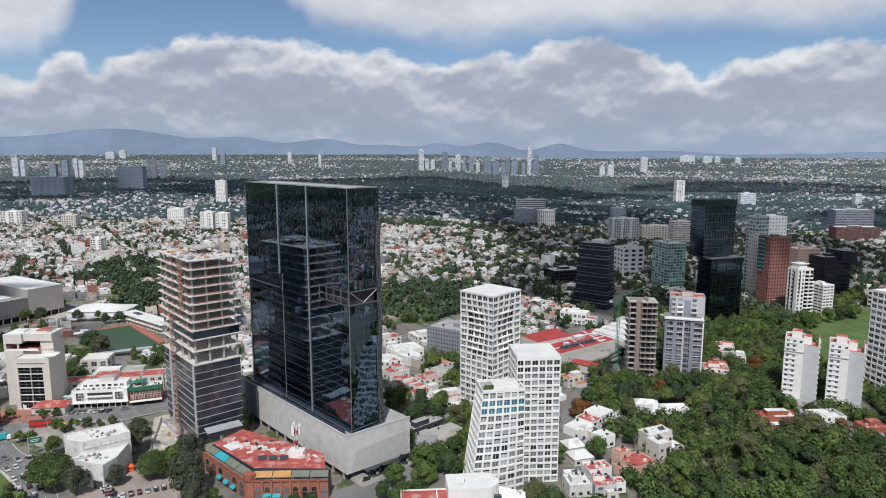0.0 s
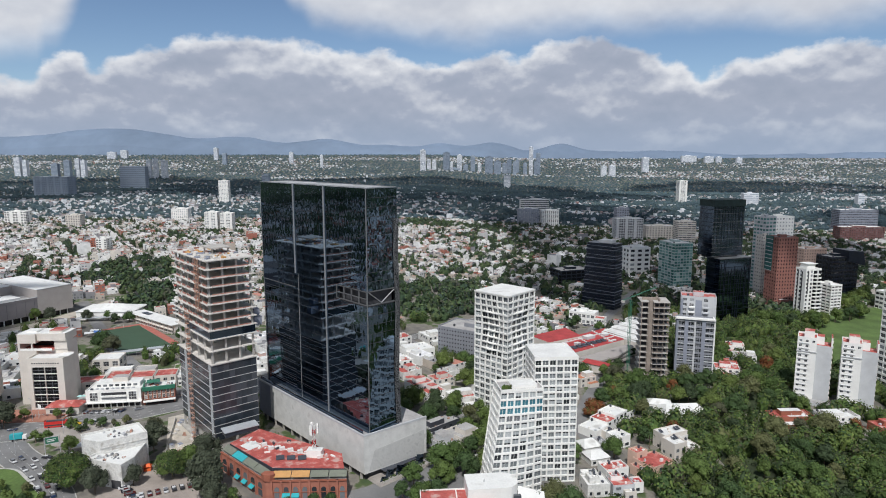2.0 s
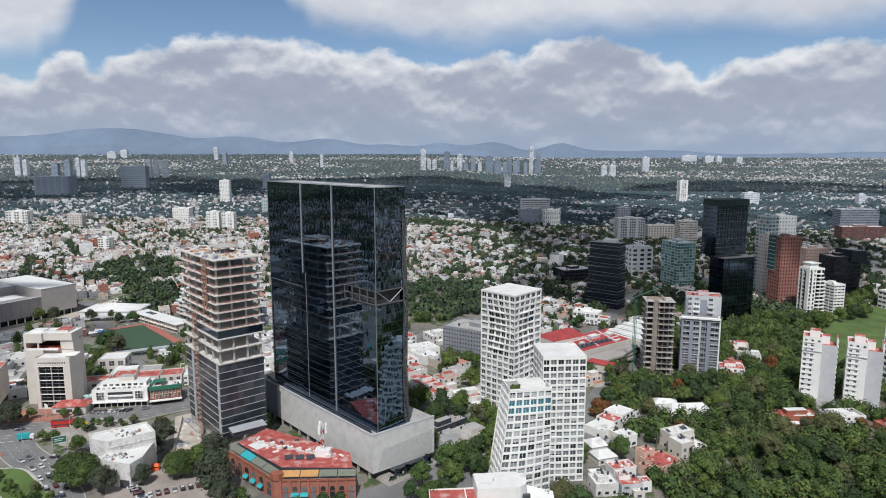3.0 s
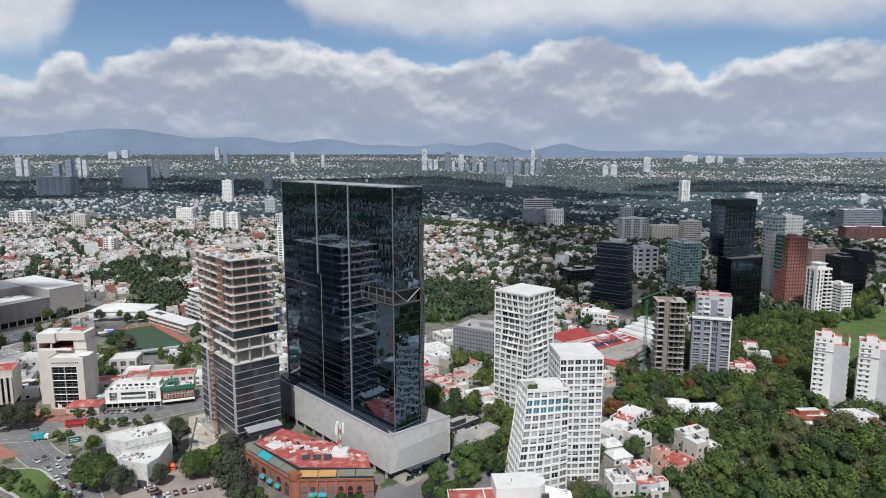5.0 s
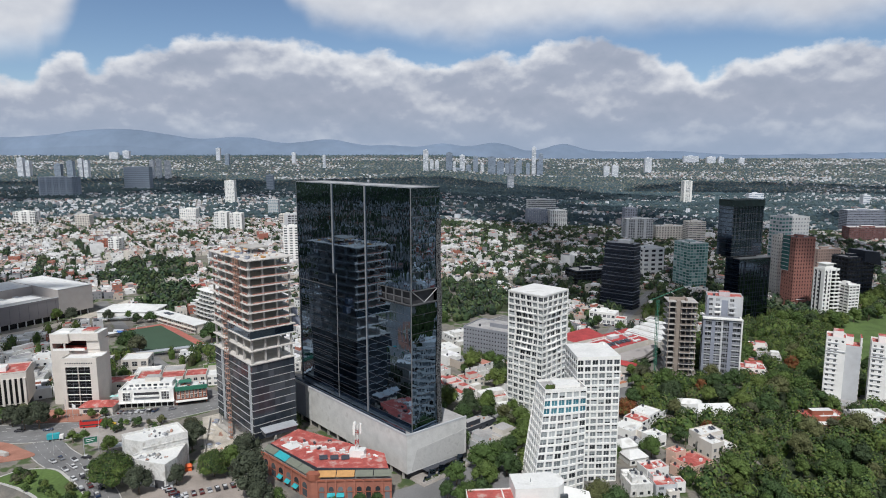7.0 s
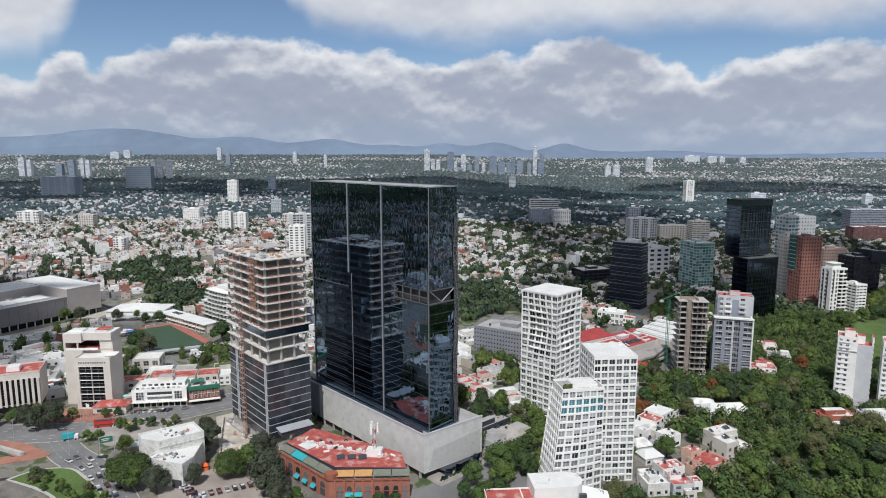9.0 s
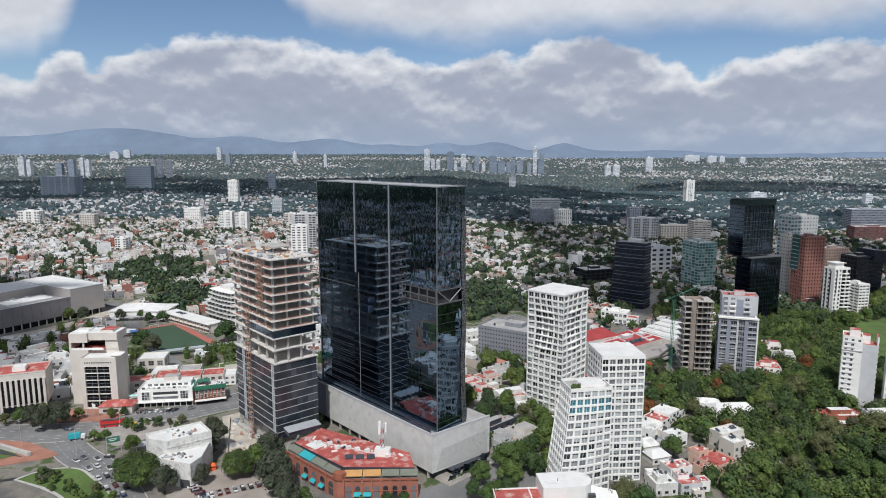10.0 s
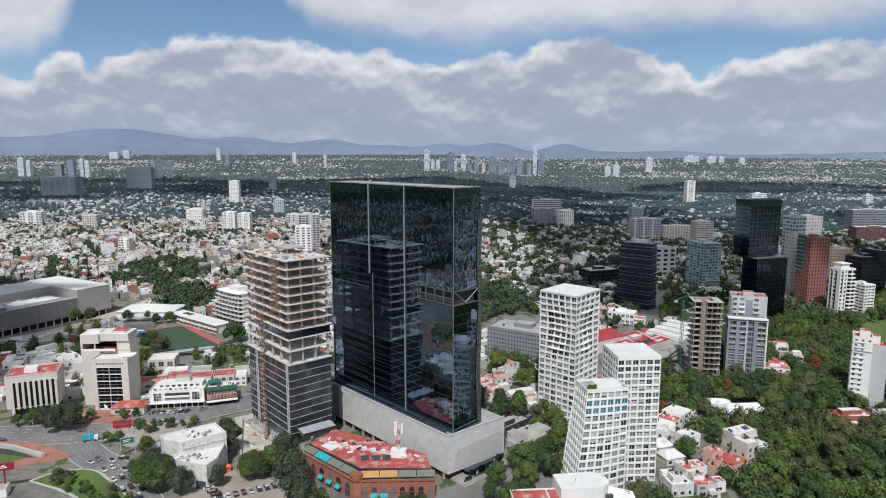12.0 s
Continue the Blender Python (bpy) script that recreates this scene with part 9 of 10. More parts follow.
def trunk_mesh(seed, h, r):
    rnd = random.Random(seed)
    mb = Mesh().tube((0, 0, -0.6), (0.2, 0.1, h * 0.4), r, r * 0.7, 7)
    for k in range(5):
        a = k * 1.3 + rnd.random()
        mb.tube((0.2, 0.1, h * 0.36), (math.cos(a) * h * 0.22, math.sin(a) * h * 0.22, h * (0.6 + 0.12 * rnd.random())), r * 0.45, r * 0.15, 5)
    return mb.mesh("trunk", M["bark"])


KINDS = []
for k, (r, h, leaves, size, shape) in enumerate(((5.2, 11, 2500, 0.26, 1.0), (6.3, 11.5, 3000, 0.28, 0.8), (4.0, 9.5, 1700, 0.24, 1.2), (5.6, 14, 2400, 0.28, 1.3), (3.2, 7.0, 1100, 0.22, 1.0), (6.8, 12.5, 3300, 0.28, 0.9), (9.2, 17.0, 9500, 0.25, 0.9), (6.0, 14.5, 3000, 0.27, 1.1))):
    cm = crown_mesh(100 + k, r, h, leaves, size, shape, k == 6)
    cm.materials.append(M["leaf" if k < 6 else "leaf_near" if k == 6 else "leaf_grey"])
    KINDS.append((cm, trunk_mesh(k, h, 0.32), r, h))
red_crown = crown_mesh(77, 5.4, 9.5, 3200, 0.24, 0.8)
red_crown.materials.append(M["leaf_red"])
palm = Mesh()
for q in range(16):
    a, prev = q * 0.393, Vector((0, 0, 0))
    for s in range(1, 5):
        cur = Vector((math.cos(a) * s * 0.75, math.sin(a) * s * 0.75, 0.9 * math.sin(s * 0.75) * (1 if q % 2 else 0.4) - 0.08 * s * s))
        side = Vector((-math.sin(a), math.cos(a), 0)) * (0.36 - s * 0.05)
        palm.poly((prev - side, cur - side * 0.8, cur + side * 0.8, prev + side))
        prev = cur
palm_crown = palm.mesh("crown", M["leaf"])
palm_trunk = Mesh().tube((0, 0, -0.5), (0.3, 0, 8), 0.25, 0.17, 7).mesh("trunk", M["bark"])
TREE_COUNT = [0]


def tree(x, y, kind, s=1.0, red=False, z=None):
    TREE_COUNT[0] += 1
    g = ground_z(x, y) if z is None else z
    t = new("tree")
    t.matrix_basis = pose(x, y, g, 0, 0, (x * 37 + y * 17) % 360) @ Matrix.Scale(s, 4)
    tagged(t, "flame tree with orange-red bloom" if red else "slender palm with drooping fronds" if kind == "palm" else "huge dense dome-shaped green tree" if kind == 6 else "tall grey-green tree with feathery open crown" if kind == 7 else "broad leafy green street tree" if kind in (1, 5) else "dense green tree with an uneven crown", "tree", "trees")
    if kind == "palm":
        part("trunk", palm_trunk, None, t)
        part("crown", palm_crown, None, t, m=pose(0.3, 0, 8))
        return
    cm, tm, r, h = KINDS[kind]
    part("trunk", tm, None, t)
    part("crown", red_crown if red else cm, None, t, m=pose(0, 0, h * (0.02 if kind == 6 else 0.08) if not red else 0.5))


# ---- what is already taken, on a grid of 3 m ----
CELL, GX0, GY0, GNX, GNY = 3.0, -1200.0, -600.0, 900, 1000
taken = np.zeros((GNX, GNY), bool)


def occupy(px, py):
    i, j = ((np.asarray(px) - GX0) / CELL).astype(int), ((np.asarray(py) - GY0) / CELL).astype(int)
    ok = (i >= 0) & (i < GNX) & (j >= 0) & (j < GNY)
    taken[i[ok], j[ok]] = True


bpy.context.view_layer.update()
for ob in list(scene.objects):
    if ob.type != "MESH" or ob.name.split(".")[0] in ("ground", "backdrop", "road", "golf_course", "lawn", "traffic_island", "trim", "kerb"):
        continue
    bb = [Vector(c) for c in ob.bound_box]
    x0, y0, x1, y1 = bb[0].x, bb[0].y, bb[6].x, bb[6].y
    if (x1 - x0) * (y1 - y0) < 4 or (x1 - x0) > 400:
        continue
    nx, ny = int((x1 - x0) / 2.5) + 2, int((y1 - y0) / 2.5) + 2
    gx, gy = np.meshgrid(np.linspace(x0, x1, nx), np.linspace(y0, y1, ny))
    w = ob.matrix_world
    occupy(w[0][0] * gx + w[0][1] * gy + w[0][3], w[1][0] * gx + w[1][1] * gy + w[1][3])
built = taken.copy()
for line, half in ((AVENUE, 12), (STREET, 9), (BACKST, 5.5), (SIDEST, 5.5), (LANE, 4.5), (MALLRD, 8.5)):
    for i in range(len(line) - 1):
        a, b = Vector(line[i]), Vector(line[i + 1])
        for s in np.linspace(0, 1, 5):
            p = a.lerp(b, s)
            gx, gy = np.meshgrid(np.arange(-half, half + 0.1, 2.0), np.arange(-half, half + 0.1, 2.0))
            occupy(p.x + gx, p.y + gy)


# the open road junction stays clear of houses and wild trees
jx, jy = np.meshgrid(np.arange(-330, -146, 2.5), np.arange(205, 320, 2.5))
occupy(jx, jy)


def free(x, y, r, grid=None):
    grid = taken if grid is None else grid
    i0, i1 = int((x - r - GX0) / CELL), int((x + r - GX0) / CELL)
    j0, j1 = int((y - r - GY0) / CELL), int((y + r - GY0) / CELL)
    if i0 < 0 or j0 < 0 or i1 >= GNX or j1 >= GNY:
        return True
    return not grid[i0:i1 + 1, j0:j1 + 1].any()


# woods: centre, half axes, turn, density of trees
WOODS = [
    (175, 300, 110, 75, 0, 0.97), (250, 380, 110, 70, 20, 0.95), (120, 370, 50, 45, 20, 0.93), (300, 290, 110, 80, 0, 0.95), (240, 470, 80, 60, 20, 0.9), (330, 560, 70, 50, 30, 0.9), (400, 590, 130, 70, 20, 0.9), (440, 480, 90, 110, 0, 0.92), (300, 540, 60, 70, 0, 0.9), (330, 420, 70, 60, 0, 0.9),
    (600, 3100, 1150, 560, 3, 0.93), (200, 2500, 420, 150, 0, 0.85), (1090, 1690, 420, 110, 3, 0.95), (1000, 2150, 500, 90, 0, 0.75), (600, 1900, 240, 60, 0, 0.7),
    (190, 645, 45, 60, 0, 0.9), (160, 592, 24, 22, 0, 0.85), (-352, 738, 52, 98, 22, 0.92), (-268, 605, 30, 58, 30, 0.9), (0, 600, 70, 85, 10, 0.9), (60, 690, 80, 60, 0, 0.6), (-20, 1260, 190, 50, -18, 0.9), (160, 1000, 160, 32, -38, 0.85), (330, 1010, 60, 40, 0, 0.7), (250, 640, 60, 60, 0, 0.8), (430, 900, 120, 60, 0, 0.6),
    (-1000, 2750, 700, 330, 0, 0.70), (-500, 2400, 520, 130, 0, 0.70), (-1700, 2350, 500, 200, 0, 0.66), (-1550, 3300, 900, 350, 0, 0.7), (-600, 3250, 420, 350, 0, 0.72), (-60, 520, 60, 40, 0, 0.55), (-700, 900, 50, 40, 0, 0.6), (-330, 1500, 160, 50, 0, 0.6),
    (-1310, 2050, 230, 60, 0, 0.98), (-1255, 2500, 150, 60, 0, 0.98), (520, 820, 70, 60, 0, 0.75), (500, 620, 60, 50, 0, 0.8), (1500, 2900, 500, 70, 0, 0.7), (1600, 3400, 600, 120, 0, 0.5),
]


def wooded(x, y):
    """Share of trees against houses at a place."""
    v = np.where((np.asarray(x) > 60) & (np.asarray(y) > 620), 0.61, 0.38) + 0.0
    for cx, cy, rx, ry, a, k in WOODS:
        c, s = math.cos(radians(a)), math.sin(radians(a))
        dx, dy = x - cx, y - cy
        q = ((c * dx + s * dy) / rx) ** 2 + ((-s * dx + c * dy) / ry) ** 2
        v = np.where(q < 1, np.maximum(v, k), v)
    return v


def near_trees():
    rnd = random.Random(31)
    pts = []
    # single trees that stand out
    for x, y, k, s, red in ((-142, 247, 6, 1.08, False), (-129, 243, 7, 0.95, False), (-116.5, 250, 7, 0.72, False), (-103, 257, 6, 0.82, False), (-97, 262, 0, 1.2, False), (-216, 304, 7, 1.0, False), (-210, 306, 7, 1.1, False), (-225, 308, 7, 0.9, False), (-183.5, 290, 4, 1.0, False), (-179, 292, 4, 0.9, False), (-83, 243, 7, 1.45, False), (-92, 268, 7, 1.15, False), (-122, 281, 7, 1.15, False), (-127, 294, 3, 0.9, False),
                            (-228, 436, 5, 1.3, False), (-217, 428, 5, 1.2, False), (-316, 517, 7, 0.95, False), (-285, 517, 7, 0.8, False), (-270, 522, 2, 1.0, False), (-325, 512, 3, 1.0, False), (-176, 456, 1, 1.5, False), (-258, 510, 0, 0.9, False), (-248, 514, 1, 0.9, False), (-185, 322, 4, 0.8, False), (-176, 306, 4, 0.8, False), (-160, 308, 4, 0.9, False), (-150, 312, 4, 0.8, False), (-168, 301, 4, 0.7, False),
                            (97, 336, 1, 1.2, True), (97, 288, 1, 1.0, False), (102, 338, 2, 1.0, True), (213, 470, 1, 1.0, True), (228, 500, 0, 1.0, True), (200, 448, 0, 0.9, True), (277, 330, 1, 1.2, True), (282, 322, 0, 1.1, True), (193, 520, 1, 1.0, True), (160, 385, 2, 0.9, True),
                            (14, 262, 5, 1.2, False), (20, 270, 1, 1.1, False), (4, 283, 5, 1.0, False), (28, 280, 0, 1.0, False), (10, 322, 5, 1.1, False), (20, 328, 1, 1.1, False), (28, 318, 0, 1.0, False), (-2, 334, 5, 1.1, False), (60, 240, 1, 1.1, False), (66, 236, 5, 1.0, False), (52, 236, 2, 1.0, False), (8, 242, 2, 0.8, False), (30, 310, 2, 1.0, False), (36, 330, 1, 0.9, False),
                            (2, 250, 5, 0.9, False), (14, 252, 1, 1.0, False), (24, 258, 5, 1.1, False), (33, 266, 1, 1.0, False), (34, 286, 5, 1.1, False), (26, 300, 1, 1.0, False), (38, 300, 0, 1.1, False), (36, 314, 5, 1.0, False), (20, 312, 3, 0.9, False), (6, 312, 1, 1.0, False), (-6, 322, 0, 1.0, False), (44, 290, 3, 1.0, False), (22, 340, 0, 0.9, False), (34, 232, 0, 0.8, False), (118, 300, "palm", 1.0, False), (128, 331, "palm", 1.1, False), (190, 352, "palm", 1.1, False), (117, 306, 0, 0.9, False), (-70, 236, 2, 0.8, False), (-30, 232, 2, 0.8, False), (-47, 231, 4, 0.9, False), (-2, 238, 2, 1.0, False), (6, 236, 1, 0.9, False), (12, 240, 0, 0.9, False), (-158, 262, 4, 0.9, False), (-76, 233, 7, 0.9, False), (-36, 230, 2, 0.9, False), (-158, 276, 3, 0.8, False)):
        tree(x, y, k, s, red)
        occupy([x], [y])
        pts.append((x, y, 4.0))
    # trees beside the market hall and along the lane to the building shell
    for k, (x, y) in enumerate(((128, 421), (129, 409), (126, 396), (120, 402), (118, 384), (134, 416), (112, 362), (118, 367), (119, 358), (155, 452), (158, 467), (128, 523), (147, 523), (170, 528))):
        tree(x, y, (1, 0, 5, 3)[k % 4], 0.75 + 0.12 * (k % 3), k in (7,))
        occupy([x], [y])
        pts.append((x, y, 4.0))
    # dark trees along the far edge of the fairway
    for k, (x, y) in enumerate(((313, 577), (323, 568), (335, 566), (349, 553), (352, 566), (362, 580), (366, 570), (389, 589), (406, 594), (413, 602), (425, 608), (432, 618), (415, 640), (437, 655), (455, 668), (470, 680), (484, 690), (496, 706), (440, 640), (425, 628), (505, 722))):
        tree(x, y, (5, 1, 0, 3, 5)[k % 5], 1.1 + 0.12 * (k % 4))
        occupy([x], [y])
        pts.append((x, y, 5.0))
    # low shrubs on the lawn and along the pavement
    for k in range(30):
        q = rnd.random()
        x, y = -190 + 42 * q + rnd.gauss(0, 2.0), 257 - 22 * q + rnd.gauss(0, 2.5)
        tree(x, y, 4, 0.35 + rnd.random() * 0.4)
    for k in range(12):
        tree(-182 + rnd.random() * 28, 300 + rnd.random() * 14, 4, 0.4 + rnd.random() * 0.35)
    for k in range(10):
        tree(-245 + rnd.random() * 26, 262 + rnd.random() * 22, 4, 0.25 + rnd.random() * 0.3)
    for x, y, k2, s2 in ((-226, 318, 2, 1.0), (-219, 316, 3, 0.8), (-212, 314, 2, 0.9), (-233, 312, 1, 0.8), (-206, 316, 2, 0.8), (-240, 309, 2, 0.8), (-190, 318, 2, 0.7)):
        tree(x, y, k2, s2)
    # garden trees between the low houses behind the podium
    spots = 0
    for k in range(400):
        x, y = -45 + rnd.random() * 100, 318 + rnd.random() * 150
        if spots < 22 and free(x, y, 2.6, built) and free(x, y, 1.0) and all((x - a) ** 2 + (y - b) ** 2 > 49 for a, b, q in pts):
            tree(x, y, rnd.choice((0, 1, 2, 3, 5)), 0.7 + 0.4 * rnd.random())
            pts.append((x, y, 4.0))
            spots += 1
    # woods, nearest first
    tries = 0
    while TREE_COUNT[0] < 299 and tries < 9000:
        tries += 1
        x, y = 45 + rnd.random() * 270, 215 + rnd.random() ** 1.2 * 250
        if abs(x) > y * 0.80 + 30 or not free(x, y, 3.0, built) or wooded(np.array(x), np.array(y)) < 0.8 or not free(x, y, 0.5):
            continue
        if any((x - a) ** 2 + (y - b) ** 2 < (q + 2.2) ** 2 for a, b, q in pts):
            continue
        k = rnd.choice((0, 1, 2, 3, 5, 5, 1))
        s = 0.75 + rnd.random() * 0.55
        tree(x, y, k, s, rnd.random() < 0.04)
        pts.append((x, y, 4.6 * s))
    return pts


PLANTED = near_trees()


def woodland_floor():
    """Undergrowth and grass under the trees of the park, laid on the slope."""
    mb = Mesh()
    for i in range(42):
        for j in range(46):
            x, y = 40 + i * 10.0, 205 + j * 10.0
            if wooded(np.array(x + 5), np.array(y + 5)) > 0.84 and free(x + 5, y + 5, 6.0):
                mb.poly([(p, q, ground_z(p, q) + 0.12) for p, q in ((x, y), (x + 10, y), (x + 10, y + 10), (x, y + 10))])
    tagged(new("lawn", mb.mesh("lawn", M["forest_floor"])), "dark grass and undergrowth below the park trees", "undergrowth", kind="structure")


woodland_floor()


# ---- the city carpet ----
def quads(name, V, mats, idx, label, category):
    """One mesh of many quads: V is (n, 4, 3)."""
    n = len(V)
    me = bpy.data.meshes.new(name)
    me.vertices.add(n * 4)
    me.vertices.foreach_set("co", V.reshape(-1).astype(np.float32))
    me.loops.add(n * 4)
    me.loops.foreach_set("vertex_index", np.arange(n * 4, dtype=np.int32))
    me.polygons.add(n)
    me.polygons.foreach_set("loop_start", np.arange(0, n * 4, 4, dtype=np.int32))
    for m in mats:
        me.materials.append(m)
    me.polygons.foreach_set("material_index", np.asarray(idx, np.int32))
    me.update(calc_edges=True)
    me.shade_flat()
    return tagged(new(name, me), label, category, kind="stuff")


def solids(name, P, F, idx, mats, label, category):
    """One mesh of many like solids: P is (n, k, 3), F the faces of one."""
    n, k = P.shape[:2]
    F = np.asarray(F, np.int32)
    me = bpy.data.meshes.new(name)
    me.vertices.add(n * k)
    me.vertices.foreach_set("co", P.reshape(-1).astype(np.float32))
    loops = (F[None] + (np.arange(n) * k)[:, None, None]).reshape(-1)
    me.loops.add(len(loops))
    me.loops.foreach_set("vertex_index", loops.astype(np.int32))
    me.polygons.add(n * len(F))
    s = F.shape[1]
    me.polygons.foreach_set("loop_start", np.arange(0, len(loops), s, dtype=np.int32))
    for m in mats:
        me.materials.append(m)
    me.polygons.foreach_set("material_index", np.tile(np.asarray(idx, np.int32), n))
    me.update(calc_edges=True)
    me.shade_flat()
    return tagged(new(name, me), label, category, kind="stuff")


gz = np.vectorize(ground_z)
BOXF = [(4, 5, 6, 7), (0, 1, 5, 4), (1, 2, 6, 5), (2, 3, 7, 6), (3, 0, 4, 7)]
TRAYF = [(0, 1, 5, 4), (1, 2, 6, 5), (2, 3, 7, 6), (3, 0, 4, 7), (4, 5, 9, 8), (5, 6, 10, 9), (6, 7, 11, 10), (7, 4, 8, 11), (8, 9, 13, 12), (9, 10, 14, 13), (10, 11, 15, 14), (11, 8, 12, 15), (12, 13, 14, 15)]


def corners(x, y, a, w, d):
    """The four corners of turned rectangles, (n, 4, 2)."""
    sx, sy = np.array([-1, 1, 1, -1]) * 0.5, np.array([-1, -1, 1, 1]) * 0.5
    lx, ly = w[:, None] * sx, d[:, None] * sy
    c, s = np.cos(a)[:, None], np.sin(a)[:, None]
    return np.stack([x[:, None] + c * lx - s * ly, y[:, None] + s * lx + c * ly], 2)


def lots(rnd, ylo, yhi, step, slope, jitter):
    """Building plots in street blocks, each district on its own turn."""
    out = []
    D = 420.0
    for di in range(-9, 10):
        for dj in range(int(ylo // D) - 1, int(yhi // D) + 2):
            cx, cy = di * D, dj * D + D / 2
            if abs(cx) > slope * (cy + D) + 900:
                continue
            a = radians((43, 38, 30, 48, 20, 35)[(di * 7 + dj * 3) % 6])
            m = int(D * 0.8 / step)
            u = (np.arange(-m, m + 1) * step)
            U, W = np.meshgrid(u, u)
            U, W = U.ravel(), W.ravel()
            street = (np.mod(U, 88) < 10) | (np.mod(W, 52) < 9)
            X = cx + np.cos(a) * U - np.sin(a) * W + rnd.normal(0, jitter, len(U))
            Y = cy + np.sin(a) * U + np.cos(a) * W + rnd.normal(0, jitter, len(U))
            ok = (np.abs(X - cx) <= D / 2) & (np.abs(Y - cy) <= D / 2) & (Y >= ylo) & (Y < yhi) & (np.abs(X) < slope * Y + 160)
            out.append(np.stack([X[ok], Y[ok], np.full(ok.sum(), a), street[ok]], 1))
    return np.concatenate(out)


def clear(P, r, grid=None):
    return np.array([free(x, y, r, grid) for x, y in P[:, :2]])


def leafy(rnd, x, y, r, h, nq, size, z=None):
    """Leaf sprays on domed crowns, (n * nq, 4, 3)."""
    n = len(x)
    z = gz(x, y) if z is None else z
    d = rnd.normal(size=(n, nq, 3))
    d /= np.linalg.norm(d, axis=2)[..., None]
    d[..., 2] = np.abs(d[..., 2]) * 1.15 - 0.25
    lump = 0.75 + 0.4 * rnd.rand(n, nq)
    c = np.stack([x, y, z + h * 0.45], 1)[:, None] + d * lump[..., None] * np.stack([r, r, h * 0.55], 1)[:, None]
    nn = d + 0.20 * rnd.normal(size=d.shape)
    nn /= np.linalg.norm(nn, axis=2)[..., None]
    u = np.cross(nn, rnd.normal(size=d.shape))
    u /= np.linalg.norm(u, axis=2)[..., None]
    w = np.cross(nn, u)
    s = (size * r[:, None] * (0.6 + 0.8 * rnd.rand(n, nq)))[..., None]
    return np.stack([c - u * s - w * s * 0.6, c + u * s * 0.8 - w * s, c + u * s + w * s * 0.6, c - u * s * 0.7 + w * s], 2).reshape(-1, 4, 3)


def domes(rnd, x, y, r, h, m=6, tiers=((0.08, 0.55), (0.42, 0.92), (0.82, 0.55))):
    """Low dark hearts of crowns: an eight-sided tapering hull."""
    n, a = len(x), np.arange(m) * 2 * math.pi / m
    z = gz(x, y)
    rings = []
    for f, q in tiers:
        jit = 0.75 + 0.5 * rnd.rand(n, m)
        rings.append(np.stack([x[:, None] + r[:, None] * q * jit * np.cos(a), y[:, None] + r[:, None] * q * jit * np.sin(a), (z + h * f)[:, None] + 0 * jit], 2))
    top = np.stack([x, y, z + h], 1)[:, None]
    P = np.concatenate(rings + [top, top + np.array([0.3, 0.2, 0])], 1)
    F, k = [], len(tiers)
    for t in range(k - 1):
        F += [(t * m + i, t * m + (i + 1) % m, t * m + m + (i + 1) % m, t * m + m + i) for i in range(m)]
    F += [((k - 1) * m + i, (k - 1) * m + (i + 1) % m, k * m, k * m + 1) for i in range(m)]
    return P, F


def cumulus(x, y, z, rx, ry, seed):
    """An unseen heap cloud that shades the city: flat base, heaped top, ragged edge."""
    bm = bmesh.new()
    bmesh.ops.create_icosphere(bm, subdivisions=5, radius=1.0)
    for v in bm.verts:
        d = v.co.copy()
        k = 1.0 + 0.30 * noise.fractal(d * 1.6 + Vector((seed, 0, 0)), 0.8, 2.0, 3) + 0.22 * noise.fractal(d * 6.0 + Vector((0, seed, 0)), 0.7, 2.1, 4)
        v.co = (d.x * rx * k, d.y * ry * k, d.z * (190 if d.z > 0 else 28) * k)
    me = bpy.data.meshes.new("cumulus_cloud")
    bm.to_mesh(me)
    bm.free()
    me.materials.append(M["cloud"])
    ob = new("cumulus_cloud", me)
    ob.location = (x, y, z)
    tagged(ob, "unseen white heaped cloud, added to shade the city", "cloud", "clouds")


# unseen clouds above the view, added to shade the city and its reflections
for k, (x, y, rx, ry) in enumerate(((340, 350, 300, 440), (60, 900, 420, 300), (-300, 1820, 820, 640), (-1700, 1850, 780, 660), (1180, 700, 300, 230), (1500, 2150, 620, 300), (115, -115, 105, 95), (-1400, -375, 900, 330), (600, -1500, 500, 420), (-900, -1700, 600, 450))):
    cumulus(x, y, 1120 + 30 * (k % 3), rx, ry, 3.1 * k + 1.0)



UNIT = Mesh().box(-0.5, -0.5, 0, 0.5, 0.5, 1.0).mesh("wall", M["house_wall"])
UNIT_ROOF = Mesh().box(-0.5, -0.5, 0, 0.5, 0.5, 1.0).mesh("roof", M["house_roof"])
UNIT_ROOM = Mesh().box(-0.5, -0.5, 0, 0.5, 0.5, 1.0, 0, 1).mesh("upper_room", [M["house_wall"], M["white_roof"]])


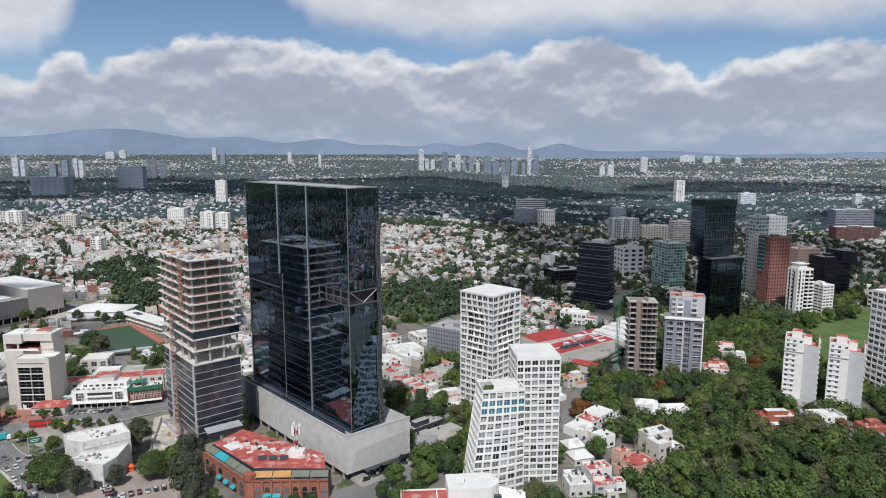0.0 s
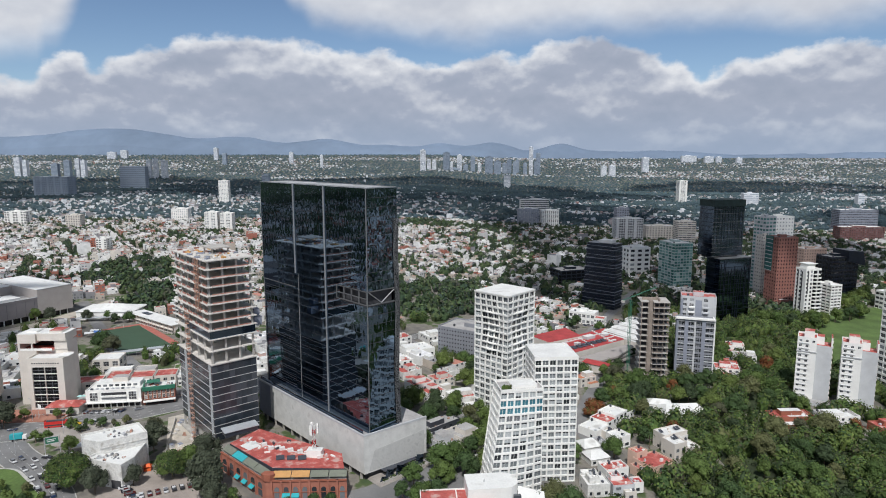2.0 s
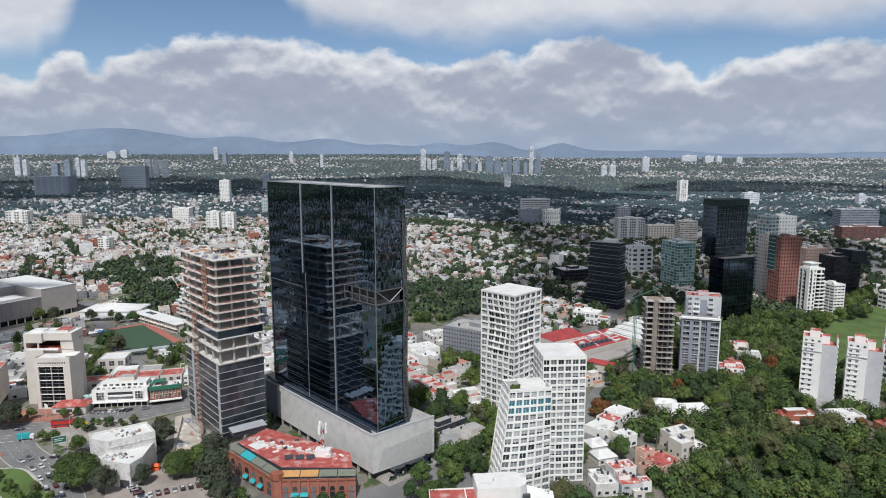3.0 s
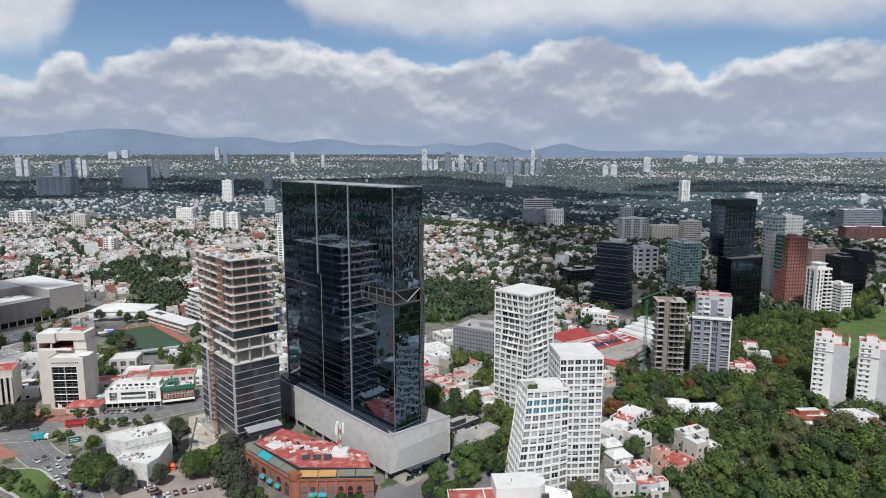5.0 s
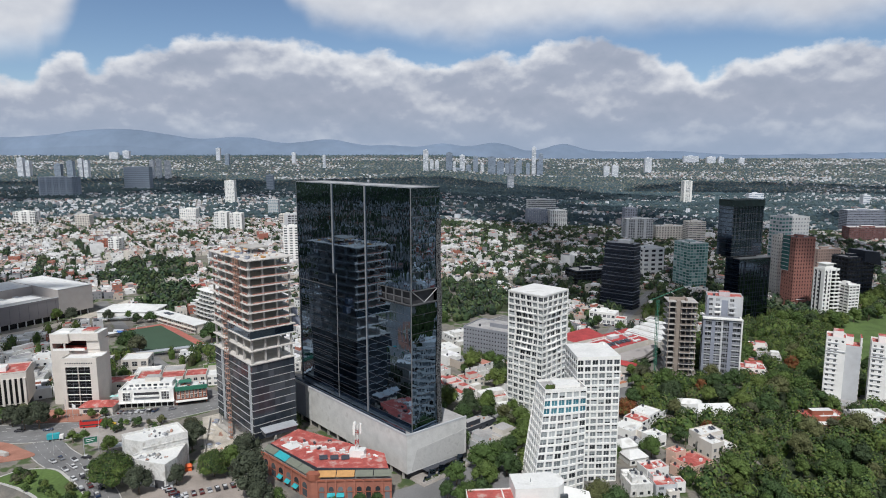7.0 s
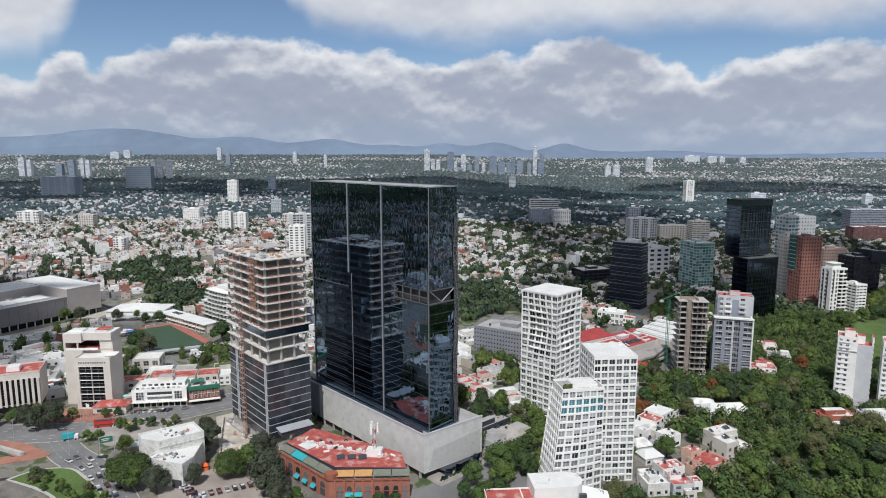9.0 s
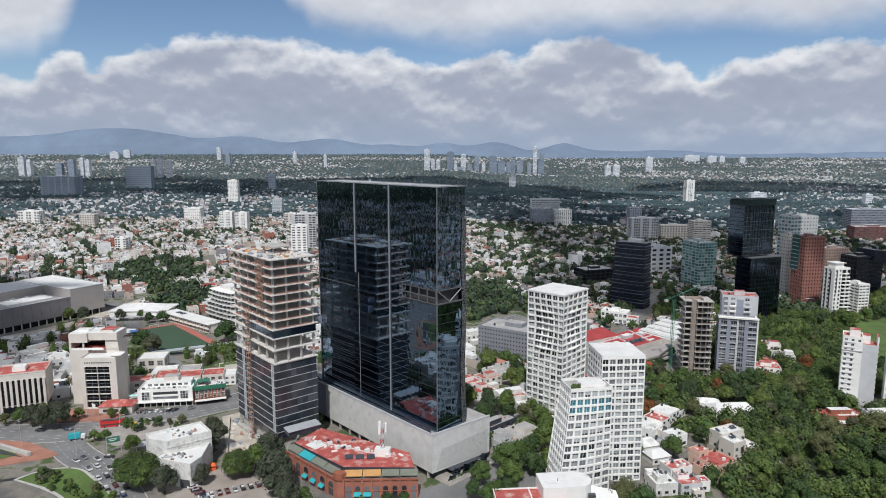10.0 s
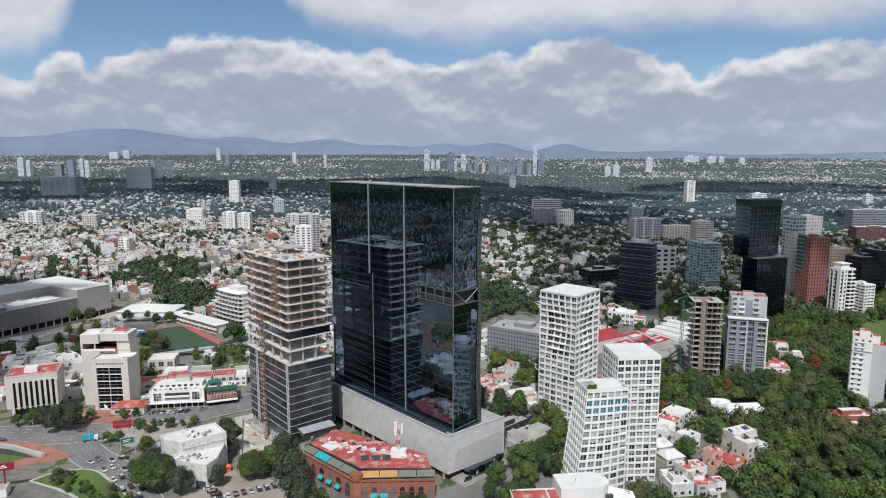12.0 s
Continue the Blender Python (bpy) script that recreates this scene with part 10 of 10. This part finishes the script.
def plain_house(x, y, rz, w, d, h, k):
    """A small rendered house: walls, roof slab inside a parapet, upper room, windows and tank."""
    t = thing("house", x, y, ground_z(x, y) - 0.5, rz, "small rendered town house in a dense row", "house", "houses")

    def piece(name, mesh, px, py, pz, sx, sy, sz):
        part(name, mesh, None, t, m=Matrix.Translation((px, py, pz)) @ Matrix.Diagonal((sx, sy, sz, 1)))
    piece("wall", UNIT, 0, 0, 0, w, d, h)
    piece("roof", UNIT_ROOF, 0, 0, h, w - 0.5, d - 0.5, 0.12)
    piece("upper_room", UNIT_ROOM, w * 0.2 * (1 if k % 2 else -1), d * 0.2 * (1 if k % 3 else -1), h + 0.1, w * 0.45, d * 0.45, 2.3)
    for i in (-1, 1):
        part("window", SHARED["hwin"], None, t, m=pose(i * w * 0.27, -d / 2 - 0.02, 1.2 if h < 5 else 3.8))
    part("window", SHARED["hwin"], None, t, m=pose(-w / 2 - 0.02, d * 0.15, 1.2, 0, 0, -90))
    part("water_tank", SHARED["tank"], None, t, m=pose(-w * 0.3, d * 0.32, h + 0.1))


def on_fairway(P):
    inside = np.zeros(len(P), bool)
    for (x0, y0), (x1, y1) in zip(GOLF, GOLF[1:] + GOLF[:1]):
        cross = ((y0 > P[:, 1]) != (y1 > P[:, 1])) & (P[:, 0] < (x1 - x0) * (P[:, 1] - y0) / ((y1 - y0) or 1e-9) + x0)
        inside ^= cross
    return inside


def patches(x, y, s, seed):
    """Slow uneven variation over the land, about -1 to 1."""
    return np.array([noise.noise((a * s, b * s, seed)) for a, b in zip(x, y)])


def city():
    rnd = np.random.RandomState(12)
    planted = np.array([(p[0], p[1]) for p in PLANTED])
    # nearer quarters: plots of 10.5 m
    P = lots(rnd, 225, 1350, 10.5, 0.86, 0.8)
    P = P[clear(P, 5.5)]
    P = P[~on_fairway(P) & (P[:, 3] == 0)]
    H = P[rnd.rand(len(P)) > np.maximum(0.26, wooded(P[:, 0], P[:, 1]) * 1.1 - 0.12)]
    H = H[(wooded(H[:, 0], H[:, 1]) < 0.8) | (H[:, 1] > 640)]
    occupy(H[:, 0], H[:, 1])
    gx, gy = np.meshgrid(np.arange(-1250, 1350, 8.0), np.arange(215, 1350, 8.0))
    T = np.stack([gx.ravel(), gy.ravel()], 1) + rnd.normal(0, 1.8, (gx.size, 2))
    T = T[np.abs(T[:, 0]) < 0.86 * T[:, 1] + 160]
    wd = wooded(T[:, 0], T[:, 1])
    clump = np.clip(0.75 + 1.9 * patches(T[:, 0], T[:, 1], 0.011, 4.2), 0.15, 2.0)
    T = T[rnd.rand(len(T)) < np.where(wd > 0.5, 1.0, clump) * np.where(wd > 0.5, wd * np.where(T[:, 1] < 700, 0.8, 0.62), np.where(wd > 0.4, 0.33, 0.40))]
    T = T[~on_fairway(T) & clear(T, 1.8)]
    # the nearest plots become houses of their own
    order = np.argsort(H[:, 1] + 0.25 * np.abs(H[:, 0]))
    for k, q in enumerate(order[:150]):
        x, y, a = H[q, :3]
        plain_house(x, y, math.degrees(a) + 90 * (k % 2), rnd.uniform(8, 11.5), rnd.uniform(8, 11.5), rnd.uniform(3.4, 6.8), k)
    H = H[order[150:]]
    # houses: tray roofs, upper rooms, windows
    n = len(H)
    w, d, h = 6.5 + 4.2 * rnd.rand(n), 6.5 + 4.2 * rnd.rand(n), 3.0 + 4.6 * rnd.rand(n) ** 1.3
    big = (rnd.rand(n) < 0.006) & (H[:, 1] > 700)
    h = np.where(big, 10 + 10 * rnd.rand(n), h)
    hall = (rnd.rand(n) < 0.035) & (H[:, 1] > 560)
    w, d = np.where(big, w * 1.5, np.where(hall, w * 2.1, w)), np.where(big, d * 1.5, np.where(hall, d * 1.4, d))
    a = H[:, 2] + np.where(rnd.rand(n) < 0.5, 0, math.pi / 2) + rnd.normal(0, 0.04, n)
    z = gz(H[:, 0], H[:, 1])
    o, i = corners(H[:, 0], H[:, 1], a, w, d), corners(H[:, 0], H[:, 1], a, w - 0.7, d - 0.7)
    lev = lambda q, zz: np.concatenate([q, np.broadcast_to(zz[:, None, None], (len(q), 4, 1))], 2)
    tray = np.concatenate([lev(o, z - 1.5), lev(o, z + h + 0.7), lev(i, z + h + 0.7), lev(i, z + h)], 1)
    solids("town_houses", tray, TRAYF, [0] * 12 + [1], [M["city_wall"], M["city_roof"]], "dense carpet of low rendered town houses", "houses")
    has = rnd.rand(n) < 0.75
    ox, oy = rnd.uniform(-0.22, 0.22, n) * w, rnd.uniform(-0.22, 0.22, n) * d
    cx, cy = H[:, 0] + np.cos(a) * ox - np.sin(a) * oy, H[:, 1] + np.sin(a) * ox + np.cos(a) * oy
    ub = corners(cx, cy, a, w * rnd.uniform(0.3, 0.55, n), d * rnd.uniform(0.3, 0.55, n))
    upper = np.concatenate([lev(ub, z + h - 0.1), lev(ub, z + h + rnd.uniform(1.6, 3.2, n))], 1)[has]
    solids("roof_rooms", upper, BOXF, [1, 0, 0, 0, 0], [M["city_wall"], M["city_roof"]], "roof rooms and stair heads of the town houses", "houses")
    tanks = corners(H[:, 0] - np.cos(a) * w * 0.33, H[:, 1] - np.sin(a) * w * 0.33, a, np.full(n, 1.3), np.full(n, 1.3))
    tk = np.concatenate([lev(tanks, z + h), lev(tanks, z + h + 1.7)], 1)[rnd.rand(n) < 0.7]
    solids("roof_tanks", tk, BOXF, [0] * 5, [M["dark_panel"]], "dark water tanks on the house roofs", "water tanks")
    # window and door openings: thin dark boxes on two faces
    wins = []
    sel = H[:, 1] < 1300
    for side, run, other in ((0, w, d), (1, d, w)):
        for k in range(3):
            for fl in range(2):
                ok = sel & (rnd.rand(n) < np.where(H[:, 1] < 820, 0.6, 0.4)) & (h > 3 + fl * 3)
                t = (k - 1) * 0.30 * run
                nx, ny = (np.sin(a), -np.cos(a)) if side == 0 else (-np.cos(a), -np.sin(a))
                sg = np.where(ny > 0, -1.0, 1.0)
                ux, uy = (np.cos(a), np.sin(a)) if side == 0 else (-np.sin(a), np.cos(a))
                px, py = H[:, 0] + ux * t + sg * nx * other / 2, H[:, 1] + uy * t + sg * ny * other / 2
                q = corners(px, py, a if side == 0 else a + math.pi / 2, run * 0.16, np.full(n, 0.16))
                zz = z + 0.9 + fl * 3.0
                wins.append(np.concatenate([lev(q, zz), lev(q, zz + 1.5)], 1)[ok])
    wins = np.concatenate(wins)
    solids("house_windows", wins, BOXF, [0] * 5, [M["pane"]], "dark windows of the town houses", "windows")
    # middle distance
    P2 = lots(rnd, 1350, 2700, 14.5, 0.80, 1.6)
    P2 = P2[clear(P2, 8)]
    v2 = wooded(P2[:, 0], P2[:, 1]) + 0.55 * patches(P2[:, 0], P2[:, 1] * 1.6, 0.005, 1.5)
    v2 = np.where(wooded(P2[:, 0], P2[:, 1]) > 0.72, 0.985, v2)
    t2 = (rnd.rand(len(P2)) < v2) | (P2[:, 3] > 0) & (rnd.rand(len(P2)) < 0.3)
    P3 = lots(rnd, 2700, 4750, 23.0, 0.78, 5.0)
    v3 = np.maximum(wooded(P3[:, 0], P3[:, 1]), np.where(P3[:, 0] > 900, 0.66, 0.82)) + 0.95 * patches(P3[:, 0], P3[:, 1] * 3.5, 0.0016, 7.5)
    v3 = np.where(wooded(P3[:, 0], P3[:, 1]) > 0.80, 0.98, v3)
    t3 = rnd.rand(len(P3)) < v3
    far = np.concatenate([P2[(~t2) & (P2[:, 3] == 0)], P3[~t3]])
    n = len(far)
    k = np.where(far[:, 1] < 2700, 0.95, 1.0)
    w, d, h = k * rnd.uniform(5, 11, n), k * rnd.uniform(5, 10, n), rnd.uniform(2.5, 6.5, n) * np.where(rnd.rand(n) < 0.06, 2.0, 1.0)
    a = far[:, 2] + np.where(rnd.rand(n) < 0.5, 0, math.pi / 2) + rnd.normal(0, 0.05, n)
    z = gz(far[:, 0], far[:, 1])
    o = corners(far[:, 0], far[:, 1], a, w, d)
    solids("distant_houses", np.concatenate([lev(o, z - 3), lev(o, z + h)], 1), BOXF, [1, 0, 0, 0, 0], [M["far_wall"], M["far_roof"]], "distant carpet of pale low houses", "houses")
    # quarters beside and behind the camera, which the mirror glass shows
    gx, gy = np.meshgrid(np.arange(-1500, 1500, 17.0), np.arange(-900, 900, 17.0))
    B = np.stack([gx.ravel(), gy.ravel()], 1) + rnd.normal(0, 1.5, (gx.size, 2))
    B = B[(np.abs(B[:, 0]) > 0.86 * B[:, 1] + 175) & clear(B, 7)]
    road = (np.mod(B[:, 0] + B[:, 1], 110) < 16) | (np.mod(B[:, 0] - B[:, 1], 75) < 13)
    vb = np.where((B[:, 0] > 0), 0.55, 0.66)
    tb = rnd.rand(len(B)) < vb
    # and farther out, more loosely
    gx, gy = np.meshgrid(np.arange(-3900, 3300, 33.0), np.arange(-900, 2000, 33.0))
    C = np.stack([gx.ravel(), gy.ravel()], 1) + rnd.normal(0, 5, (gx.size, 2))
    C = C[(np.abs(C[:, 0]) > 0.86 * C[:, 1] + 190) & (np.abs(C[:, 0]) > 0.8 * C[:, 1] + 190) & ((np.abs(C[:, 0]) > 1500) | (C[:, 1] > 900))]
    B, tb = np.concatenate([B, C]), np.concatenate([tb, rnd.rand(len(C)) < np.where(C[:, 0] < 0, 0.78, 0.6)])
    road = (np.mod(B[:, 0] + B[:, 1], 110) < 16) | (np.mod(B[:, 0] - B[:, 1], 75) < 13)
    hb = B[~tb & ~road]
    n = len(hb)
    o = corners(hb[:, 0], hb[:, 1], np.full(n, 0.75), rnd.uniform(9, 14, n) * np.where(np.abs(hb[:, 0]) > 1500, 1.1, 1.0), rnd.uniform(9, 14, n) * np.where(np.abs(hb[:, 0]) > 1500, 1.1, 1.0))
    z = gz(hb[:, 0], hb[:, 1])
    solids("side_houses", np.concatenate([lev(o, z - 1), lev(o, z + rnd.uniform(4, 10, n))], 1), BOXF, [1, 0, 0, 0, 0], [M["city_wall"], M["city_roof"]], "low houses of the neighbouring quarter", "houses")
    # trees of the nearer quarters
    if len(planted):
        T = T[[((planted - p[:2]) ** 2).sum(1).min() > 36 for p in T]]
    dense = wooded(T[:, 0], T[:, 1]) > 0.6
    r = np.where(dense, rnd.uniform(3.8, 6.4, len(T)), rnd.uniform(2.6, 5.2, len(T)))
    h = np.maximum(r * rnd.uniform(1.5, 2.1, len(T)), rnd.uniform(7.0, 11.0, len(T)))
    close = (T[:, 1] < 520) | ((T[:, 1] < 600) & (T[:, 0] > 180))
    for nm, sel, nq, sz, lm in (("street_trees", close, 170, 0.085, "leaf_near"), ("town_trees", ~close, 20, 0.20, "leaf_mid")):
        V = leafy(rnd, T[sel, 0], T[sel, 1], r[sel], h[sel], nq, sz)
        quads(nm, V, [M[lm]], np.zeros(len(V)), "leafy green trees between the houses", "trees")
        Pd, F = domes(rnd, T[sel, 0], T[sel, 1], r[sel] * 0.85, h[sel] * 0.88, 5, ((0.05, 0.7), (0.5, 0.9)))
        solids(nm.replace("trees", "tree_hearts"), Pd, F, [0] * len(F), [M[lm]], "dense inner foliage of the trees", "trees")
    tb = B[tb]
    rb = rnd.uniform(3.5, 7, len(tb)) * np.where(np.abs(tb[:, 0]) > 1500, 1.9, 1.0)
    Pd, F = domes(rnd, tb[:, 0], tb[:, 1], rb, rb * 1.8, 5, ((0.25, 1.0),))
    solids("side_trees", Pd, F, [0] * len(F), [M["leaf_mid"]], "trees of the neighbouring quarter", "trees")
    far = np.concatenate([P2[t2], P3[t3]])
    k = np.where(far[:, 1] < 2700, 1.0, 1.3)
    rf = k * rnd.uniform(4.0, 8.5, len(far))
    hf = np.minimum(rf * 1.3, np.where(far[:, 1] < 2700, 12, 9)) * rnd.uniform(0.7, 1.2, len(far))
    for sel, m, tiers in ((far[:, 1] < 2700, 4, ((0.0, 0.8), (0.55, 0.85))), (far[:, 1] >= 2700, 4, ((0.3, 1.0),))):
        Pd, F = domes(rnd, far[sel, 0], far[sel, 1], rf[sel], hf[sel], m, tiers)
        solids("distant_trees", Pd, F, [0] * len(F), [M["leaf_far"]], "distant tree canopy, blue haze put into its colour", "trees")


city()
